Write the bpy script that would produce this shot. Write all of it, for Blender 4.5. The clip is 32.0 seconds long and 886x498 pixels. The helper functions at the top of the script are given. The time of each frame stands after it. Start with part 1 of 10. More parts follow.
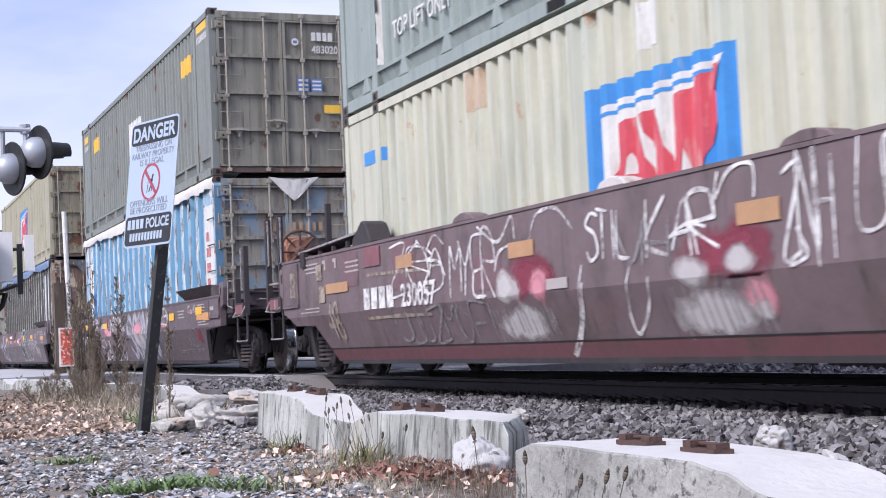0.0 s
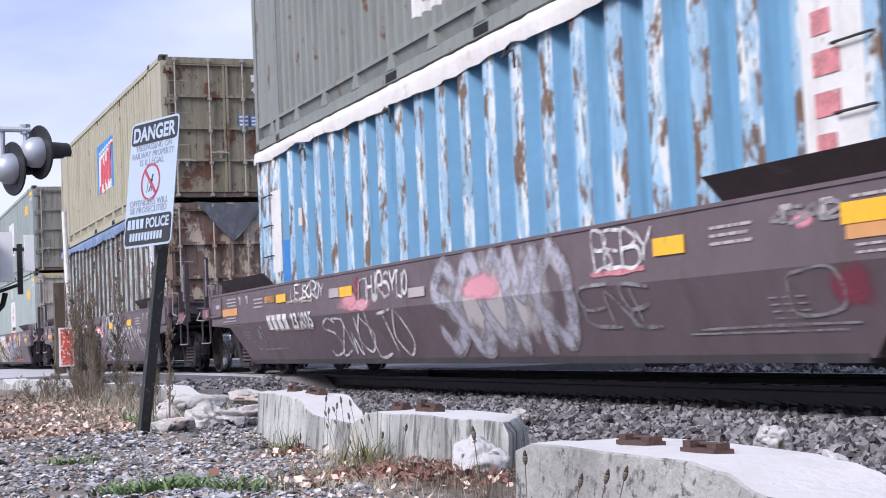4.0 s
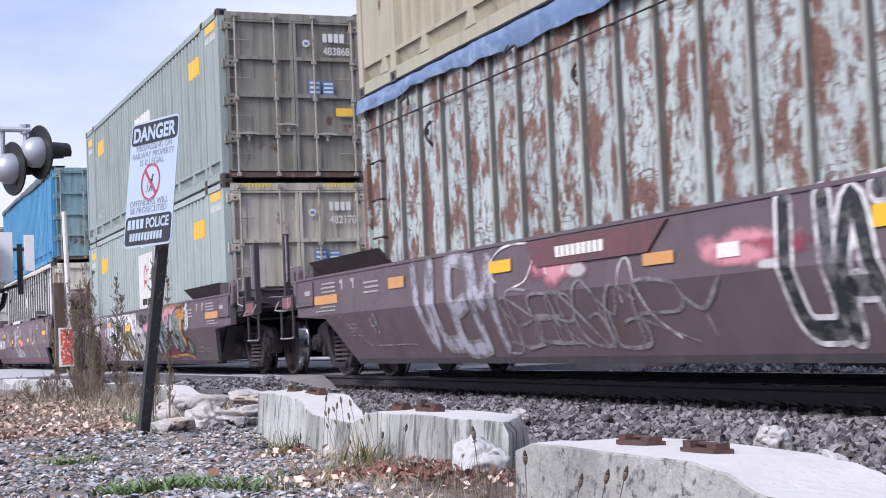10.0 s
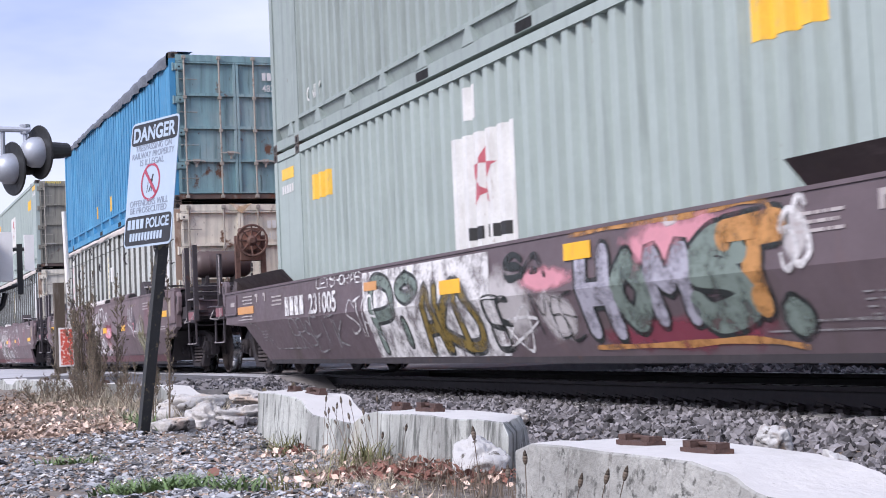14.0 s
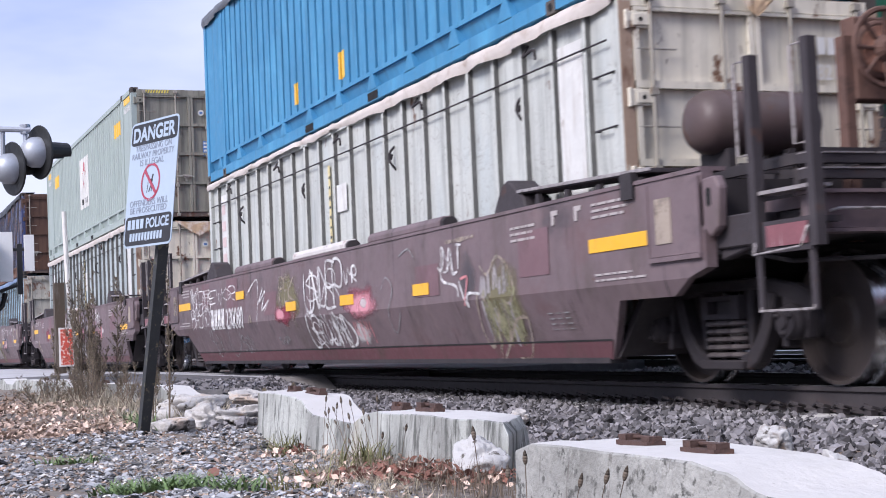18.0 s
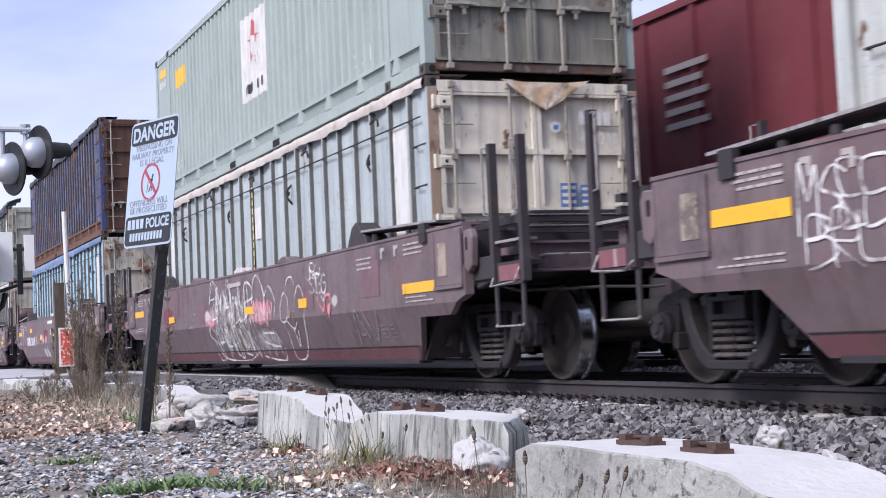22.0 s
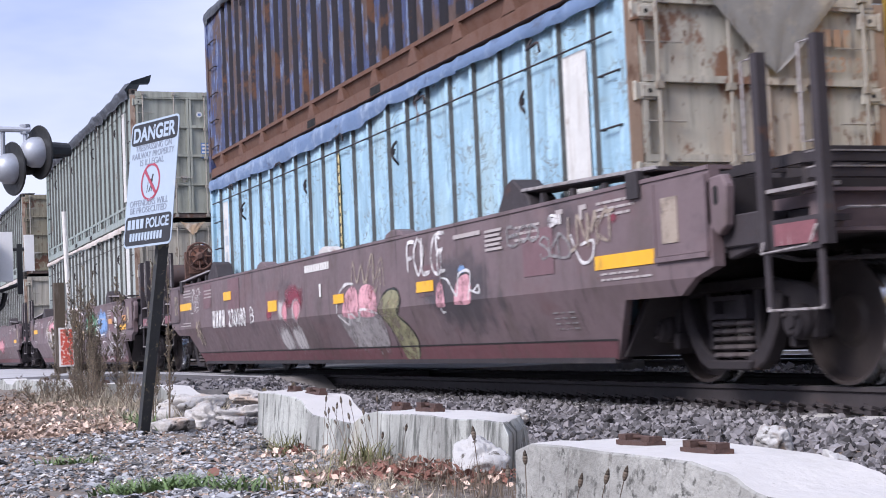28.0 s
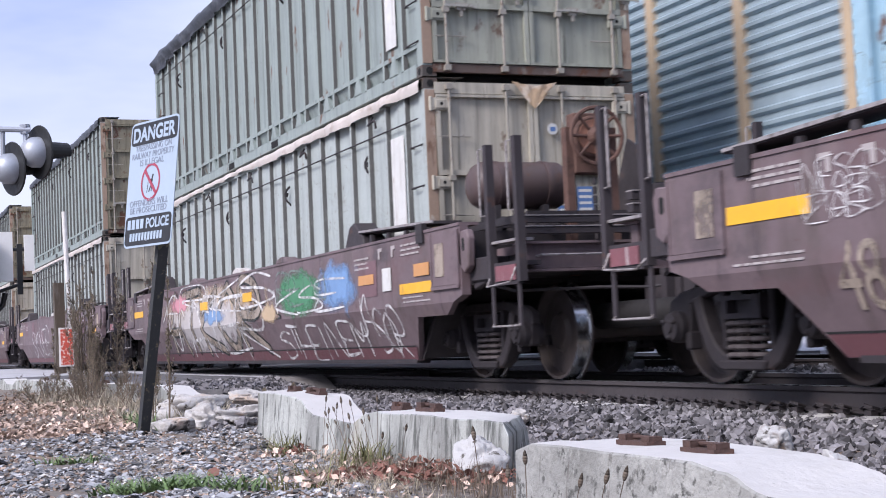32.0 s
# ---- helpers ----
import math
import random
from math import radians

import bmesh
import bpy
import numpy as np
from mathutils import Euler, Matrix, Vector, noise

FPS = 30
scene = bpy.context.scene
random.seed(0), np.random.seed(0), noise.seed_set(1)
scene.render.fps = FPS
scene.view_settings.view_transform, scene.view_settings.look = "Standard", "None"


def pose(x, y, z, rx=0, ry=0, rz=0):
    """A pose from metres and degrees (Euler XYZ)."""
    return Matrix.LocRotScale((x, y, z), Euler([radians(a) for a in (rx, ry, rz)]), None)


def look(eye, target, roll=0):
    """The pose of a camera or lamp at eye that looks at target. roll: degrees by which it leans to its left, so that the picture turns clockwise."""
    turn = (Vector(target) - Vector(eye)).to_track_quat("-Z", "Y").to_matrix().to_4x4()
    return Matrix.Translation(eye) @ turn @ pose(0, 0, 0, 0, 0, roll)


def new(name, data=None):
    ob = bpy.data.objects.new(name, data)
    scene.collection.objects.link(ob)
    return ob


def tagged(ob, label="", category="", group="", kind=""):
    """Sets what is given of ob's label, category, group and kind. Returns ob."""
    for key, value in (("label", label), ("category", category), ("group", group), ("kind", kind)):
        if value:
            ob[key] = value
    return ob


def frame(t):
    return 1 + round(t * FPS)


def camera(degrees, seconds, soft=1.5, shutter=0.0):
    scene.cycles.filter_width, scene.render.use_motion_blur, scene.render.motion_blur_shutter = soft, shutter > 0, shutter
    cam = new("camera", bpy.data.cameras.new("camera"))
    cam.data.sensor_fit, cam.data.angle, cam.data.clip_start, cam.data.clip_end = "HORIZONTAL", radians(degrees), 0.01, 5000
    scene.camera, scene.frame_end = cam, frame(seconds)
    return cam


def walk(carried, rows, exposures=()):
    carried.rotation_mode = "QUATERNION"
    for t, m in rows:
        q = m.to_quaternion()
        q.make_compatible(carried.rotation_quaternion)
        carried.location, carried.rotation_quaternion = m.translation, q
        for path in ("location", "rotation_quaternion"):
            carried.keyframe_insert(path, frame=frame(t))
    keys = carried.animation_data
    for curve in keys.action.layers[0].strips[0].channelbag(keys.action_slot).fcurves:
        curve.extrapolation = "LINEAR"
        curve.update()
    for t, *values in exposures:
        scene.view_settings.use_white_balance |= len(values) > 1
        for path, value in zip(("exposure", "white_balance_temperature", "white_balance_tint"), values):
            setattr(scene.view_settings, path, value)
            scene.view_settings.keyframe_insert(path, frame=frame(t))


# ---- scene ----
# ================= camera =================
EYE = (0.0, 0.0, 0.457)
cam = camera(33.42, 32.0, soft=1.0, shutter=0.35)
CAM_POSE = Matrix(((0.37418413, 0.07200699, 0.92455461, EYE[0]),
                   (0.92630657, 0.01835957, -0.37632308, EYE[1]),
                   (-0.04407232, 0.99723514, -0.05983069, EYE[2]),
                   (0, 0, 0, 1)))
walk(cam, [(0.0, CAM_POSE), (32.0, CAM_POSE)], exposures=((0.0, 0.47, 6450, 14), (32.0, 0.47, 6450, 14)))

# how far the near train has come along the track (seconds, metres)
TRAVEL = ((0, -0.09), (2, 8.63), (4, 17.4), (6, 26.26), (8, 35.13), (10, 44.0), (12, 52.91), (14, 61.81), (16, 70.63),
          (18, 79.4), (20, 88.12), (22, 96.81), (24, 105.5), (26, 114.23), (28, 122.99), (30, 131.75), (32, 140.5))
V2 = -13.4          # far train, metres a second

# ================= light =================
world = bpy.data.worlds.new("sky")
scene.world = world
world.use_nodes = True
wn, wl = world.node_tree.nodes, world.node_tree.links
wn.clear()
sky = wn.new("ShaderNodeTexSky")
sky.sky_type, sky.sun_disc = "NISHITA", False
sky.sun_elevation, sky.sun_rotation = radians(40), radians(158)
sky.air_density, sky.dust_density, sky.ozone_density = 1.0, 2.0, 2.0
tc = wn.new("ShaderNodeTexCoord")
mp = wn.new("ShaderNodeMapping")
mp.inputs["Scale"].default_value = (1.2, 1.2, 4.0)
cl = wn.new("ShaderNodeTexNoise")
cl.inputs["Scale"].default_value, cl.inputs["Detail"].default_value, cl.inputs["Roughness"].default_value = 2.2, 5.0, 0.55
cr = wn.new("ShaderNodeValToRGB")
cr.color_ramp.elements[0].position, cr.color_ramp.elements[0].color = 0.3, (0.40, 0.49, 0.80, 1)
cr.color_ramp.elements[1].position, cr.color_ramp.elements[1].color = 0.62, (0.70, 0.75, 0.93, 1)
bg1, bg2, mixs, out = wn.new("ShaderNodeBackground"), wn.new("ShaderNodeBackground"), wn.new("ShaderNodeMixShader"), wn.new("ShaderNodeOutputWorld")
bg1.inputs["Strength"].default_value = 0.10
bg2.inputs["Strength"].default_value = 0.95
mixs.inputs[0].default_value = 0.88
wl.new(tc.outputs["Generated"], mp.inputs["Vector"])
wl.new(mp.outputs["Vector"], cl.inputs["Vector"])
wl.new(cl.outputs["Fac"], cr.inputs["Fac"])
wl.new(sky.outputs["Color"], bg1.inputs["Color"])
wl.new(cr.outputs["Color"], bg2.inputs["Color"])
wl.new(bg1.outputs[0], mixs.inputs[1])
wl.new(bg2.outputs[0], mixs.inputs[2])
wl.new(mixs.outputs[0], out.inputs["Surface"])
sun_data = bpy.data.lights.new("sun", "SUN")
sun_data.energy, sun_data.angle, sun_data.color = 2.9, radians(24), (1.0, 0.965, 0.95)
sun = new("sun", sun_data)
sun.matrix_world = look((-1.5, -12, 14), (-8, 4, 0))

# ================= geometry helpers =================


def box(bm, x0, x1, y0, y1, z0, z1):
    v = [bm.verts.new(p) for p in ((x0, y0, z0), (x1, y0, z0), (x1, y1, z0), (x0, y1, z0), (x0, y0, z1), (x1, y0, z1), (x1, y1, z1), (x0, y1, z1))]
    for f in ((3, 2, 1, 0), (4, 5, 6, 7), (0, 1, 5, 4), (1, 2, 6, 5), (2, 3, 7, 6), (3, 0, 4, 7)):
        bm.faces.new([v[i] for i in f])
    return bm


def prism(bm, pts, a0, a1, axis="y"):
    """A closed outline in the plane across an axis, drawn out from a0 to a1. axis y: points (x, z); x: (y, z); z: (x, y)."""
    def at(p, a):
        return {"y": (p[0], a, p[1]), "x": (a, p[0], p[1]), "z": (p[0], p[1], a)}[axis]
    lo, hi = [bm.verts.new(at(p, a0)) for p in pts], [bm.verts.new(at(p, a1)) for p in pts]
    n = len(pts)
    fs = [bm.faces.new(lo), bm.faces.new(hi)]
    for i in range(n):
        fs.append(bm.faces.new((lo[i], lo[(i + 1) % n], hi[(i + 1) % n], hi[i])))
    bmesh.ops.recalc_face_normals(bm, faces=fs)
    return bm


def rod(bm, p0, p1, r, n=8, r1=None):
    p0, p1 = Vector(p0), Vector(p1)
    q = (p1 - p0).to_track_quat("Z", "Y").to_matrix()
    r1 = r if r1 is None else r1
    lo = [bm.verts.new(p0 + q @ Vector((math.cos(6.28319 * i / n) * r, math.sin(6.28319 * i / n) * r, 0))) for i in range(n)]
    hi = [bm.verts.new(p1 + q @ Vector((math.cos(6.28319 * i / n) * r1, math.sin(6.28319 * i / n) * r1, 0))) for i in range(n)]
    for i in range(n):
        bm.faces.new((lo[i], lo[(i + 1) % n], hi[(i + 1) % n], hi[i]))
    bm.faces.new(lo[::-1])
    bm.faces.new(hi)
    return bm


def pipe(bm, pts, r, n=6):
    """One bent tube through the points."""
    P = [Vector(p) for p in pts]
    closed = (P[0] - P[-1]).length < 1e-4
    up, rings = None, []
    for i, p in enumerate(P):
        d = (P[min(i + 1, len(P) - 1)] - P[max(i - 1, 0)]).normalized()
        if closed and i in (0, len(P) - 1):
            d = (P[1] - P[-2]).normalized()
        if up is None:
            up = d.orthogonal().normalized()
        up = (up - d * up.dot(d)).normalized()
        side = d.cross(up)
        rings.append([bm.verts.new(p + (up * math.cos(6.28319 * k / n) + side * math.sin(6.28319 * k / n)) * r) for k in range(n)])
    for a, b in zip(rings, rings[1:]):
        for k in range(n):
            bm.faces.new((a[k], a[(k + 1) % n], b[(k + 1) % n], b[k]))
    bm.faces.new(rings[0][::-1])
    bm.faces.new(rings[-1])
    return bm


def lathe(bm, prof, n=24, axis="y", c=(0, 0, 0)):
    """Turn a profile of (along, radius) about an axis through c."""
    rings = []
    for a, r in prof:
        ring = []
        for i in range(n):
            u, w = math.cos(6.283185 * i / n) * r, math.sin(6.283185 * i / n) * r
            p = {"y": (u, a, w), "x": (a, u, w), "z": (u, w, a)}[axis]
            ring.append(bm.verts.new((p[0] + c[0], p[1] + c[1], p[2] + c[2])))
        rings.append(ring)
    fs = []
    for A, B in zip(rings, rings[1:]):
        for i in range(n):
            fs.append(bm.faces.new((A[i], A[(i + 1) % n], B[(i + 1) % n], B[i])))
    fs.append(bm.faces.new(rings[0]))
    fs.append(bm.faces.new(rings[-1]))
    bmesh.ops.recalc_face_normals(bm, faces=fs)
    return bm


def bevel(bm, w=0.008, seg=1):
    bmesh.ops.bevel(bm, geom=[e for e in bm.edges if e.is_manifold and e.calc_face_angle(0) > 0.5], offset=w, segments=seg, affect="EDGES")
    return bm


def smooth(bm, angle=0.6):
    for f in bm.faces:
        f.smooth = True
    for e in bm.edges:
        if e.is_manifold and e.calc_face_angle(0) > angle:
            e.smooth = False
    return bm


def B():
    return bmesh.new()


def part(name, bm, material, parent=None, label=""):
    me = bpy.data.meshes.new(name)
    bm.to_mesh(me)
    bm.free()
    me.materials.append(material)
    ob = new(name, me)
    if parent is not None:
        ob.parent = parent
    if label:
        ob["label"] = label
    return ob


def again(ob, m, parent):
    """Another piece on the same mesh."""
    o = new(ob.name.split(".")[0], ob.data)
    o.parent = parent
    o.matrix_basis = m
    if "label" in ob:
        o["label"] = ob["label"]
    return o


def thing(name, label, category, m=None, group="", kind=""):
    e = new(name)
    e.empty_display_size = 0.2
    if m is not None:
        e.matrix_world = m
    return tagged(e, label, category, group, kind)


# ================= materials =================


def mat(name, base, rough=0.6, metal=0.0, spots=(), bump=0.15, bscale=40.0, var=0.12, vscale=3.0, streak=None, island=0.0, obj=0.0, spec=0.4):
    """A surface: base colour with soft variation at two scales; spots: (colour, scale, threshold, softness, stretch) of
    stains, rust, dirt, on M_rock also shade.
    """
    m = bpy.data.materials.new(name)
    m.use_nodes = True
    n, l = m.node_tree.nodes, m.node_tree.links
    b = n["Principled BSDF"]
    b.inputs["Roughness"].default_value, b.inputs["Metallic"].default_value = rough, metal
    b.inputs["Specular IOR Level"].default_value = spec
    co = n.new("ShaderNodeTexCoord")

    def mapped(stretch):
        mpn = n.new("ShaderNodeMapping")
        mpn.inputs["Scale"].default_value = stretch
        l.new(co.outputs["Object"], mpn.inputs["Vector"])
        return mpn.outputs["Vector"]

    def noise_at(scale, stretch=(1, 1, 1), detail=4.0, r=0.6):
        t = n.new("ShaderNodeTexNoise")
        t.inputs["Scale"].default_value, t.inputs["Detail"].default_value, t.inputs["Roughness"].default_value = scale, detail, r
        l.new(mapped(stretch), t.inputs["Vector"])
        return t.outputs["Fac"]

    def mixc(fac, a, c, kind="MIX"):
        x = n.new("ShaderNodeMix")
        x.data_type, x.blend_type = "RGBA", kind
        for s, v in ((0, fac), (6, a), (7, c)):
            if isinstance(v, (int, float)):
                x.inputs[s].default_value = v
            elif isinstance(v, tuple):
                x.inputs[s].default_value = (*v[:3], 1)
            else:
                l.new(v, x.inputs[s])
        return x.outputs[2]

    def ramp(src, lo, hi, a=0.0, c=1.0):
        r = n.new("ShaderNodeMapRange")
        r.inputs[1].default_value, r.inputs[2].default_value, r.inputs[3].default_value, r.inputs[4].default_value = lo, hi, a, c
        l.new(src, r.inputs[0])
        return r.outputs[0]

    col = mixc(ramp(noise_at(vscale), 0.3, 0.7), tuple(c * (1 - var) for c in base), tuple(min(1, c * (1 + var)) for c in base))
    col = mixc(ramp(noise_at(vscale * 9, detail=3.0), 0.3, 0.7, 0.0, 0.5), col, tuple(c * (1 - var * 1.5) for c in base))
    if island:
        g = n.new("ShaderNodeNewGeometry")
        col = mixc(1.0, col, ramp(g.outputs["Random Per Island"], 0, 1, 1 - island, 1 + island), "MULTIPLY")
    if obj:
        g = n.new("ShaderNodeObjectInfo")
        col = mixc(1.0, col, ramp(g.outputs["Random"], 0, 1, 1 - obj, 1 + obj), "MULTIPLY")
    for colour, scale, thr, soft, stretch in spots:
        f = ramp(noise_at(scale, stretch, 6.0, 0.65), thr, thr + soft)
        col = mixc(f, col, colour)
    l.new(col, b.inputs["Base Color"])
    l.new(ramp(noise_at(vscale * 4), 0.3, 0.7, max(0.05, rough - 0.1), min(1, rough + 0.1)), b.inputs["Roughness"])
    if bump:
        bn = n.new("ShaderNodeBump")
        bn.inputs["Strength"].default_value, bn.inputs["Distance"].default_value = bump, 0.01
        l.new(noise_at(bscale, detail=5.0), bn.inputs["Height"])
        l.new(bn.outputs["Normal"], b.inputs["Normal"])
    return m


RUST, DIRT = (0.11, 0.045, 0.025), (0.075, 0.06, 0.05)
M_car = mat("car_paint", (0.128, 0.098, 0.110), 0.55, spots=((DIRT, 2.0, 0.52, 0.3, (1, 1, 0.35)), ((0.15, 0.10, 0.10), 5.0, 0.6, 0.25, (1, 1, 0.2)), (RUST, 9.0, 0.68, 0.1, (1, 1, 1))), bump=0.12)
M_dark = mat("dark_gap", (0.012, 0.012, 0.013), 0.9, bump=0)
M_guide = mat("guide_plate_paint", (0.060, 0.046, 0.049), 0.6, spots=((DIRT, 2.0, 0.5, 0.3, (1, 1, 1)), ((0.11, 0.09, 0.09), 6.0, 0.6, 0.15, (0.3, 1, 1))), bump=0.15)
M_carpatch = mat("car_repaint_patch", (0.178, 0.104, 0.119), 0.6, spots=((DIRT, 2.0, 0.5, 0.3, (1, 1, 0.35)),), bump=0.08)
M_car_b = mat("car_paint_faded", (0.168, 0.124, 0.135), 0.6, spots=((DIRT, 2.0, 0.5, 0.3, (1, 1, 0.35)), ((0.085, 0.068, 0.075), 1.3, 0.56, 0.14, (0.6, 1, 1)), ((0.15, 0.098, 0.104), 0.7, 0.56, 0.1, (1, 1, 1.5)), ((0.21, 0.155, 0.16), 2.6, 0.6, 0.2, (1, 1, 0.3)), ((0.045, 0.036, 0.04), 3.5, 0.6, 0.12, (2.5, 1, 0.12)), (RUST, 9.0, 0.68, 0.1, (1, 1, 1))), bump=0.12)
M_tank = mat("tank_paint", (0.095, 0.066, 0.066), 0.5, spots=((DIRT, 2.0, 0.5, 0.3, (1, 1, 1)), (RUST, 4.0, 0.58, 0.15, (1, 1, 1))), bump=0.1)
M_red_band = mat("car_paint_red", (0.15, 0.066, 0.077), 0.6, spots=((DIRT, 3.0, 0.5, 0.3, (1, 1, 0.4)),))
M_black = mat("grimy_steel", (0.034, 0.029, 0.033), 0.7, spots=((RUST, 6.0, 0.62, 0.2, (1, 1, 1)), ((0.08, 0.068, 0.068), 3.0, 0.55, 0.25, (1, 1, 1))), bump=0.25)
M_frame = mat("truck_casting", (0.046, 0.039, 0.045), 0.75, spots=((RUST, 5.0, 0.6, 0.2, (1, 1, 1)), ((0.085, 0.074, 0.080), 3.0, 0.6, 0.25, (1, 1, 1))), bump=0.3)
M_spring = mat("dusty_spring_steel", (0.105, 0.088, 0.090), 0.7, spots=(((0.05, 0.04, 0.04), 9.0, 0.55, 0.2, (1, 1, 1)),), bump=0.2)
M_cast_iron = mat("grimy_truck_casting", (0.029, 0.024, 0.028), 0.75, spots=((RUST, 5.0, 0.64, 0.2, (1, 1, 1)), ((0.06, 0.052, 0.056), 3.0, 0.6, 0.25, (1, 1, 1))), bump=0.3)
M_blacksteel = mat("sooty_steel", (0.016, 0.014, 0.015), 0.8, bump=0.2)
M_wheel = mat("wheel_plate", (0.052, 0.041, 0.040), 0.6, spots=((DIRT, 4.0, 0.5, 0.3, (1, 1, 1)),), bump=0.1)
M_tread = mat("polished_tread", (0.55, 0.56, 0.58), 0.22, 1.0, var=0.05, bump=0.02)
M_bright = mat("worn_bright_steel", (0.36, 0.33, 0.335), 0.5, 0.2, spots=((DIRT, 14.0, 0.5, 0.2, (1, 1, 1)),))
M_orange_rust = mat("rusty_handwheel", (0.135, 0.075, 0.06), 0.8, spots=(((0.06, 0.035, 0.03), 8.0, 0.5, 0.2, (1, 1, 1)),))
M_freshrust = mat("fresh_rust", (0.36, 0.18, 0.125), 0.85, spots=(((0.12, 0.06, 0.045), 9.0, 0.52, 0.2, (1, 1, 1)),), bump=0.3)
M_yellow = mat("yellow_reflector", (0.85, 0.45, 0.03), 0.45, var=0.08, spots=(((0.45, 0.24, 0.05), 9.0, 0.6, 0.15, (1, 1, 0.4)),), bump=0.02)
M_orange = mat("faded_orange_sheet", (0.60, 0.30, 0.12), 0.55, var=0.1, spots=((DIRT, 7.0, 0.62, 0.2, (1, 1, 0.4)),), bump=0.02)
M_palecap = mat("chipped_white_cap", (0.58, 0.55, 0.54), 0.6, spots=(((0.30, 0.20, 0.17), 6.0, 0.58, 0.08, (0.6, 1, 1)), ((0.16, 0.11, 0.10), 12.0, 0.62, 0.06, (1, 1, 1))), bump=0.1)
M_dullorange = mat("grimy_orange_sheet", (0.46, 0.27, 0.15), 0.6, var=0.15, spots=(((0.30, 0.20, 0.16), 7.0, 0.55, 0.2, (1, 1, 0.4)),), bump=0.02)
M_white = mat("white_paint", (0.74, 0.73, 0.72), 0.6, var=0.06, spots=(((0.3, 0.26, 0.25), 12.0, 0.62, 0.2, (1, 1, 0.5)),), bump=0.03)
M_chalk = mat("white_stencil", (0.42, 0.38, 0.38), 0.65, var=0.08, spots=(((0.16, 0.12, 0.12), 14.0, 0.6, 0.2, (1, 1, 0.5)),), bump=0.03)
M_pinkred = mat("faded_red_white_tape", (0.22, 0.085, 0.10), 0.5, var=0.2, spots=(((0.42, 0.36, 0.36), 7.0, 0.57, 0.05, (1, 1, 0.1)),))
M_blackpaint = mat("black_paint", (0.03, 0.03, 0.032), 0.5, var=0.1, bump=0.03)


def fading(name, rgb, strength=0.8, scale=5.0):
    """Sprayed paint that thins out towards its edge."""
    m = mat(name, rgb, 0.55, var=0.1, bump=0.03)
    n, l = m.node_tree.nodes, m.node_tree.links
    b = n["Principled BSDF"]
    co = n.new("ShaderNodeTexCoord")
    mpn = n.new("ShaderNodeMapping")
    mpn.inputs["Location"].default_value, mpn.inputs["Scale"].default_value = (-1, 0, -1), (2, 0, 2)
    le = n.new("ShaderNodeVectorMath")
    le.operation = "LENGTH"
    ns = n.new("ShaderNodeTexNoise")
    ns.inputs["Scale"].default_value, ns.inputs["Detail"].default_value = scale, 4
    ad = n.new("ShaderNodeMath")
    ad.operation = "ADD"
    rg = n.new("ShaderNodeMapRange")
    rg.inputs[1].default_value, rg.inputs[2].default_value, rg.inputs[3].default_value, rg.inputs[4].default_value = 1.32, 0.98, 0.0, strength
    l.new(co.outputs["Generated"], mpn.inputs["Vector"])
    l.new(mpn.outputs["Vector"], le.inputs[0])
    l.new(co.outputs["Object"], ns.inputs["Vector"])
    l.new(le.outputs["Value"], ad.inputs[0])
    l.new(ns.outputs["Fac"], ad.inputs[1])
    l.new(ad.outputs[0], rg.inputs[0])
    l.new(rg.outputs[0], b.inputs["Alpha"])
    return m


SPRAY = {"pink": fading("spray_pink", (0.70, 0.31, 0.37), 0.85), "red": fading("spray_red", (0.29, 0.055, 0.09), 0.65),
         "white": fading("spray_white", (0.62, 0.59, 0.60), 0.75), "grey": fading("spray_grey", (0.20, 0.20, 0.22), 0.8),
         "green": fading("spray_green", (0.09, 0.30, 0.16)), "blue": fading("spray_blue", (0.22, 0.38, 0.66)),
         "teal": fading("spray_teal", (0.06, 0.075, 0.09), 0.4), "olive": fading("spray_olive", (0.24, 0.22, 0.12), 0.6),
         "cream": fading("spray_cream", (0.66, 0.50, 0.33), 0.8)}
INK = {"white": mat("tag_white", (0.72, 0.71, 0.72), 0.6, var=0.1, spots=(((0.25, 0.2, 0.2), 9.0, 0.6, 0.15, (1, 1, 1)),), bump=0),
       "grey": mat("tag_grey", (0.26, 0.25, 0.26), 0.6, var=0.1, bump=0), "pink": mat("tag_pink", (0.62, 0.24, 0.26), 0.6, bump=0),
       "black": mat("tag_black", (0.025, 0.03, 0.03), 0.6, bump=0), "lilac": mat("tag_lilac", (0.40, 0.39, 0.46), 0.6, bump=0),
       "green": mat("tag_green", (0.19, 0.24, 0.215), 0.6, bump=0), "orange": mat("tag_orange", (0.50, 0.25, 0.09), 0.6, bump=0),
       "olive": mat("tag_olive", (0.24, 0.17, 0.045), 0.6, bump=0), "red": mat("tag_red", (0.42, 0.05, 0.07), 0.6, bump=0),
       "sand": mat("tag_sand", (0.36, 0.30, 0.25), 0.6, bump=0), "rose": mat("tag_rose", (0.70, 0.37, 0.43), 0.6, var=0.2, bump=0),
       "moss": mat("tag_moss", (0.27, 0.26, 0.16), 0.6, var=0.2, bump=0), "mist": mat("tag_mist", (0.34, 0.315, 0.325), 0.6, var=0.2, bump=0)}



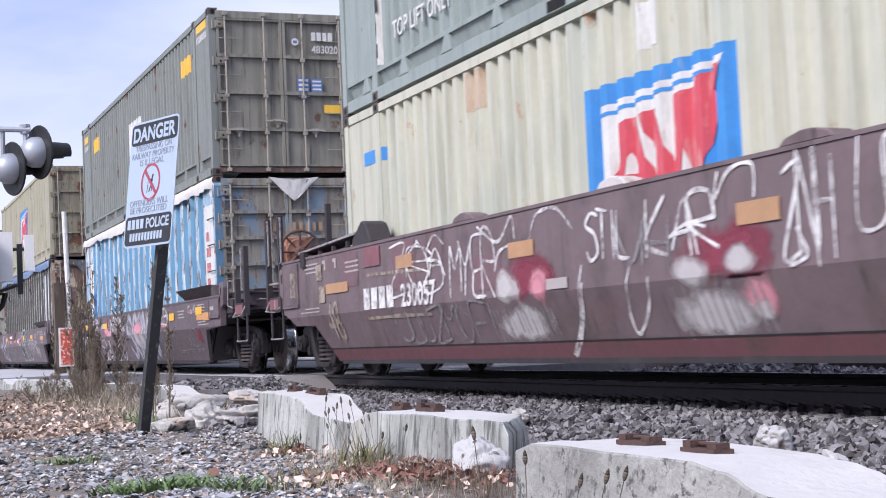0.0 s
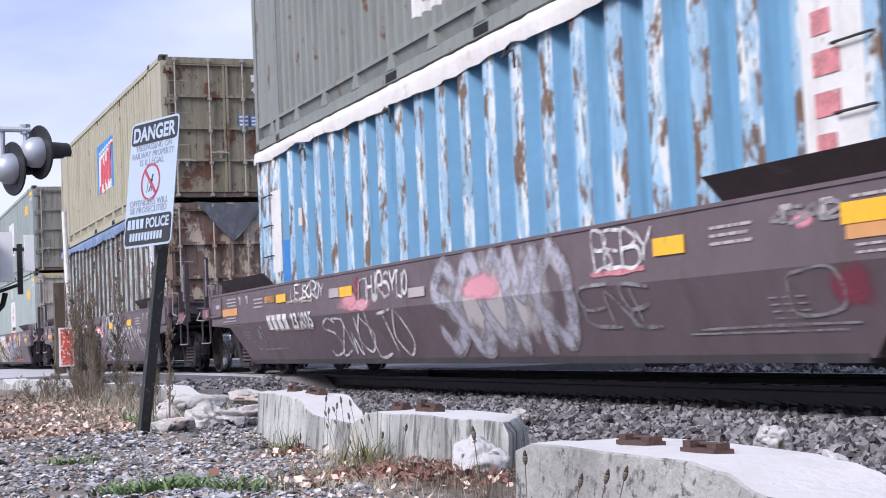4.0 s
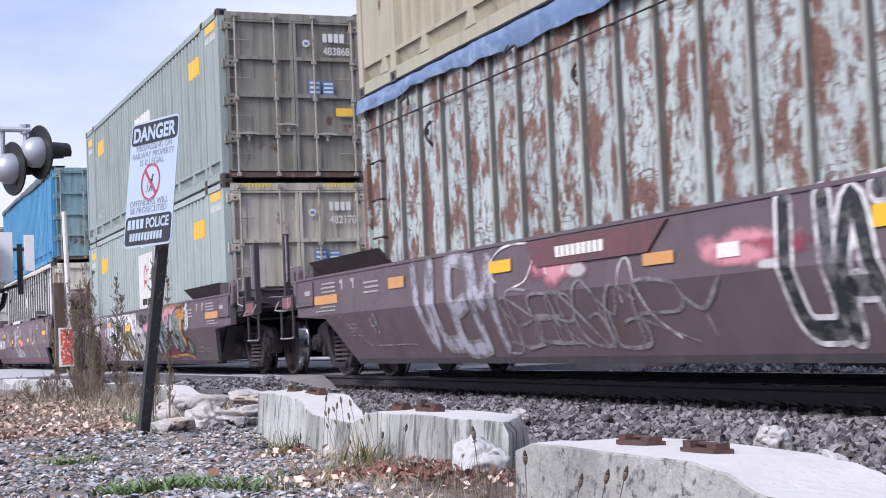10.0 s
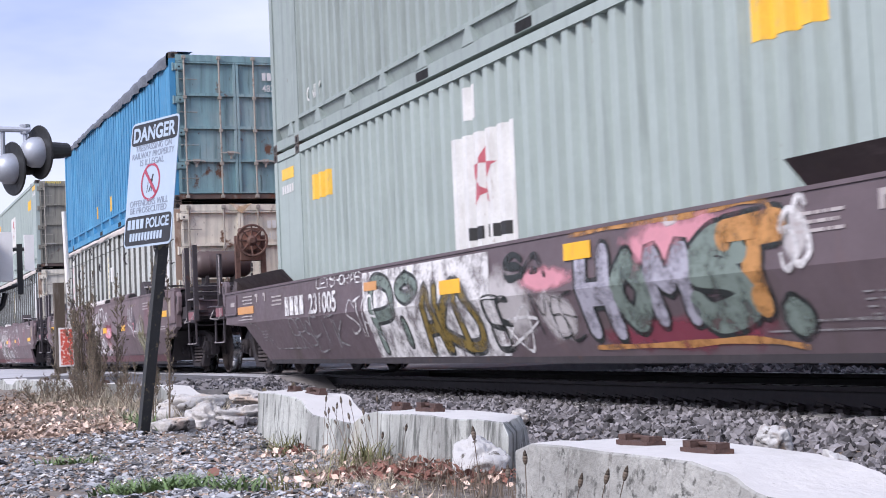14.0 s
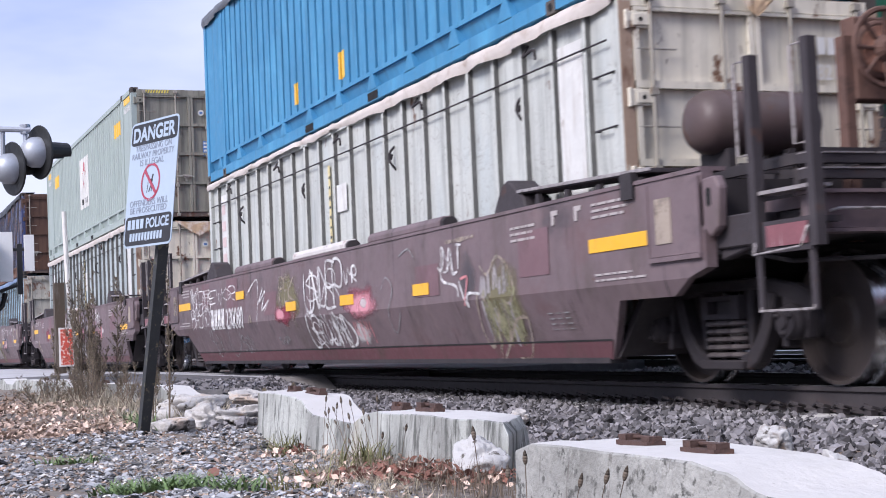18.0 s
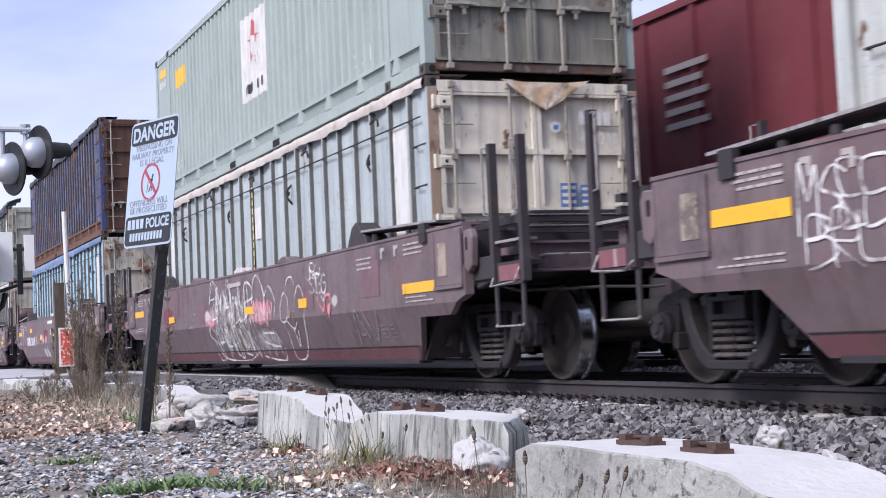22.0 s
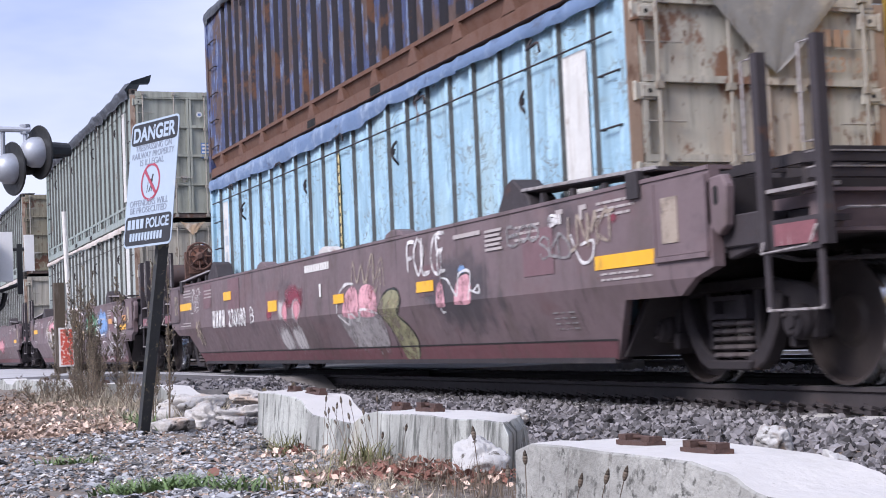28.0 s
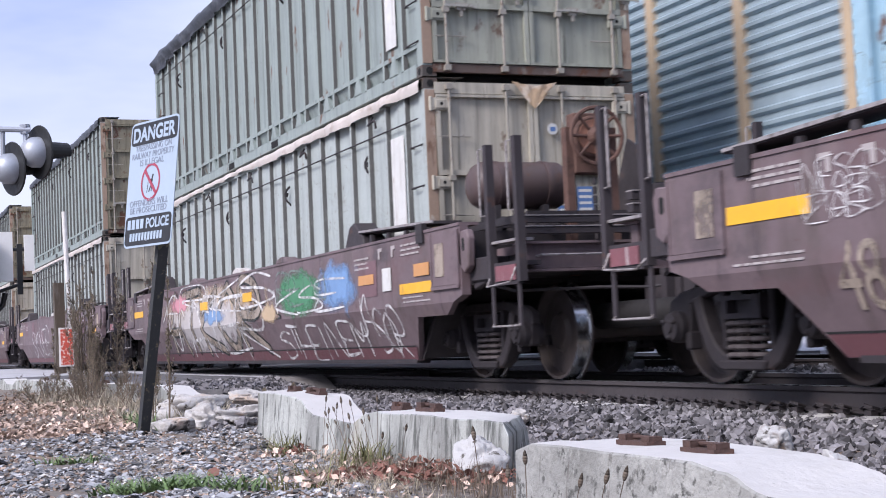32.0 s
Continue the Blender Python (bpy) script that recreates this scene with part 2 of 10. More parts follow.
def worn(m, lo=0.25):
    """Let sprayed lines thin out in places."""
    n, l = m.node_tree.nodes, m.node_tree.links
    co = n.new("ShaderNodeTexCoord")
    ns = n.new("ShaderNodeTexNoise")
    ns.inputs["Scale"].default_value, ns.inputs["Detail"].default_value, ns.inputs["Roughness"].default_value = 5.0, 5, 0.7
    rg = n.new("ShaderNodeMapRange")
    rg.inputs[1].default_value, rg.inputs[2].default_value, rg.inputs[3].default_value, rg.inputs[4].default_value = 0.38, 0.56, lo, 1.0
    l.new(co.outputs["Object"], ns.inputs["Vector"])
    l.new(ns.outputs["Fac"], rg.inputs[0])
    l.new(rg.outputs[0], n["Principled BSDF"].inputs["Alpha"])


for ink_mat in INK.values():
    worn(ink_mat)

# ================= the near train: measures =================
CY = 7.175                       # middle of the near track
SIDE_Y = 5.50                    # outer face of the well cars
NEAR = 5.88                      # near face of the containers
XC = -7.315                      # middle of a car, from the containers' leading end
LEAD = [-2.85 - 21.75 * k for k in range(10)]
LEAD[2], LEAD[3], LEAD[5], LEAD[7] = -46.29, -68.04, -111.53, -155.3
MOVING = []                      # (thing, place along the train)
WHEELS = []


def mir(x):
    return 2 * XC - x


def skin(z, crease=0.8):
    """Where the side of a well car stands at height z."""
    return SIDE_Y - 0.005 if z >= crease else SIDE_Y - 0.005 + (crease - z) * 0.38


def panel(bm, x0, x1, z0, z1, lift=0.0, nx=1, wob=0.0, rnd=None):
    """A flat patch of paint or sheet on the car's side, folded where the side folds."""
    zs = [z0, z1] if not z0 < 0.8 < z1 else [z0, 0.8, z1]
    for za, zb in zip(zs, zs[1:]):
        v = [bm.verts.new(p) for p in ((x0, skin(za) - lift, za), (x1, skin(za) - lift, za), (x1, skin(zb) - lift, zb), (x0, skin(zb) - lift, zb))]
        bm.faces.new(v)
    return bm


def plate(bm, x0, x1, z0, z1, d=0.004):
    """A thin sheet on the upright upper band of the side."""
    return box(bm, x0, x1, SIDE_Y - 0.004 - d, SIDE_Y - 0.003, z0, z1)


def stroke(bm, pts, w, lift=0.004, taper=0.0):
    """A band of paint of width w along points (x, z) on the car's side, thinner towards its ends."""
    P = [Vector(p) for p in pts]
    L, R = [], []
    for i, p in enumerate(P):
        d = (P[min(i + 1, len(P) - 1)] - P[max(i - 1, 0)])
        d = d.normalized() if d.length > 1e-6 else Vector((1, 0))
        nrm = Vector((-d.y, d.x)) * w / 2 * (1 - taper * abs(2 * i / (len(P) - 1) - 1) ** 2 + 0.5 * taper * math.sin(i * 0.9))
        for side_list, q in ((L, p + nrm), (R, p - nrm)):
            side_list.append(bm.verts.new((q.x, skin(q.y) - lift - 0.00001 * i, q.y)))
    for i in range(len(P) - 1):
        bm.faces.new((L[i], L[i + 1], R[i + 1], R[i]))


def spline(pts, n=5):
    out = []
    P = [Vector(p) for p in pts]
    for i in range(len(P) - 1):
        a, b, c, d = P[max(i - 1, 0)], P[i], P[i + 1], P[min(i + 2, len(P) - 1)]
        for k in range(n):
            t = k / n
            out.append(0.5 * ((2 * b) + (c - a) * t + (2 * a - 5 * b + 4 * c - d) * t * t + (3 * b - a - 3 * c + d) * t ** 3))
    out.append(P[-1])
    return out


def scrawl(parent, ink, w, *lines):
    """Free-hand loops, each through a few turning points (x, z)."""
    for i, pts in enumerate(lines):
        bm = B()
        stroke(bm, spline([(x, min(1.5, max(0.24, z))) for x, z in pts], 8), w, 0.0045 + 0.0005 * i, 0.4)
        part("graffiti", bm, INK[ink], parent, "looping " + ink + " spray line")


def spray(parent, colour, x0, x1, z0, z1, lift=0.0):
    """A soft patch of paint; later patches lie over earlier ones."""
    bm = B()
    n_on = sum(1 for o in parent.children if o.name.startswith("spray_paint"))
    panel(bm, x0, x1, z0, z1, lift if lift >= 0.006 else 0.0020 + 0.00008 * n_on)
    return part("spray_paint", bm, SPRAY[colour], parent, "soft patch of " + colour + " spray paint")


def whitewash(parent, x0, x1, z0, z1):
    """A roller-painted white ground under a piece."""
    bm = B()
    ribbon(bm, [(x0 + 0.02, (z0 + z1) / 2), ((x0 + x1) / 2, (z0 + z1) / 2), (x1 - 0.02, (z0 + z1) / 2)], z1 - z0)
    part("white_ground", fold(bm, 0.0035), INK["white"], parent, "rolled white paint ground")


# hand-drawn capitals on a grid five wide and seven high, stroke by stroke
GLYPHS = {"A": "00 26 40|12 32", "B": "00 06 35 23 03 33 41 20 00", "C": "45 26 03 10 30 41", "D": "00 06 34 42 30 00", "E": "46 06 03 33|03 00 40", "F": "46 06 00|03 33",
          "G": "45 26 03 10 40 43 23", "H": "06 00|46 40|03 43", "I": "26 20", "J": "46 41 20 01", "K": "06 00|46 02 40", "L": "06 00 40", "M": "00 06 23 46 40", "N": "00 06 40 46",
          "O": "26 04 02 20 42 44 26", "P": "00 06 36 44 33 03", "R": "00 06 36 44 33 03 40", "S": "45 26 04 33 41 10 01", "T": "06 46|26 20", "U": "06 01 20 41 46", "V": "06 20 46",
          "W": "06 10 24 30 46", "X": "06 40|46 00", "Y": "06 23 46|23 20", "Z": "06 46 00 40", "4": "36 02 42|36 30", "2": "05 26 44 00 40"}


def glyph(ch, x0, x1, z0, z1, rnd, jitter=0.085):
    """The strokes of one letter in the given box, each a list of (x, z)."""
    lines = []
    for run in GLYPHS[ch].split("|"):
        lines.append([(x0 + (x1 - x0) * (int(p[0]) / 4 + rnd.uniform(-jitter, jitter)), z0 + (z1 - z0) * (int(p[1]) / 6 + rnd.uniform(-jitter, jitter))) for p in run.split()])
    return lines


def letters(parent, ink, text, x0, x1, z0, z1, w):
    """Quick hand-sprayed capitals, a part for each."""
    rnd = random.Random(text + ink)
    step, h = (x1 - x0) / len(text), z1 - z0
    for i, ch in enumerate(text):
        bm = B()
        a = x0 + step * (i + rnd.uniform(-0.12, 0.1))
        for j, pts in enumerate(glyph(ch, a, a + step * rnd.uniform(0.9, 1.25), z0 + h * rnd.uniform(0, 0.14), z1 - h * rnd.uniform(0, 0.14), rnd)):
            stroke(bm, spline([(x, min(1.525, max(0.235, z))) for x, z in pts], 6), w * rnd.uniform(0.85, 1.15), 0.0058 + 0.0002 * (i % 4) + 0.00012 * j, 0.3)
        part("graffiti", bm, INK[ink], parent, "sprayed " + ink + " graffiti letter")


def ribbon(bm, pts, w, caps=False):
    """A flat band in the x-z plane, with round ends if asked for."""
    P = [Vector(p) for p in pts]
    rows = []
    for i, p in enumerate(P):
        d = P[min(i + 1, len(P) - 1)] - P[max(i - 1, 0)]
        d = d.normalized() if d.length > 1e-6 else Vector((1, 0))
        n = Vector((-d.y, d.x)) * w / 2
        rows.append([bm.verts.new((q.x, -0.00002 * i, q.y)) for q in (p + n, p - n)])
    for a, b in zip(rows, rows[1:]):
        bm.faces.new((a[0], b[0], b[1], a[1]))
    if caps:
        for e, p in enumerate((P[0], P[-1])):
            v = [bm.verts.new((p.x + w / 2 * math.cos(k * 0.5236), -0.0006 - 0.00002 * e, p.y + w / 2 * math.sin(k * 0.5236))) for k in range(12)]
            bm.faces.new(v)


def fold(bm, lift):
    """Lay a flat shape on the car's side, creased where the side is."""
    bmesh.ops.bisect_plane(bm, geom=list(bm.verts) + list(bm.edges) + list(bm.faces), plane_co=(0, 0, 0.8), plane_no=(0, 0, 1))
    for v in bm.verts:
        v.co.z = min(1.53, max(0.225, v.co.z))
        v.co.y += skin(v.co.z) - lift
    return bm


def fat(parent, ink, edge, text, x0, x1, z0, z1, w):
    """Fat rounded capitals: a broad coloured stroke over a broader outline."""
    rnd = random.Random(text + ink)
    step = (x1 - x0) / len(text)
    for i, ch in enumerate(text):
        a = x0 + step * (i + 0.06)
        lines = [spline(p, 7) for p in glyph(ch, a, a + step * 0.88, z0 + w / 2, z1 - w / 2, rnd, 0.03)]
        under, over = B(), B()
        for pts in lines:
            ribbon(under, pts, w + 0.075, True)
            ribbon(over, pts, w, True)
        part("graffiti", fold(under, 0.0040 + 0.0001 * (i % 3)), INK[edge], parent, edge + " outline of a fat letter")
        part("graffiti", fold(over, 0.0050 + 0.0001 * (i % 3)), INK[ink], parent, "fat letter filled in " + ink)


def shape(parent, ink, pts, lift=0.0034):
    """A filled patch of paint with a free outline through (x, z)."""
    bm = B()
    line = spline(list(pts) + [pts[0]], 5)[:-1]
    f = bm.faces.new([bm.verts.new((x, 0.0, z)) for x, z in line])
    bmesh.ops.triangulate(bm, faces=[f])
    part("graffiti", fold(bm, lift), INK[ink], parent, "filled " + ink + " patch of graffiti")


def hatch(parent, ink, x0, x1, z0, z1, n, w, seed):
    """Quick up-and-down strokes of a can."""
    rnd = random.Random(seed)
    h = z1 - z0
    bm = B()
    pts = []
    for i in range(n):
        x = x0 + (x1 - x0) * (i + 0.5) / n
        pts += [(x + rnd.uniform(-0.05, 0.02), z0 + h * rnd.uniform(0, 0.25)), (x + rnd.uniform(0.0, 0.07), z1 - h * rnd.uniform(0, 0.25))]
    stroke(bm, spline(pts, 5), w, 0.0048 + (seed % 5) * 0.0002, 0.3)
    part("graffiti", bm, INK[ink], parent, "quick up-and-down " + ink + " spray line")


def reflector(parent, x0, x1, z0, z1, m):
    """A thin sheet stuck to the upper side."""
    bm = B()
    box(bm, x0, x1, SIDE_Y - 0.0145, SIDE_Y - 0.0105, max(0.805, z0), z1)
    return part("reflector" if m in (M_yellow, M_orange, M_dullorange) else "sheet_patch", bm, m, parent, "yellow reflector" if m is M_yellow else "rectangular painted patch")


def stuff(ob):
    ob["kind"] = "stuff"
    return ob


def drips(parent, ink, x0, x1, z0, z1, n, seed):
    rnd = random.Random(seed)
    bm = B()
    for i in range(n):
        x = x0 + (x1 - x0) * (i + 0.5) / n + rnd.uniform(-0.04, 0.04)
        stroke(bm, [(x, z1), (x + 0.01, (z0 + z1) / 2), (x + 0.02, z0 + rnd.uniform(0, 0.12))], rnd.uniform(0.012, 0.03))
    return stuff(part("paint_drip", bm, INK[ink], parent))


def lettering(name, s, size, material, parent, m, bold=0.0, width=1.0, label=""):
    """Words in the built-in face, as a mesh; m turns the letters' plane (x right, y up)."""
    cu = bpy.data.curves.new("letters", "FONT")
    cu.body, cu.size, cu.offset, cu.fill_mode = s, size, bold, "BOTH"
    cu.extrude = 0.0004
    tmp = bpy.data.objects.new("letters", cu)
    me = bpy.data.meshes.new_from_object(tmp)
    bpy.data.objects.remove(tmp)
    me.transform(m @ Matrix.Diagonal((width, 1, 1, 1)))
    me.materials.append(material)
    ob = new(name, me)
    ob.parent = parent
    if label:
        ob["label"] = label
    return ob


def side_lettering(parent, t, x, z, size, ink, bold=0.004, width=0.9):
    """Words painted on a car's side, folded with it."""
    ob = lettering("lettering", t, size, INK[ink], parent, Matrix.Identity(4), bold, width, "white painted figures")
    for v in ob.data.vertices:
        u, w_, d = v.co
        v.co = (x + u, skin(z + w_) - 0.006 - d, z + w_)
    return ob


ON_SIDE = Matrix(((1, 0, 0, 0), (0, 0, -1, 0), (0, 1, 0, 0), (0, 0, 0, 1)))      # letters stand up, facing the near side
ON_END = Matrix(((0, 0, 1, 0), (1, 0, 0, 0), (0, 1, 0, 0), (0, 0, 0, 1)))       # letters on the leading end


def bars(bm, x0, z, widths, h, gap, draw):
    """A row of upright bars in place of characters."""
    x = x0
    for w in widths:
        draw(bm, x, x + w, z, z + h)
        x += w + gap
    return x


# ================= well cars =================


def wheelset_mesh():
    bm = B()
    prof = [(-0.785, 0.07), (-0.785, 0.12), (-0.80, 0.16), (-0.76, 0.20), (-0.745, 0.40), (-0.825, 0.425), (-0.825, 0.452), (-0.70, 0.462), (-0.695, 0.49), (-0.668, 0.487), (-0.662, 0.43), (-0.69, 0.40), (-0.70, 0.20), (-0.66, 0.13), (-0.62, 0.08), (0.0, 0.075)]
    full = prof + [(-a, r) for a, r in prof[-2::-1]]
    n = 40
    lathe(bm, full, n)
    smooth(bm, 0.5)
    rows = len(full) - 1
    for i, f in enumerate(bm.faces):
        r = i // n
        f.material_index = 1 if r in (6, 7, rows - 7, rows - 8) else 0
    me = bpy.data.meshes.new("wheelset")
    bm.to_mesh(me)
    bm.free()
    me.materials.append(M_wheel)
    me.materials.append(M_tread)
    return me


WHEEL_ME = wheelset_mesh()


def truck(parent, x):
    bm = B()
    box(bm, -0.16, 0.16, -1.12, 1.12, 0.46, 0.66)
    lathe(bm, [(0.64, 0.2), (0.78, 0.18)], 16, "z")
    for dx in (-0.62, 0.62):
        box(bm, dx - 0.05, dx + 0.05, -0.8, 0.8, 0.34, 0.44)
    bevel(bm, 0.015)
    t = part("truck", bm, M_black, parent, "cast steel two-axle truck")
    t.matrix_basis = pose(x, CY, 0)
    for sy in (-1, 1):
        bm = B()
        ya, yb = sorted((sy * 1.04, sy * 1.17))
        # top chord bent down to the pedestals, curved arms, columns and spring seat
        prism(bm, [(-1.06, 0.54), (-1.04, 0.66), (-0.90, 0.72), (-0.45, 0.79), (0.45, 0.79), (0.90, 0.72), (1.04, 0.66), (1.06, 0.54), (0.84, 0.60), (0.42, 0.70), (-0.42, 0.70), (-0.84, 0.60)], ya + 0.02, yb - 0.02)
        for s in (-1, 1):
            arm = [(0.24, 0.13), (0.36, 0.13), (0.47, 0.18), (0.57, 0.29), (0.65, 0.42), (0.70, 0.55), (0.74, 0.67), (0.62, 0.69), (0.57, 0.54), (0.50, 0.41), (0.41, 0.31), (0.31, 0.245), (0.24, 0.23)]
            prism(bm, [(s * (a * 0.93 - 0.01), b) for a, b in arm], ya, yb)
            prism(bm, [(s * 0.33, 0.28), (s * 0.275, 0.26), (s * 0.275, 0.74), (s * 0.35, 0.74)], ya + 0.03, yb - 0.03)
            prism(bm, [(s * 1.00, 0.34), (s * 0.76, 0.34), (s * 0.72, 0.64), (s * 1.05, 0.64)], ya + 0.02, yb - 0.01)
            prism(bm, [(s * 0.80, 0.28), (s * 0.73, 0.28), (s * 0.73, 0.42), (s * 0.80, 0.42)], ya, yb + 0.01 * sy)
        prism(bm, [(-0.27, 0.125), (0.27, 0.125), (0.30, 0.20), (-0.30, 0.20)], ya - 0.03, yb + 0.03)
        bevel(bm, 0.014)
        part("side_frame", bm, M_cast_iron, t, "cast side frame with grime and rust")
        # bolster end, a hollow casting over the springs
        bm = B()
        yo = sy * 1.19
        for a, b, c_, d_ in ((-0.25, 0.25, 0.635, 0.67), (-0.25, 0.25, 0.50, 0.54), (-0.25, -0.17, 0.54, 0.635), (0.15, 0.25, 0.54, 0.635)):
            box(bm, a, b, *sorted((yo, yo - sy * 0.16)), c_, d_)
        part("bolster_end", bm, M_frame, t, "hollow bolster end over the springs")
        bm = B()
        for sx in (-0.155, 0.0, 0.155):
            for k in range(5):
                z = 0.235 + k * 0.058
                lathe(bm, [(z - 0.02, 0.068), (z - 0.008, 0.085), (z + 0.008, 0.085), (z + 0.02, 0.068)], 12, "z", (sx, sy * (1.11 if sx else 1.13), 0))
        part("spring_nest", smooth(bm), M_spring, t)["kind"] = "stuff"
        for s in (-1, 1):
            bm = B()
            o = sy * 1.20
            lathe(bm, [(o - sy * 0.2, 0.125), (o, 0.125), (o + sy * 0.02, 0.11), (o + sy * 0.05, 0.105), (o + sy * 0.055, 0.05), (o + sy * 0.07, 0.045), (o + sy * 0.072, 0.0001)], 16, "y", (s * 0.89, 0, 0.46))
            for k in range(3):
                a = k * 2.094 + 0.5
                rod(bm, (s * 0.89 + 0.08 * math.cos(a), o + sy * 0.045, 0.46 + 0.08 * math.sin(a)), (s * 0.89 + 0.08 * math.cos(a), o + sy * 0.075, 0.46 + 0.08 * math.sin(a)), 0.018, 6)
            part("bearing_cap", smooth(bm), M_cast_iron, t)
    for s in (-1, 1):
        w = new("wheelset", WHEEL_ME)
        w.parent = t
        w["label"] = "steel wheelset with bright worn treads"
        w.matrix_basis = pose(s * 0.89, 0, 0.46)
        WHEELS.append((w, s * 0.89))
    return t


def grab(bm, p0, p1, out, r=0.014):
    """A grab iron: a rod that stands off between two points."""
    a, b, o = Vector(p0), Vector(p1), Vector(out)
    pipe(bm, [a, a + o, b + o, b], r)


def sill(car, near, kind, paint):
    top = 1.26 if kind == "A" else 1.53
    s = 1 if near else -1

    def yy(y):
        return y if near else 2 * CY - y
    up = [(1.73, top), (1.73, 0.86), (1.50, 0.8)] if kind == "B" else [(1.73, top), (1.73, 0.8)]
    outline = up + [(mir(x), z) for x, z in up[::-1]]
    bm = B()
    prism(bm, outline, yy(SIDE_Y), yy(SIDE_Y + 0.09))
    lead_end = [(1.50, 0.8), (1.22, 0.68), (0.40, 0.68), (-0.06, 0.22)] if kind == "B" else [(1.73, 0.8), (0.62, 0.755), (-0.05, 0.22)]
    tail_end = [(1.50, 0.8), (1.30, 0.69), (0.48, 0.68), (0.03, 0.22)] if kind == "B" else [(1.73, 0.8), (0.60, 0.75), (-0.02, 0.22)]
    low = [(x, z, (0.8 - z) * 0.379) for x, z in lead_end + [(mir(x), z) for x, z in tail_end[::-1]]]
    v = [[bm.verts.new((x, yy(SIDE_Y + d + e), z)) for x, z, d in low] for e in (0.0, 0.06)]
    fs = [bm.faces.new(v[0]), bm.faces.new(v[1])]
    for i in range(len(low)):
        j = (i + 1) % len(low)
        fs.append(bm.faces.new((v[0][i], v[0][j], v[1][j], v[1][i])))
    bmesh.ops.recalc_face_normals(bm, faces=fs)
    ob = part("side_sill", bm, paint, car, "dark maroon riveted side sill")
    bm = B()
    box(bm, mir(1.73), 1.73, *sorted((yy(SIDE_Y - 0.012), yy(SIDE_Y + 0.2))), top, top + 0.03)
    part("top_chord", bm, paint, car)
    bm = B()
    box(bm, mir(-0.1), -0.1, *sorted((yy(SIDE_Y + 0.205), yy(SIDE_Y + 0.36))), 0.19, 0.25)
    part("bottom_chord", bm, M_black, car)
    return ob


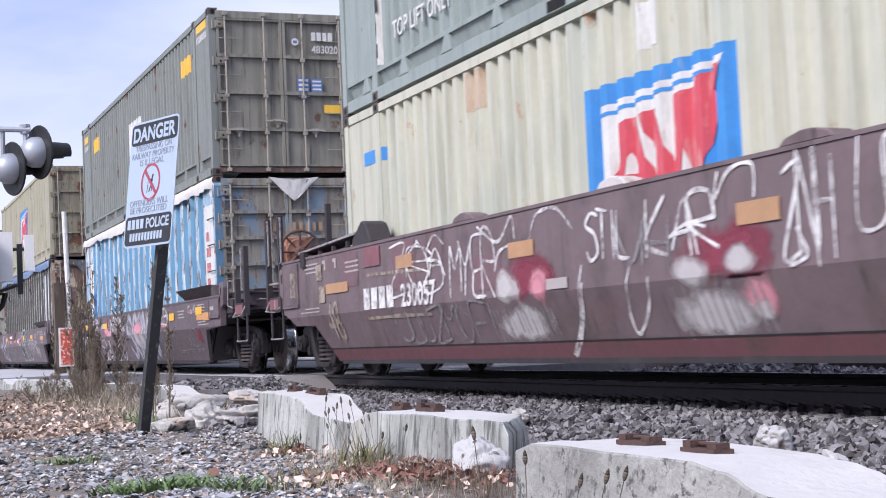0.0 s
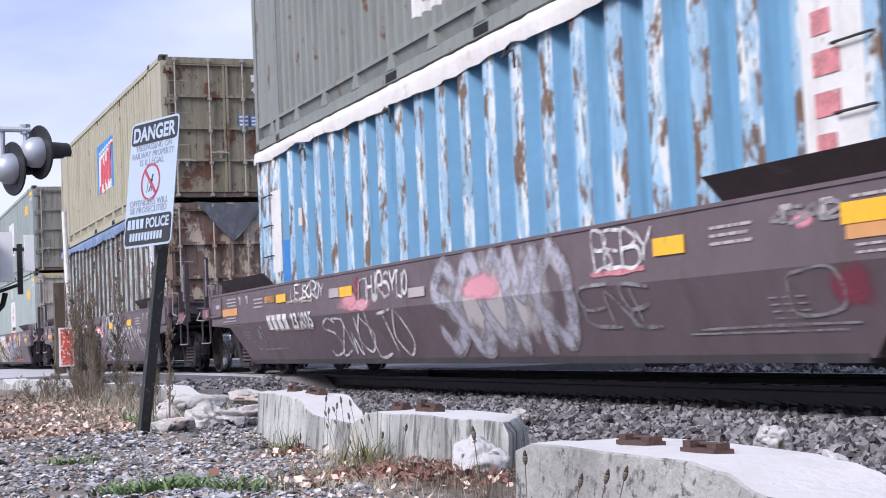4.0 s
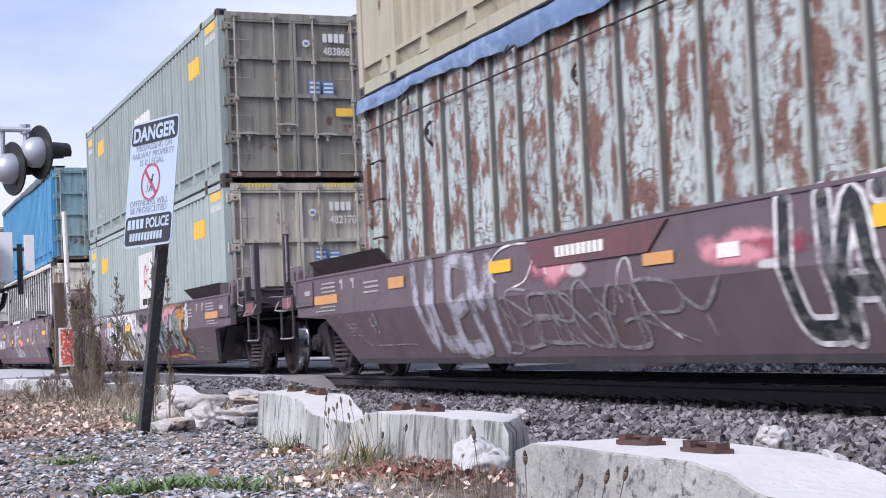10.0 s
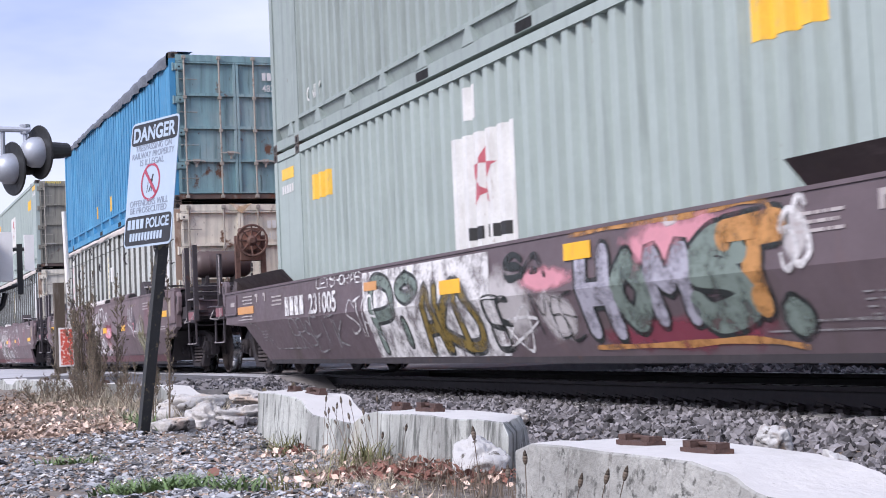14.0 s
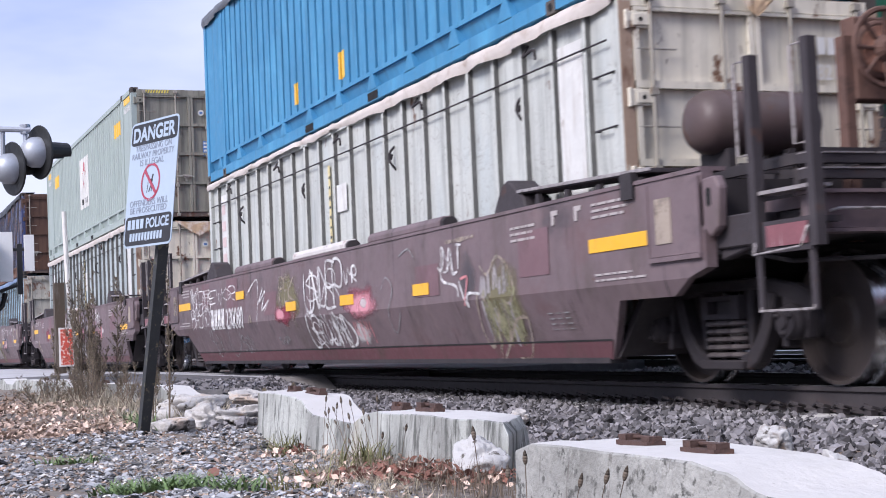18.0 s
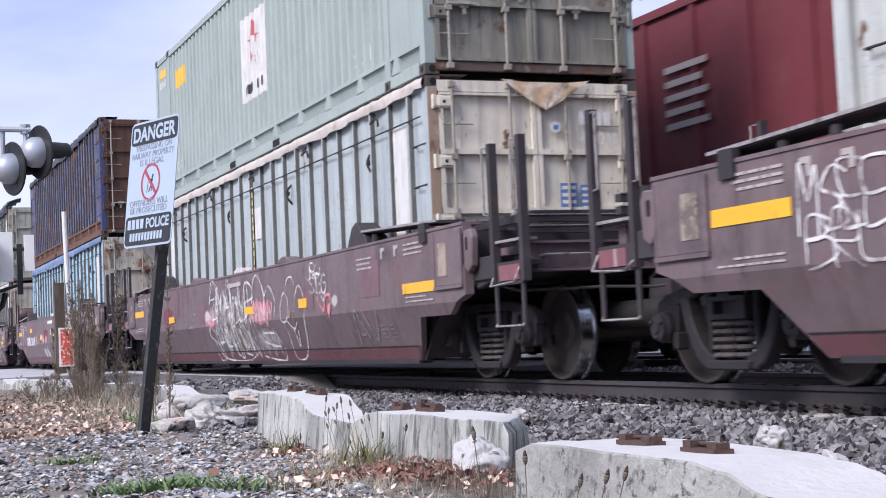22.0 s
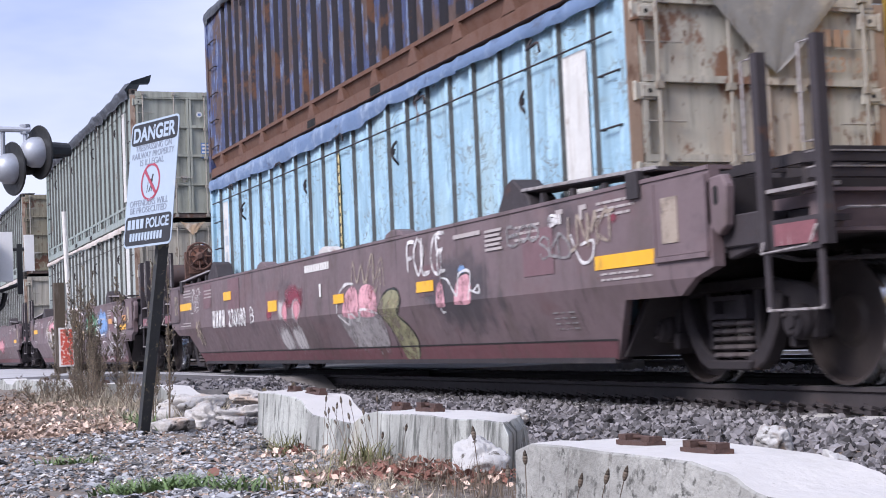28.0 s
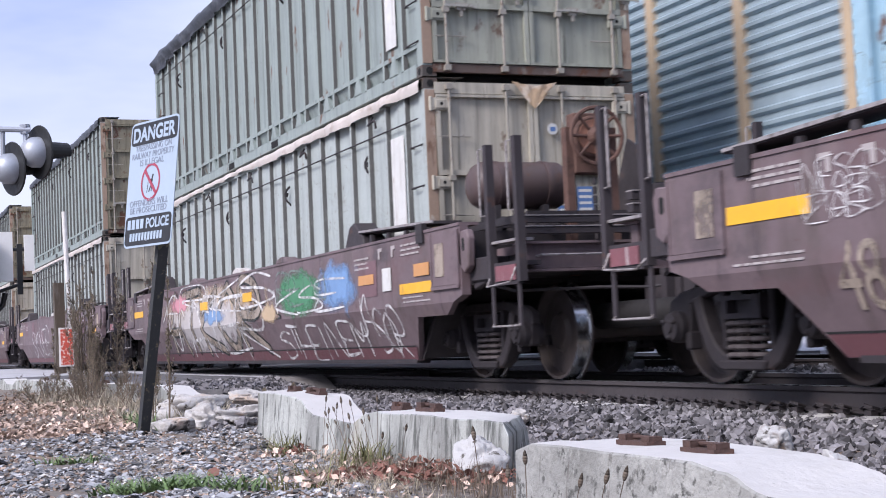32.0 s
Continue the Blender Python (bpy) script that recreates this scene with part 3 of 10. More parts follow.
def well_car(name, kind, label, brakes=False, strip=0.93, stand=False, humps=((-10.35, -9.82, 0), (-7.35, -6.87, 1), (-4.9, -4.3, 0))):
    """A well car; x runs from the leading end of its containers. Type A is low-sided, type B high-sided."""
    car = thing(name, label, "well car", group="well cars of the near train")
    paint = M_car if kind == "A" else M_car_b
    top = 1.26 if kind == "A" else 1.53
    sill(car, True, kind, paint)
    sill(car, False, kind, paint)
    # cross members under the containers
    for x in (-0.6, -3.9, XC, mir(-3.9), mir(-0.6)):
        bm = B()
        box(bm, x - 0.2, x + 0.2, SIDE_Y + 0.3, 2 * CY - SIDE_Y - 0.3, 0.24, 0.34)
        part("cross_member", bm, M_black, car)
    if kind == "B":
        bm = B()
        v = [bm.verts.new((x, skin(z) - 0.004, z)) for x, z in ((0.05, 0.37), (-0.06, 0.225), (mir(0.02), 0.225), (mir(0.14), 0.37))]
        bm.faces.new(v)
        part("lower_band", bm, M_red_band, car, "reddish rubbed band along the bottom edge")
        bm = B()
        for x0, x1 in ((mir(0.15), 0.06),):
            v = [bm.verts.new((x, skin(z) - 0.008, z)) for x, z in ((x1, 0.372), (x1, 0.386), (x0, 0.386), (x0, 0.372))]
            bm.faces.new(v)
        part("weld_seam", bm, M_blackpaint, car)
        for xa, xb, pale in humps:
            bm = B()
            w = (xb - xa) / 2
            if w < 0.5:
                prism(bm, [(xa, top + 0.03), (xa + 0.25 * w, top + 0.085), (xa + 0.8 * w, top + 0.115), (xb - 0.8 * w, top + 0.115), (xb - 0.25 * w, top + 0.085), (xb, top + 0.03)], SIDE_Y + 0.01, SIDE_Y + 0.2)
            else:
                prism(bm, [(SIDE_Y, top + 0.03), (SIDE_Y, top + 0.09), (SIDE_Y + 0.04, top + 0.135), (SIDE_Y + 0.15, top + 0.145), (SIDE_Y + 0.2, top + 0.1), (SIDE_Y + 0.2, top + 0.03)], xa, xb, "x")
                cap = B()
                prism(cap, [(SIDE_Y + 0.02, top + 0.03), (SIDE_Y + 0.02, top + 0.08), (SIDE_Y + 0.05, top + 0.12), (SIDE_Y + 0.14, top + 0.13), (SIDE_Y + 0.18, top + 0.09), (SIDE_Y + 0.18, top + 0.03)], xb + 0.001, xb + 0.07, "x")
                part("guide_end", cap, M_black, car)
            part("container_guide", bevel(bm, 0.01), M_palecap if pale else paint, car, "arched container guide on the sill")
    else:
        # sloped guide plates at both ends of the well
        for lead in (True, False):
            f = (lambda x: x) if lead else mir
            bm = B()
            a, b = sorted((f(-1.5), f(1.1)))
            prism(bm, [(SIDE_Y + 0.16, top + 0.03), (SIDE_Y + 0.19, top + 0.03), (SIDE_Y + 0.02, top + 0.22), (SIDE_Y - 0.02, top + 0.22)], a, b, "x")
            prism(bm, [(f(1.05), top + 0.03), (f(1.38), top + 0.03), (f(1.2), top + 0.2), (f(1.05), top + 0.22)], SIDE_Y + 0.02, SIDE_Y + 0.2)
            part("guide_plate", bm, M_guide, car, "angled steel guide plate on the sill")
    for lead in (True, False):
        f = (lambda x: x) if lead else mir
        d = 1 if lead else -1
        # end panel with its frame
        bm = B()
        a, b = sorted((f(0.98), f(1.70)))
        box(bm, a, b, SIDE_Y - 0.014, SIDE_Y - 0.002, 0.97, top - 0.03)
        part("end_panel", bm, paint, car)
        bm = B()
        box(bm, a, b, SIDE_Y - 0.03, SIDE_Y - 0.014, 0.93, 0.965)
        box(bm, a, a + 0.025, SIDE_Y - 0.022, SIDE_Y - 0.014, 0.965, top - 0.03)
        box(bm, b - 0.025, b, SIDE_Y - 0.022, SIDE_Y - 0.014, 0.965, top - 0.03)
        part("panel_frame", bm, paint, car)
        bm = B()
        plate(bm, *sorted((f(1.1), f(1.32))), 1.06, top - 0.14, 0.018)
        part("placard", bm, INK["sand"] if kind == "B" else M_chalk, car, "weathered placard")
        # body bolster and end platform
        bm = B()
        prism(bm, [(f(-0.02), 0.78), (f(0.4), 0.78), (f(0.9), 0.96), (f(1.8), 1.0), (f(2.5), 1.04), (f(2.5), 1.2), (f(-0.02), 1.24)], SIDE_Y + 0.32, 2 * CY - SIDE_Y - 0.32)
        box(bm, *sorted((f(1.02), f(1.73))), SIDE_Y + 0.09, 2 * CY - SIDE_Y - 0.09, 0.95, top - 0.06)
        bevel(bm, 0.012)
        part("end_platform", bm, M_black, car, "grimy steel bolster and end platform")
        bm = B()
        prism(bm, [(f(-0.08), 0.24), (f(0.02), 0.24), (f(0.55), 0.80), (f(0.45), 0.80)], SIDE_Y + 0.24, 2 * CY - SIDE_Y - 0.24)
        part("well_end_sheet", bm, M_black, car)
        # jacking bracket with an oval slot, and the block behind it
        bm = B()
        prism(bm, [(f(1.66), 1.18), (f(1.66), 1.40), (f(1.72), 1.47), (f(1.88), 1.48), (f(1.93), 1.40), (f(1.90), 1.12), (f(1.80), 1.06)], SIDE_Y + 0.0, SIDE_Y + 0.075)
        part("jacking_bracket", bevel(bm, 0.012), paint, car, "slotted jacking bracket")
        bm = B()
        prism(bm, [(f(1.77), 1.29), (f(1.80), 1.27), (f(1.83), 1.29), (f(1.83), 1.39), (f(1.80), 1.41), (f(1.77), 1.39)], SIDE_Y - 0.002, SIDE_Y + 0.001)
        part("slot", bm, M_dark, car)
        bm = B()
        box(bm, *sorted((f(1.735), f(2.15))), SIDE_Y + 0.09, SIDE_Y + 0.5, 0.98, 1.2)
        prism(bm, [(f(1.74), 0.9), (f(2.15), 0.98), (f(2.15), 1.0), (f(1.74), 1.0)], SIDE_Y + 0.12, SIDE_Y + 0.2)
        part("corner_block", bevel(bm, 0.01), M_frame, car)
        # end beam, a channel across the car, with a handrail before it
        bm = B()
        box(bm, *sorted((f(2.54), f(2.66))), SIDE_Y + 0.22, 2 * CY - SIDE_Y - 0.22, 1.05, 1.27)
        box(bm, *sorted((f(2.50), f(2.72))), SIDE_Y + 0.2, 2 * CY - SIDE_Y - 0.2, 1.272, 1.295)
        box(bm, *sorted((f(2.50), f(2.70))), SIDE_Y + 0.2, 2 * CY - SIDE_Y - 0.2, 1.02, 1.045)
        box(bm, *sorted((f(1.9), f(2.5))), SIDE_Y + 0.3, SIDE_Y + 0.42, 1.2, 1.28)
        part("end_beam", bm, paint, car, "channel beam across the car's end")
        bm = B()
        ya, yb = SIDE_Y + 0.36, CY + 0.7
        pipe(bm, [(f(2.66), ya, 1.16), (f(2.72), ya + 0.02, 1.17), (f(2.72), yb, 1.17), (f(2.66), yb, 1.16)], 0.011)
        part("end_handrail", bm, M_bright, car, "bare steel handrail across the end")
        bm = B()
        box(bm, *sorted((f(2.28), f(2.80))), SIDE_Y + 0.10, SIDE_Y + 0.15, 0.91, 1.12)
        box(bm, *sorted((f(2.28), f(2.80))), SIDE_Y + 0.15, SIDE_Y + 0.34, 1.08, 1.12)
        part("step_bracket", bevel(bm, 0.006), M_frame, car)
        bm = B()
        box(bm, *sorted((f(2.33), f(2.77))), SIDE_Y + 0.088, SIDE_Y + 0.099, 0.95, 1.09)
        part("reflective_tape", bm, M_pinkred, car, "red and white reflective tape")
        bm = B()
        zg = top + 0.02 if kind == "B" else 1.30
        for k in range(9):
            x = f(0.25 + k * 0.28)
            box(bm, x - 0.02, x + 0.02, SIDE_Y + 0.36, 2 * CY - SIDE_Y - 0.36, zg, zg + 0.04)
        for y in (SIDE_Y + 0.36, SIDE_Y + 0.9, CY, 2 * CY - SIDE_Y - 0.36):
            box(bm, *sorted((f(0.2), f(2.55))), y - 0.02, y + 0.02, zg - 0.05, zg + 0.025)
        if kind == "B":
            for x in (0.3, 0.9, 1.5, 2.3):
                for y in (SIDE_Y + 0.4, CY, 2 * CY - SIDE_Y - 0.4):
                    box(bm, f(x) - 0.03, f(x) + 0.03, y - 0.03, y + 0.03, 1.2, top)
        part("crossover_grating", bm, M_black, car, "open steel crossover grating")
        if kind == "B":
            # walkway edge on struts and the corner guide
            bm = B()
            prism(bm, [(f(-1.32), top + 0.16), (f(-1.30), top + 0.19), (f(1.0), top + 0.11), (f(1.0), top + 0.08)], SIDE_Y + 0.03, SIDE_Y + 0.34)
            part("walkway", bm, M_frame, car, "narrow raised walkway")
            bm = B()
            prism(bm, [(f(-1.32), top + 0.17), (f(-1.31), top + 0.195), (f(1.0), top + 0.115), (f(1.0), top + 0.09)], SIDE_Y + 0.012, SIDE_Y + 0.028)
            part("walkway_edge", bm, M_bright, car, "bright strip along the walkway edge")
            for x in (-0.95, -0.4, 0.15, 0.8):
                bm = B()
                z = top + 0.135 - 0.036 * (x + 1.3)
                prism(bm, [(f(x - 0.05), top), (f(x + 0.06), top), (f(x + 0.03), z), (f(x - 0.02), z)], SIDE_Y + 0.03, SIDE_Y + 0.07)
                part("walkway_strut", bm, M_black, car)
            bm = B()
            prism(bm, [(f(-1.8), top), (f(-1.15), top), (f(-1.2), top + 0.12), (f(-1.52), top + 0.31), (f(-1.66), top + 0.27), (f(-1.84), top + 0.05)], SIDE_Y + 0.02, SIDE_Y + 0.3)
            bevel(bm, 0.015)
            part("corner_guide", bm, M_frame, car, "folded dark brown corner guide")
            bm = B()
            box(bm, *sorted((f(0.62), f(0.8))), SIDE_Y - 0.03, SIDE_Y + 0.03, top - 0.1, top + 0.1)
            part("bracket", bm, M_black, car)
        # stanchions with grab irons
        posts = ((2.20, SIDE_Y + 0.08, 2.24), (2.84, SIDE_Y + 0.08, 2.24), (2.70, 2 * CY - SIDE_Y - 0.6, 2.42)) if kind == "B" else ((2.76, SIDE_Y + 0.13, 1.98), (2.70, 2 * CY - SIDE_Y - 0.6, 1.92))
        for xx, y, h in posts:
            bm = B()
            box(bm, *sorted((f(xx - 0.03), f(xx + 0.045))), y, y + 0.075, 0.93, h)
            part("stanchion", bevel(bm, 0.008), M_frame, car)
            bm = B()
            grab(bm, (f(xx - 0.02), y + 0.02, h - 0.66), (f(xx - 0.02), y + 0.02, h - 0.03), (-0.11 * d, -0.02, 0), 0.012)
            part("grab_iron", bm, M_bright, car, "bare steel grab iron")
        if kind == "B":
            for z in (1.37, 1.47):
                bm = B()
                box(bm, *sorted((f(2.57), f(2.66))), SIDE_Y + 0.2, 2 * CY - SIDE_Y - 0.5, z, z + 0.06)
                part("cross_beam", bm, M_frame, car)
                bm = B()
                box(bm, *sorted((f(2.56), f(2.67))), SIDE_Y + 0.2, 2 * CY - SIDE_Y - 0.5, z + 0.062, z + 0.072)
                part("worn_edge", bm, M_bright, car, "bright strip along the top of the beam")
            bm = B()
            box(bm, *sorted((f(2.22), f(2.82))), SIDE_Y + 0.10, SIDE_Y + 0.26, 1.30, 1.325)
            part("tread", bm, M_bright, car, "bright worn step tread")
        # hanging step: two flat bars with a bright rung, and a toe guard above
        sa, sb = (2.2, 2.78) if kind == "B" else (2.36, 2.94)
        for xx in (sa, sb):
            bm = B()
            box(bm, *sorted((f(xx - 0.028), f(xx + 0.028))), SIDE_Y + 0.11, SIDE_Y + 0.13, 0.53, 0.95)
            part("step_hanger", bm, M_frame, car)
        bm = B()
        pipe(bm, [(f(sa), SIDE_Y + 0.12, 0.56), (f(sa), SIDE_Y + 0.10, 0.535), (f(sb), SIDE_Y + 0.10, 0.535), (f(sb), SIDE_Y + 0.12, 0.56)], 0.011)
        part("step_rung", bm, M_bright, car, "thin bright step rung")
        bm = B()
        pipe(bm, [(f(sb), SIDE_Y + 0.09, 1.06), (f(sb), SIDE_Y + 0.03, 0.93), (f(sa + 0.06), SIDE_Y + 0.03, 0.905), (f(sa), SIDE_Y + 0.09, 0.99)], 0.009)
        part("toe_guard", bm, M_bright, car, "bent bright rod over the step")
        if kind == "A":
            bm = B()
            pipe(bm, [(f(2.2), SIDE_Y + 0.12, 1.46), (f(2.18), SIDE_Y + 0.06, 1.48), (f(2.04), SIDE_Y + 0.06, 1.47), (f(2.0), SIDE_Y + 0.06, 1.1), (f(2.16), SIDE_Y + 0.1, 1.06)], 0.014)
            part("handhold", bm, M_bright, car, "looped rod handhold")
            bm = B()
            box(bm, *sorted((f(2.2), f(2.28))), SIDE_Y + 0.12, SIDE_Y + 0.2, 1.02, 1.5)
            part("bracket_post", bm, M_frame, car)
        bm = B()
        pipe(bm, [(f(1.8), SIDE_Y + 0.16, 0.98), (f(2.3), SIDE_Y + 0.3, 0.86), (f(2.7), CY - 0.7, 0.86), (f(2.9), CY - 0.3, 0.84), (f(3.2), CY - 0.1, 0.86)], 0.016)
        part("uncoupling_lever", bm, M_black, car)
        bm = B()
        rod(bm, (f(1.9), CY - 0.35, 0.60), (f(3.555), CY - 0.35, 0.60), 0.13, 14)
        part("draft_tube", smooth(bm), M_blacksteel, car, "black draft tube between the trucks")
        # coupler and draft box
        bm = B()
        box(bm, *sorted((f(2.6), f(3.25))), CY - 0.17, CY + 0.17, 0.68, 0.95)
        box(bm, *sorted((f(3.2), f(3.53))), CY - 0.14, CY + 0.16, 0.64, 0.96)
        box(bm, *sorted((f(3.05), f(3.15))), CY - 0.26, CY + 0.26, 0.6, 1.0)
        bevel(bm, 0.03)
        part("coupler", bm, M_frame, car, "knuckle coupler coated in grime")
        bm = B()
        pipe(bm, spline([(f(2.8), CY + 0.3, 0.8), (f(3.05), CY + 0.28, 0.55), (f(3.4), CY + 0.1, 0.42), (f(3.55), CY + 0.02, 0.5)], 4), 0.028)
        part("air_hose", bm, M_blackpaint, car)
        # cross-key pipe between the trucks
        bm = B()
        rod(bm, (f(0.3), CY - 0.2, 0.62), (f(2.7), CY - 0.2, 0.62), 0.05)
        part("brake_pipe", bm, M_black, car)
        truck(car, f((1.10 if kind == "B" else 1.21) if lead else (1.60 if kind == "B" else 1.55)))
    if brakes:
        bm = B()
        lathe(bm, [(CY - 1.14, 0.05), (CY - 1.12, 0.14), (CY - 1.08, 0.205), (CY - 1.0, 0.25), (CY - 0.14, 0.25), (CY - 0.06, 0.205), (CY - 0.02, 0.1)], 28, "y", (0.75, 0, 2.02))
        for y in (CY - 0.85, CY - 0.3):
            lathe(bm, [(y - 0.025, 0.252), (y - 0.025, 0.26), (y + 0.025, 0.26), (y + 0.025, 0.252)], 28, "y", (0.75, 0, 2.02))
        smooth(bm)
        part("air_tank", bm, M_tank, car, "cylindrical brake air reservoir")
        for y in (CY - 0.9, CY - 0.35):
            bm = B()
            box(bm, 0.55, 0.95, y - 0.03, y + 0.03, 1.3, 1.8)
            part("tank_bracket", bm, M_black, car)
        bm = B()
        prism(bm, [(0.4, 1.3), (1.6, 1.3), (1.5, 2.35), (1.3, 2.45), (0.95, 1.8)], CY + 0.45, CY + 0.48)
        part("gusset_plate", bm, M_black, car)
    if stand or brakes:
        hx, hy, hz = (2.1, CY - 0.33, 2.36) if brakes else (2.8, CY - 0.635, 1.875)
        bm = B()
        R0 = 0.28 if brakes else 0.327
        ring = [(hx, hy + R0 * math.cos(a * 0.2618), hz + R0 * math.sin(a * 0.2618)) for a in range(25)]
        pipe(bm, ring, 0.022)
        for k in range(8):
            a = k * 0.7854
            rod(bm, (hx - 0.04, hy, hz), (hx, hy + R0 * math.cos(a), hz + R0 * math.sin(a)), 0.016)
        lathe(bm, [(hx - 0.12, 0.07), (hx - 0.02, 0.1), (hx + 0.03, 0.05)], 14, "x", (0, hy, hz))
        part("brake_wheel", bm, M_orange_rust, car, "rusty spoked handbrake wheel")
        bm = B()
        lathe(bm, [(hx - 0.07, R0 * 0.62), (hx - 0.05, R0 * 0.6), (hx - 0.02, R0 * 0.2), (hx - 0.015, 0.0001)], 24, "x", (0, hy, hz))
        part("gear_disc", smooth(bm), M_freshrust, car, "orange rusty gear disc")
        bm = B()
        box(bm, hx - 0.26, hx - 0.1, hy - 0.2, hy + 0.2, hz - 0.36, hz + 0.24)
        lathe(bm, [(hx - 0.1, 0.22), (hx - 0.06, 0.2)], 18, "x", (0, hy, hz))
        box(bm, hx - 0.22, hx - 0.12, hy - 0.28, hy - 0.2, 1.0, hz + 0.1)
        box(bm, hx - 0.22, hx - 0.12, hy + 0.2, hy + 0.28, 1.0, hz + 0.1)
        bevel(bm, 0.012)
        part("brake_housing", bm, M_orange_rust if brakes else M_freshrust, car, "handbrake gear housing")
        if stand:
            bm = B()
            box(bm, hx - 0.10, hx - 0.02, hy + 0.44, hy + 0.52, 1.0, 2.62)
            part("stanchion", bevel(bm, 0.008), M_frame, car)
        bm = B()
        for k in range(8):
            rod(bm, (hx - 0.1, hy, hz - 0.4 - k * 0.09), (hx - 0.1, hy, hz - 0.47 - k * 0.09), 0.022, 6)
        part("brake_chain", bm, M_black, car)
    # repainted squares, stencils and end reflectors
    if kind == "B":
        for xa, xb, za, zb in ((-12.05, -11.35, 1.0, 1.5), (-13.75, -13.2, 1.1, 1.5), (-1.3, -0.7, 0.95, 1.35), (-3.85, -3.2, 0.88, 1.2), (-9.85, -9.2, 0.88, 1.2)):
            bm = B()
            panel(bm, xa, xb, za, zb, 0.0012)
            part("repaint_patch", bm, M_carpatch, car, "squarish patch of rosy repaint")
    for lead in (True, False):
        bm = B()
        f = (lambda x: x) if lead else mir
        if strip:
            zz = (strip, strip + 0.11) if (kind == "A" or lead) else (1.12, 1.24)
            plate(bm, *sorted((f(0.03), f(0.95))), *zz)
            part("reflector", bm, M_orange if kind == "A" else M_yellow, car, "orange reflective strip")
            bm = B()
        rs = random.Random(5 if lead else 6)

        def line(a, b, z, hh):
            x = a
            while x < b:
                wd = rs.uniform(0.04, 0.16)
                plate(bm, *sorted((f(x), f(min(b, x + wd)))), z, z + hh)
                x += wd + 0.025
        for k in range(3):
            line(0.1, 0.62 + 0.06 * (k % 2), top - 0.19 + k * 0.05, 0.02)
            line(-1.45, -0.95 - 0.05 * (k % 2), top - 0.26 + k * 0.055, 0.022)
        for k in range(2):
            plate(bm, *sorted((f(-0.62 + 0.42 * k), f(-0.57 + 0.42 * k))), top - 0.18, top - 0.06)
            plate(bm, *sorted((f(-0.57 + 0.42 * k), f(-0.50 + 0.42 * k))), top - 0.10, top - 0.06)
        for k in range(2):
            line(0.12, 0.9 - 0.2 * k, 0.84 + k * 0.045, 0.016)
        stuff(part("stencil", bm, M_chalk, car, "white stencilled data lines"))
    bm = B()
    for k in range(4):
        for q in range(3):
            if kind == "A":
                stroke(bm, [(mir(-0.2) + q * 0.16, 0.66 - k * 0.045), (mir(-0.2) + q * 0.16 + 0.11, 0.66 - k * 0.045)], 0.012)
            stroke(bm, [(-0.9 + q * 0.15, 0.62 - k * 0.045), (-0.8 + q * 0.15, 0.62 - k * 0.045)], 0.012)
    if kind == "A":
        stroke(bm, [(mir(0.35), 0.78), (mir(0.05), 0.78), (mir(-0.75), 0.40), (mir(-2.2), 0.40)], 0.016)
        stroke(bm, [(-0.2, 0.40), (-2.0, 0.40)], 0.014)
    stuff(part("stencil", bm, INK["grey"], car))
    return car
# ================= containers =================
CL, CW = 14.63, 2.59


def paint(name, rgb, rust=0.62, dirt=0.55, fade=None, rough=0.6, streaks=True, rust_rgb=(0.13, 0.06, 0.035), flake=None, bumpy=0.1, rscale=1.7):
    sp = []
    if fade:
        sp.append((fade, 0.9, 0.5, 0.25, (1, 1, 0.5)))
    sp.append((tuple(c * 0.55 for c in rgb), 2.2, dirt - 0.05, 0.3, (2.6, 2.6, 0.18)))
    sp.append((tuple(c * 0.4 for c in rgb), 6.0, dirt + 0.08, 0.15, (3.0, 3.0, 0.15)))
    if flake:
        sp.append((flake, 2.6, 0.52, 0.05, (1.8, 1, 0.5)))
    sp.append((rust_rgb, rscale, rust, 0.05, (1.5, 1, 0.8)))
    sp.append((tuple(c * 0.6 for c in rust_rgb), 14.0, rust + 0.04, 0.08, (1.6, 1, 0.4)))
    return mat(name, rgb, rough, spots=tuple(sp), bump=bumpy, bscale=25.0, var=0.08, vscale=1.4)


M_rustsill = mat("rusty_sill", (0.115, 0.085, 0.075), 0.8, spots=((RUST, 5.0, 0.5, 0.15, (0.4, 1, 1)), ((0.20, 0.17, 0.15), 4.0, 0.58, 0.1, (1, 1, 1))), bump=0.3)
M_barlight = mat("worn_handle_steel", (0.40, 0.385, 0.35), 0.5, 0.2, spots=((RUST, 9.0, 0.56, 0.15, (1, 1, 1)),))
M_cast = mat("corner_casting", (0.090, 0.080, 0.073), 0.7, spots=((RUST, 6.0, 0.5, 0.2, (1, 1, 1)),), bump=0.2)
M_barsteel = mat("locking_bar_steel", (0.35, 0.325, 0.285), 0.55, 0.2, spots=((RUST, 7.0, 0.56, 0.15, (1, 1, 1)),))
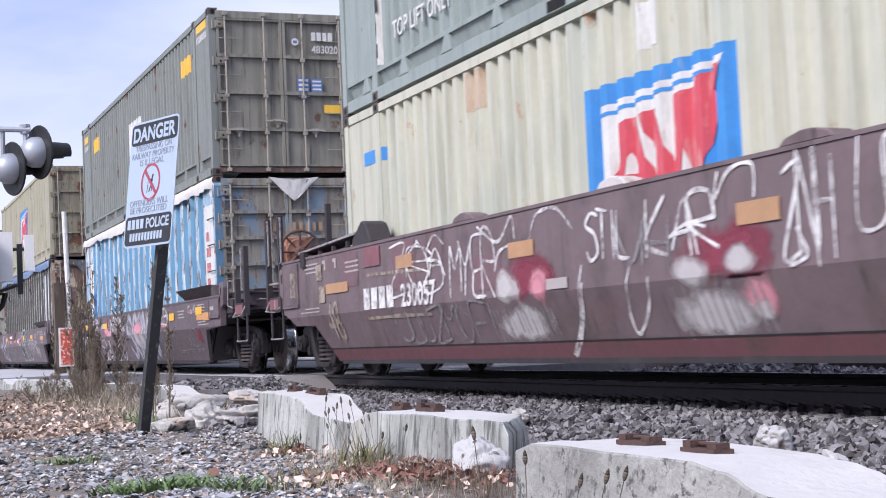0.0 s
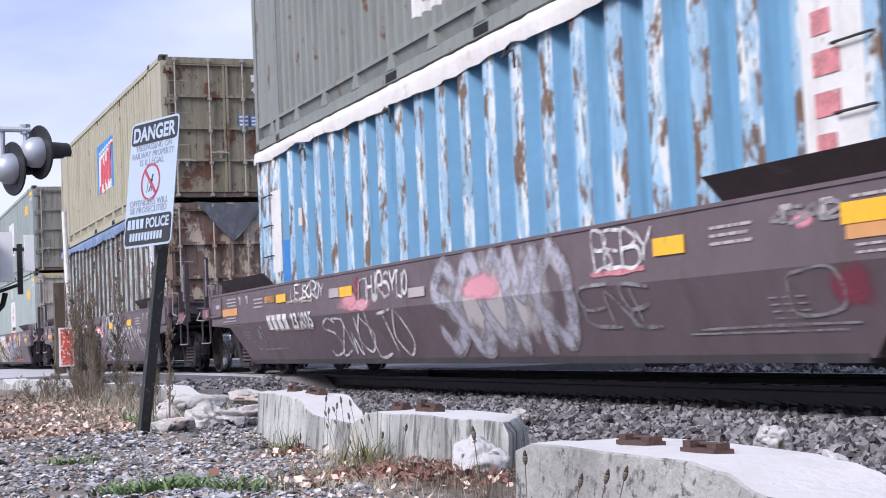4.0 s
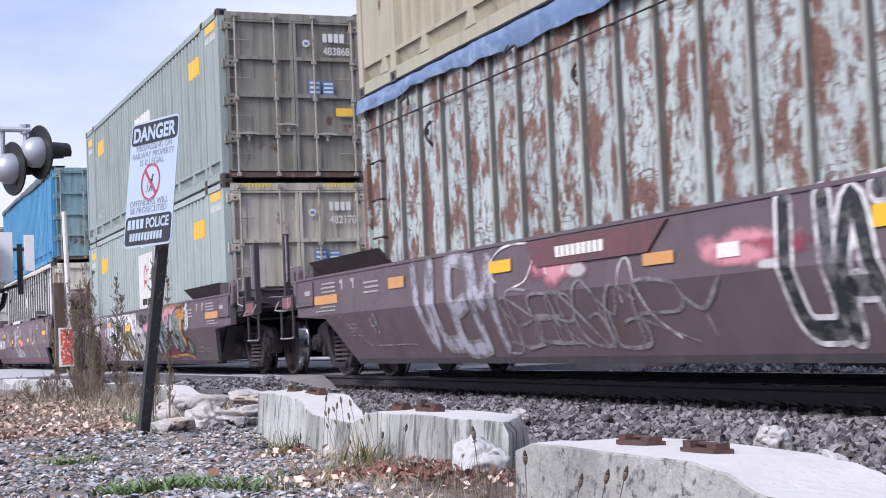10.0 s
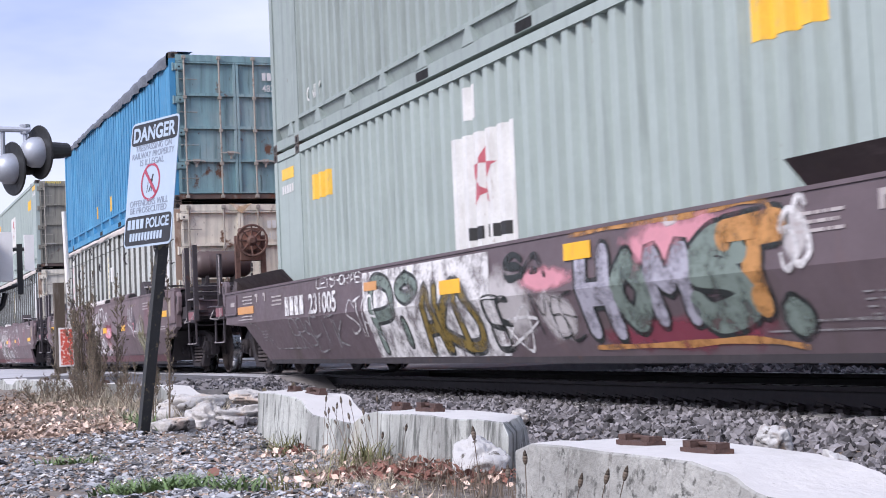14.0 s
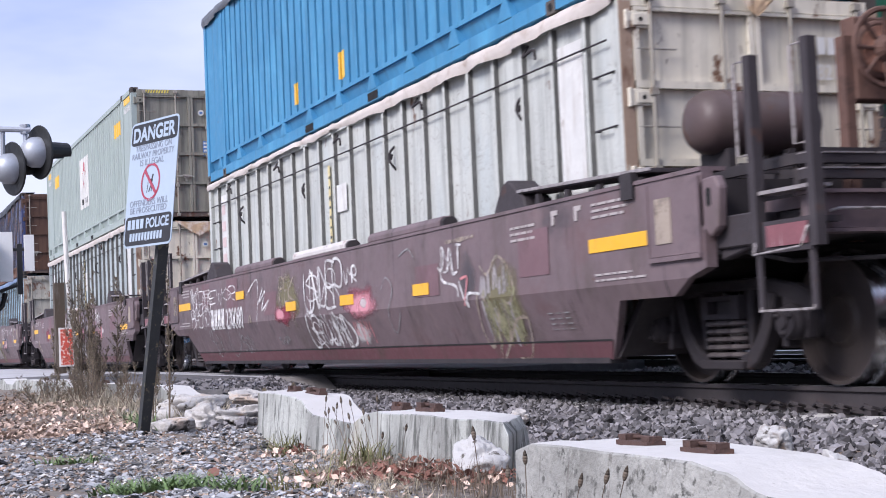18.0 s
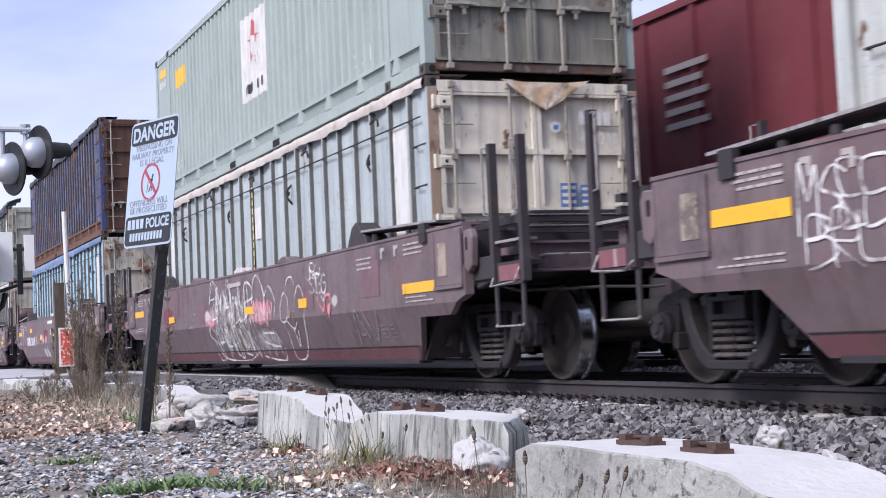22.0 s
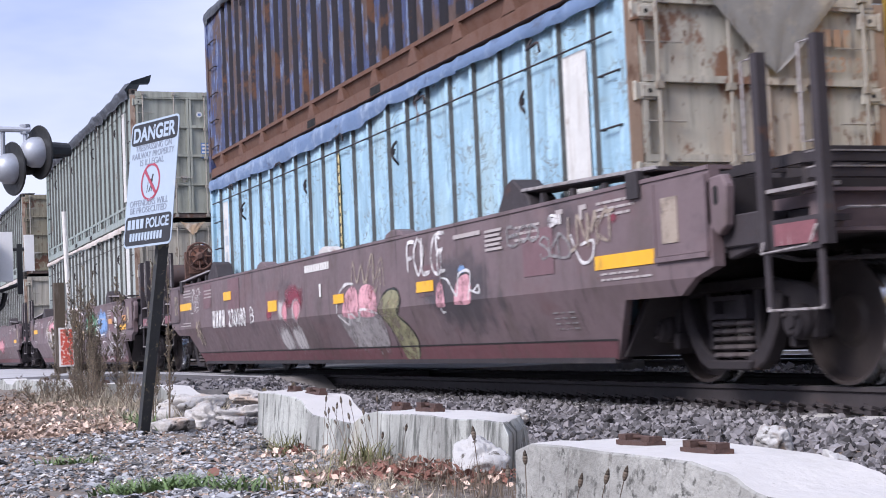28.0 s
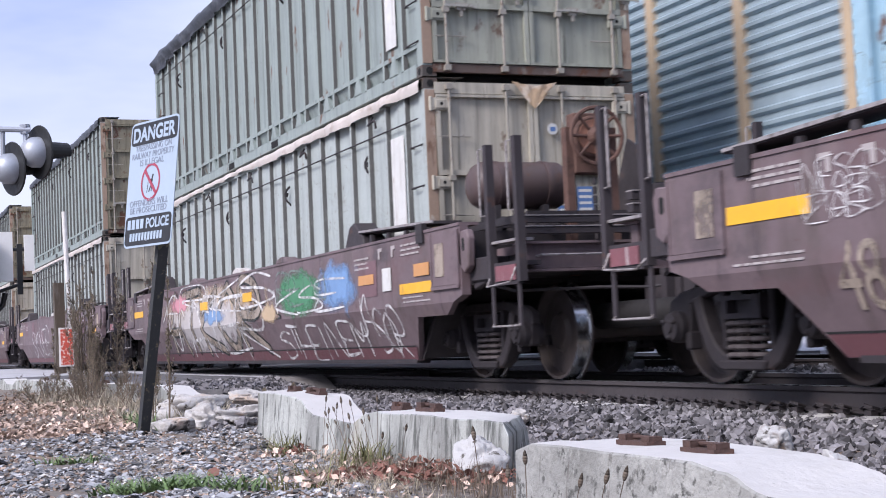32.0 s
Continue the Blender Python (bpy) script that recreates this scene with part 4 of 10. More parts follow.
M_tarp = {"ash": mat("ash_tarp", (0.27, 0.265, 0.255), 0.55, spots=(((0.40, 0.36, 0.30), 3.0, 0.52, 0.2, (1, 1, 1)), ((0.12, 0.16, 0.22), 4.0, 0.58, 0.1, (1.5, 1, 0.4)), ((0.12, 0.09, 0.07), 7.0, 0.6, 0.1, (1, 1, 0.4))), bump=0.5, bscale=9.0),
          "blue": mat("blue_tarp", (0.12, 0.19, 0.33), 0.45, spots=(((0.30, 0.38, 0.50), 4.0, 0.52, 0.2, (1, 1, 1)), ((0.05, 0.07, 0.12), 6.0, 0.56, 0.15, (0.5, 1, 1))), bump=0.5, bscale=9.0),
          "white": mat("white_tarp", (0.66, 0.64, 0.62), 0.55, spots=(((0.4, 0.3, 0.24), 4.0, 0.6, 0.2, (1, 1, 1)),), bump=0.5, bscale=9.0),
          "dark": mat("dark_tarp", (0.035, 0.04, 0.05), 0.5, spots=(((0.11, 0.115, 0.125), 5.0, 0.52, 0.2, (1, 1, 1)),), bump=0.6, bscale=9.0),
          "slate": mat("slate_tarp", (0.10, 0.11, 0.13), 0.55, spots=(((0.16, 0.17, 0.19), 5.0, 0.52, 0.2, (1, 1, 1)),), bump=0.5, bscale=9.0),
          "sand": mat("stained_tarp", (0.56, 0.40, 0.26), 0.6, spots=(((0.75, 0.68, 0.6), 4.0, 0.5, 0.15, (1, 1, 1)),), bump=0.4, bscale=9.0),
          "pink": mat("dusty_white_rail", (0.55, 0.50, 0.47), 0.65, spots=(((0.32, 0.25, 0.21), 5.0, 0.55, 0.2, (1, 1, 1)),), bump=0.4, bscale=9.0)}
# Shade beside the ribs, put into the colour of their side faces.
M_ribshade = mat("grime_beside_ribs", (0.125, 0.125, 0.122), 0.8, spots=(((0.25, 0.25, 0.24), 5.0, 0.55, 0.15, (1, 1, 0.4)), ((0.12, 0.07, 0.05), 4.0, 0.6, 0.1, (1, 1, 0.4))), bump=0.1)
M_lblue = mat("logo_blue", (0.05, 0.25, 0.60), 0.55, spots=(((0.28, 0.36, 0.5), 6.0, 0.6, 0.2, (2, 1, 0.3)),), bump=0.02)
M_edgeblue = mat("worn_blue_post", (0.10, 0.21, 0.33), 0.6, spots=(((0.26, 0.23, 0.20), 4.0, 0.56, 0.1, (1, 1, 0.4)),), bump=0.1)
M_lred = mat("logo_red", (0.58, 0.08, 0.11), 0.55, spots=(((0.6, 0.38, 0.36), 6.0, 0.52, 0.2, (2, 1, 0.3)),), bump=0.02)
M_lwhite = mat("logo_white", (0.66, 0.66, 0.65), 0.55, spots=(((0.45, 0.42, 0.39), 4.0, 0.54, 0.2, (2, 1, 0.3)), ((0.28, 0.22, 0.18), 9.0, 0.64, 0.1, (1.5, 1, 0.5))), bump=0.02)
M_ghost = mat("ghosted_lettering", (0.46, 0.50, 0.55), 0.6, bump=0.02)
M_faintrose = mat("faint_rose_lettering", (0.64, 0.50, 0.50), 0.55, var=0.15, bump=0.02)
M_lpink = mat("logo_rose", (0.48, 0.12, 0.15), 0.55, var=0.15, bump=0.02)
M_lblack = mat("logo_black", (0.03, 0.03, 0.03), 0.55, bump=0.02)
M_placard = mat("blue_placard", (0.11, 0.20, 0.42), 0.5, bump=0.02)
M_dyellow = mat("faded_yellow_decal", (0.80, 0.48, 0.06), 0.5, spots=(((0.5, 0.35, 0.15), 9.0, 0.6, 0.15, (1, 1, 1)),), bump=0.02)
M_stripyellow = mat("faded_measuring_strip", (0.68, 0.58, 0.30), 0.55, spots=(((0.2, 0.18, 0.14), 16.0, 0.56, 0.06, (0.2, 1, 1.2)),), bump=0.02)
M_rustmark = mat("rust_bled_marks", (0.42, 0.27, 0.18), 0.7, spots=(((0.36, 0.32, 0.26), 6.0, 0.5, 0.1, (1, 1, 1)),), bump=0.02)
M_doorpost = mat("rusty_door_post", (0.34, 0.245, 0.185), 0.75, spots=((RUST, 4.0, 0.54, 0.15, (1, 1, 0.4)), ((0.50, 0.46, 0.40), 5.0, 0.58, 0.1, (1, 1, 0.5))), bump=0.2)
M_ruststain = mat("pale_rust_stain", (0.50, 0.40, 0.30), 0.7, spots=(((0.40, 0.22, 0.12), 6.0, 0.55, 0.15, (1, 1, 0.4)), ((0.52, 0.51, 0.43), 4.0, 0.52, 0.15, (1, 1, 0.4))), bump=0.02)
M_warn = mat("warning_yellow", (0.75, 0.60, 0.10), 0.5, bump=0.02)

CAST = B()
box(CAST, -0.09, 0.09, -0.005, 0.16, 0, 0.12)
CAST_ME = bpy.data.meshes.new("corner_casting")
bevel(CAST, 0.01)
n_faces = len(CAST.faces)
lathe(CAST, [(-0.0085, 0.040), (-0.004, 0.040)], 10, "y", (0, 0, 0.06))
lathe(CAST, [(0.0905, 0.042), (0.0935, 0.042)], 10, "x", (0, 0.08, 0.06))
CAST.faces.ensure_lookup_table()
for fc in CAST.faces[n_faces:]:
    fc.material_index = 1
CAST.to_mesh(CAST_ME)
CAST.free()
CAST_ME.materials.append(M_cast)
CAST_ME.materials.append(M_dark)


def corr_x(x0, x1, pitch, flat=0.38, slope=0.12, inner=None):
    """Break points along a corrugated sheet: (x, depth 0..1)."""
    n = max(1, round((x1 - x0) / pitch))
    p = (x1 - x0) / n
    out = []
    for i in range(n):
        a = x0 + i * p
        out += [(a, 0.0), (a + p * flat, 0.0), (a + p * (flat + slope), 1.0), (a + p * (flat + slope + (inner or flat)), 1.0)]
    out.append((x1, 0.0))
    return out


class Sheet:
    """The outer face of a container's near side: where it lies at any x."""

    def __init__(self, pts, y0, depth):
        self.x, self.y = [p[0] for p in pts], [y0 + depth * p[1] for p in pts]

    def at(self, x):
        return float(np.interp(x, self.x, self.y))

    def decal(self, bm, poly, lift=0.004):
        """Paint a shape given by its corners (x, z), pressed into the corrugation."""
        lo, hi = min(p[0] for p in poly), max(p[0] for p in poly)
        xs = sorted({lo + 1e-5, hi - 1e-5, *[x for x in self.x if lo < x < hi], *[p[0] + 1e-5 for p in poly if lo < p[0] < hi]})
        prev = None
        for x in xs:
            hits = [a[1] + (b[1] - a[1]) * (x - a[0]) / (b[0] - a[0]) for a, b in zip(poly, poly[1:] + poly[:1]) if (a[0] - x) * (b[0] - x) < 0]
            if len(hits) < 2:
                continue
            y = self.at(x) - lift
            col = [bm.verts.new((x, y, min(hits))), bm.verts.new((x, y, max(hits)))]
            if prev:
                bm.faces.new((prev[0], col[0], col[1], prev[1]))
            prev = col
        return bm

    def rect(self, bm, x0, x1, z0, z1, lift=0.004):
        return self.decal(bm, [(x0, z0), (x1, z0), (x1, z1), (x0, z1)], lift)


def flap(parent, mname, w, drop, yc, z):
    """A tarpaulin corner that hangs in a triangle over the doors."""
    bm = B()
    rnd = random.Random(int(w * 100))
    n = 10
    rows = []
    for j in range(7):
        f = j / 6
        row = []
        for i in range(n + 1):
            u = (i / n - 0.5) * (1 - f) ** 0.9
            row.append(bm.verts.new((0.075 + 0.02 * math.sin(i * 2.1 + j) * (1 - f) + 0.012 * rnd.random(), yc + u * w, z - drop * f - 0.05 * (1 - abs(2 * i / n - 1)) * (1 - f))))
        rows.append(row)
    for a, b in zip(rows, rows[1:]):
        for i in range(n):
            bm.faces.new((a[i], a[i + 1], b[i + 1], b[i]))
    smooth(bm, 1.2)
    ob = part("tarp_flap", bm, M_tarp[mname], parent, "hanging tarpaulin flap")
    ob.data.update()
    return ob


def container(label, side, doors, H=2.89, kind="corr", upper=False, rows=4, tarp=None, flap_spec=None, inset=1.2, posts=True, pitch=0.29, rail=None, door_rib=0.03, grooves=None, bulge=0.0, fold=0.066):
    """A 48-foot container: x from its leading end back to -14.63, y from its near face, z from its base."""
    c = thing("container", label, "container", group="stacked containers of the near train")
    L = CL
    # corner castings
    for x in (-0.09, -L + 0.09):
        for y, fl in ((0.0, 1), (CW, -1)):
            for z in (0.0, H - 0.12):
                o = new("corner_casting", CAST_ME)
                o.parent = c
                o.matrix_basis = pose(x, y, z, 0, 0, 0 if fl > 0 else 180)
    for x0, x1 in ((-0.15, 0.0), (-L, -L + 0.15)):
        for y0, y1 in ((0.0, 0.12), (CW - 0.12, CW)):
            bm = B()
            box(bm, x0, x1, y0, y1, 0.12, H - 0.12)
            bevel(bm, 0.012)
            part("corner_post", bm, side, c)
    for z0, z1, nm in ((H - 0.12, H - 0.02, "top_rail"), (0.02, 0.16, "bottom_rail")):
        for y0, y1 in ((0.0, 0.1), (CW - 0.1, CW)):
            bm = B()
            box(bm, -L + 0.18, -0.18, y0, y1, z0, z1)
            part(nm, bm, rail or side, c)
    # near side
    zt, zb = H - 0.1, 0.14
    pts = []
    lo_z = 0.36 if upper else zb
    groove_m = None
    if kind == "deep":
        groove_m = grooves
        pts = [(-L + 0.15, 0.0)] + corr_x(-L + 0.95, -0.95, pitch, 0.42, 0.10) + [(-0.15, 0.0)]
        sheet = Sheet(pts, 0.015, 0.13)
    elif kind == "ribs":
        pts = [(-L + 0.15, 0.0), (-0.15, 0.0)]
        sheet = Sheet(pts, 0.055, 0.0)
    else:
        pts = [(-L + 0.15, 0.0), (-L + inset, 0.0)] + corr_x(-L + inset + 0.01, -inset - 0.01, pitch, *((0.74, 0.02, 0.22) if fold > 0.07 else ())) + [(-inset, 0.0), (-0.15, 0.0)]
        sheet = Sheet(pts, 0.018, fold)
    bm = B()
    lo = [bm.verts.new((x, y, lo_z)) for x, y in zip(sheet.x, sheet.y)]
    hi = [bm.verts.new((x, y, zt)) for x, y in zip(sheet.x, sheet.y)]
    for i in range(len(lo) - 1):
        if sheet.x[i + 1] - sheet.x[i] > 1e-6:
            bm.faces.new((lo[i], lo[i + 1], hi[i + 1], hi[i]))
    if kind == "ribs":
        # thin dented sheets between the ribs, each with an open joint beside the rib
        bm.free()
        off, step = Vector((len(label) * 1.7, H * 3, 0)), (L - 1.24) / 21
        edges = [-L + 0.15] + [-0.62 - k * step for k in range(21, -1, -1)] + [-0.15]
        for e, (xa, xb) in enumerate(zip(edges, edges[1:])):
            xa, xb = xa + (0.036 if e else 0), xb - (0.036 if e < 22 else 0)
            bm = B()
            grid = []
            for j in range(14):
                row = []
                for i in range(8):
                    x, z = xa + (xb - xa) * i / 7, lo_z + (zt - lo_z) * j / 13
                    q = Vector((x * 1.9, z * 0.9, 0)) + off
                    dent = 0.014 * abs(noise.noise(q)) + 0.012 * abs(noise.noise(q * 2.3)) + 0.005 * noise.noise(q * 5.5)
                    row.append(bm.verts.new((x, 0.055 - dent * (1 if 0 < j < 13 and 0 < i < 7 else 0), z)))
                grid.append(row)
            for a, b in zip(grid, grid[1:]):
                for i in range(7):
                    bm.faces.new((a[i], a[i + 1], b[i + 1], b[i]))
            part("side_panel", smooth(bm, 3.0), side, c)
    else:
        w_ob = part("side_wall", bm, side, c)
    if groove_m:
        # faces that reach into the grooves take their own, darker paint
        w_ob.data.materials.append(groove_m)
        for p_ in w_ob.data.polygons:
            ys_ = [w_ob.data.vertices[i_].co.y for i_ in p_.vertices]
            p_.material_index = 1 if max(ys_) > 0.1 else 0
    bm = B()
    box(bm, -L + 0.15, -0.15, CW - 0.07, CW - 0.03, zb, zt)
    box(bm, -L + 0.02, -L + 0.06, 0.1, CW - 0.1, zb, zt)
    part("far_wall", bm, side, c)
    bm = B()
    box(bm, -L + 0.1, -0.1, 0.08, CW - 0.08, H - 0.06, H - 0.03)
    part("roof", bm, side, c)
    bm = B()
    box(bm, -L + 0.1, -0.1, 0.1, CW - 0.1, 0.10, 0.14)
    part("floor", bm, M_black, c)
    bm = B()
    box(bm, -0.03, 0.03, 0.1, CW - 0.1, 0.02, 0.098)
    beam = part("floor_beam", bm, M_black, c)
    beam.matrix_basis = pose(-0.5, 0, 0)
    for k in range(1, 20):
        again(beam, pose(-0.5 - k * (L - 1) / 19, 0, 0), c)
    if upper:
        # sloped skirt with gussets above the bottom rail
        bm = B()
        v = [bm.verts.new(p) for p in ((-L + 0.18, 0.10, 0.16), (-0.18, 0.10, 0.16), (-0.18, 0.03, 0.37), (-L + 0.18, 0.03, 0.37))]
        bm.faces.new(v)
        box(bm, -L + 0.18, -0.18, 0.008, 0.05, 0.34, 0.39)
        part("skirt", bm, rail or side, c, "recessed skirt above the bottom rail")
        for k in range(11):
            x = -0.9 - k * (L - 1.8) / 10
            bm = B()
            prism(bm, [(x - 0.16, 0.15), (x + 0.16, 0.15), (x + 0.05, 0.35), (x - 0.05, 0.35)], 0.0, 0.09)
            part("gusset", bm, rail or side, c)
        for x in (-6.0, -8.6):
            bm = B()
            box(bm, x - 0.18, x + 0.18, -0.004, 0.03, 0.03, 0.13)
            part("fork_pocket", bm, M_dark, c)
    if kind == "ribs":
        n = 22
        rib = B()
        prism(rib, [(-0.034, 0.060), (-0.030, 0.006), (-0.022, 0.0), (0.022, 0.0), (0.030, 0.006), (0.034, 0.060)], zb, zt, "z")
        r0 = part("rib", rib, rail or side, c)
        # the rib's front keeps the paint, its sides take the painted shade
        r0.data.materials.append(M_ribshade)
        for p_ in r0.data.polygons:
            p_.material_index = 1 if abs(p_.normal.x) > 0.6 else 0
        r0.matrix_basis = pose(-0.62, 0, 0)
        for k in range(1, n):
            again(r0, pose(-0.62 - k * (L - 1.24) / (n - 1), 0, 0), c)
        bm = B()
        for z in (H - 0.42,):
            pipe(bm, [(-L + 0.2, -0.01, z), (-7, -0.01, z - 0.01), (-0.2, -0.01, z)], 0.009)
        part("lashing_line", bm, M_black, c)
        for x in (-0.25, -L + 0.5):
            for k in range(5):
                bm = B()
                grab(bm, (x - 0.2, 0.04, 0.4 + k * 0.45), (x + 0.16, 0.04, 0.4 + k * 0.45), (0, -0.05, 0), 0.01)
                part("rung", bm, M_black, c)
        for k in range(5):
            x = -1.6 - k * 2.85
            bm = B()
            pipe(bm, spline([(x - 0.14, 0.02, H - 0.16), (x - 0.13, -0.05, H - 0.27), (x, -0.06, H - 0.26), (x + 0.11, -0.05, H - 0.25), (x + 0.12, -0.04, H - 0.34)], 4), 0.014)
            part("tarp_hook", bm, M_black, c)
        for k in range(4):
            x = -1.95 - k * 3.5
            bm = B()
            pipe(bm, spline([(x - 0.03, 0.06, H - 0.58), (x + 0.02, -0.01, H - 0.64), (x - 0.02, -0.02, H - 0.72), (x + 0.03, -0.01, H - 0.80), (x, 0.06, H - 0.86)], 3), 0.016)
            lathe(bm, [(H - 0.74, 0.02), (H - 0.68, 0.032)], 8, "z", (x, -0.01, 0))
            part("ratchet", bm, M_black, c)
    if kind == "deep":
        bm = B()
        for x in (-0.28, -L + 0.55):
            for k in range(5):
                grab(bm, (x - 0.2, 0.02, 0.5 + k * 0.45), (x + 0.2, 0.02, 0.5 + k * 0.45), (0, -0.05, 0), 0.01)
        part("rungs", bm, M_black, c)
        for k in range(4):
            x = -1.9 - k * 3.4
            bm = B()
            pipe(bm, spline([(x - 0.14, 0.02, H - 0.2), (x - 0.13, -0.05, H - 0.31), (x + 0.11, -0.05, H - 0.28), (x + 0.12, -0.04, H - 0.45)], 4), 0.014)
            part("tarp_hook", bm, M_black, c)
    if posts and kind == "corr":
        for x in (-inset, -L + inset):
            bm = B()
            box(bm, x - 0.09, x + 0.09, 0.004, 0.09, 0.16, H - 0.12)
            bevel(bm, 0.012)
            part("lift_post", bm, side, c)
            for z in (0.0, H - 0.12):
                o = new("corner_casting", CAST_ME)
                o.parent = c
                o.matrix_basis = pose(x, 0.0, z)
    # tarpaulin over an open top
    if tarp:
        bm = B()
        rnd = random.Random(int(H * 1000) + len(label))
        n = 70
        rows3 = []
        hang = 0.0
        for i in range(n + 1):
            x = -L + 0.03 + (L - 0.06) * i / n
            hang += rnd.uniform(-0.03, 0.03)
            hang = max(-0.05, min(0.06, hang))
            w = rnd.uniform(-0.022, 0.022)
            rows3.append([bm.verts.new(p) for p in ((x, 0.5, H + 0.03 + w + bulge * (1 + noise.noise(Vector((x * 1.3, 0, 0)))) * 2), (x, 0.06, H + 0.025 + w + bulge * (1 + noise.noise(Vector((x * 1.7, 3, 0))))), (x, -0.03 + w - bulge * 0.5 * (1 + noise.noise(Vector((x * 2.3, 5, 0)))), H - 0.02), (x, -0.045 + w, H - (0.07 if tarp == "pink" else 0.11) + w), (x, -0.03 + 2 * w, H - (0.12 if tarp == "pink" else 0.20) - hang * (0.6 if tarp == "pink" else 1)))])
        for a, b in zip(rows3, rows3[1:]):
            for j in range(4):
                bm.faces.new((a[j], b[j], b[j + 1], a[j + 1]))
        smooth(bm, 0.45)
        part("tarpaulin", bm, M_tarp[tarp], c, "creased tarpaulin folded over the top edge")
    # door end
    bm = B()
    box(bm, -0.06, 0.012, 0.12, CW - 0.12, H - 0.17, H - 0.045)
    part("door_header", bm, doors, c)
    bm = B()
    box(bm, -0.06, 0.012, 0.12, CW - 0.12, 0.045, 0.14)
    part("door_sill", bevel(bm, 0.006), M_rustsill, c, "rusty dark door sill")
    if kind == "ribs":
        for ya_, yb_ in ((0.004, 0.115), (CW - 0.115, CW - 0.004)):
            bm = B()
            box(bm, 0.001, 0.014, ya_, yb_, 0.14, H - 0.13)
            part("door_post", bevel(bm, 0.004), M_doorpost, c, "rust-brown door post")
    zl, zh = 0.15, H - 0.18
    for leaf in (0, 1):
        y0, y1 = (0.125, CW / 2 - 0.006) if leaf == 0 else (CW / 2 + 0.006, CW - 0.125)
        bm = B()
        box(bm, -0.05, -0.03, y0, y1, zl, zh)
        d = part("door", bm, doors, c, "panelled steel door leaf")
        for k in range(rows + 1):
            z = zl + (zh - zl) * k / rows
            bm = B()
            box(bm, -0.021, door_rib, y0, y1, max(zl, z - 0.03), min(zh, z + 0.03))
            part("door_rib", bevel(bm, 0.008), doors, d)
        for a, b in ((y0, y0 + 0.05), (y1 - 0.05, y1)):
            bm = B()
            box(bm, -0.021, door_rib - 0.006, a, b, zl, zh)
            part("door_stile", bevel(bm, 0.008), doors, d)
        for k in range(2):
            y = y0 + (y1 - y0) * ((0.13, 0.72), (0.30, 0.89))[leaf][k]
            bm = B()
            rod(bm, (0.045, y, 0.06), (0.045, y, H - 0.06), 0.018, 8)
            for z in [0.09] + [zl + (zh - zl) * q / rows - 0.06 for q in range(1, rows)] + [H - 0.1]:
                box(bm, 0.012, 0.072, y - 0.036, y + 0.036, z - 0.03, z + 0.03)
            part("locking_bar", bm, M_barsteel, d, "galvanised locking bar")
            bm = B()
            zhd = 0.78 + 0.16 * k
            box(bm, 0.055, 0.078, y - 0.02, y + 0.31, zhd - 0.014, zhd + 0.014)
            prism(bm, [(y + 0.30, zhd - 0.014), (y + 0.36, zhd - 0.03), (y + 0.36, zhd - 0.004), (y + 0.30, zhd + 0.014)], 0.056, 0.076, "x")
            part("handle", bm, M_barlight, d, "worn steel door handle")
            bm = B()
            prism(bm, [(y + 0.14, zhd - 0.05), (y + 0.24, zhd - 0.05), (y + 0.26, zhd + 0.035), (y + 0.12, zhd + 0.035)], 0.0305, 0.054, "x")
            box(bm, 0.034, 0.05, y + 0.17, y + 0.21, zhd - 0.12, zhd - 0.051)
            part("hasp", bm, M_barsteel, d)
        for k in range(1, rows + 1):
            z = zl + (zh - zl) * k / rows - 0.11
            yy = y0 - 0.06 if leaf == 0 else y1 + 0.06
            q = 1 if leaf == 0 else -1
            bm = B()
            box(bm, -0.01, 0.032, *sorted((yy, yy + q * 0.22)), z - 0.07, z + 0.07)
            box(bm, 0.032, 0.046, *sorted((yy + q * 0.05, yy + q * 0.2)), z - 0.05, z + 0.05)
            lathe(bm, [(z - 0.08, 0.022), (z + 0.08, 0.022)], 8, "z", (0.02, yy, 0))
            h = part("hinge", bevel(bm, 0.006), doors, d, "square hinge lug")
            bm = B()
            lathe(bm, [(0.0465, 0.0001), (0.0475, 0.02)], 8, "x", (0, yy + q * 0.12, z))
            part("hole", bm, M_dark, d)
        for k in range(rows):
            z = zl + (zh - zl) * (k + 0.46) / rows
            bm = B()
            ya_ = y0 + 0.02 if leaf == 0 else y1 - 0.40
            rod(bm, (0.018, ya_, z), (0.018, ya_ + 0.38, z), 0.008, 6)
            part("tie_rod", bm, M_barsteel, d)
    if flap_spec:
        flap(c, *flap_spec[:3], CW / 2 + flap_spec[3], H - 0.03)
    return c, sheet


SERIAL = ["482221", "483020", "482286", "482170", "483868", "482171", "483083", "480235", "482044", "482318", "483112", "482260", "482907"]


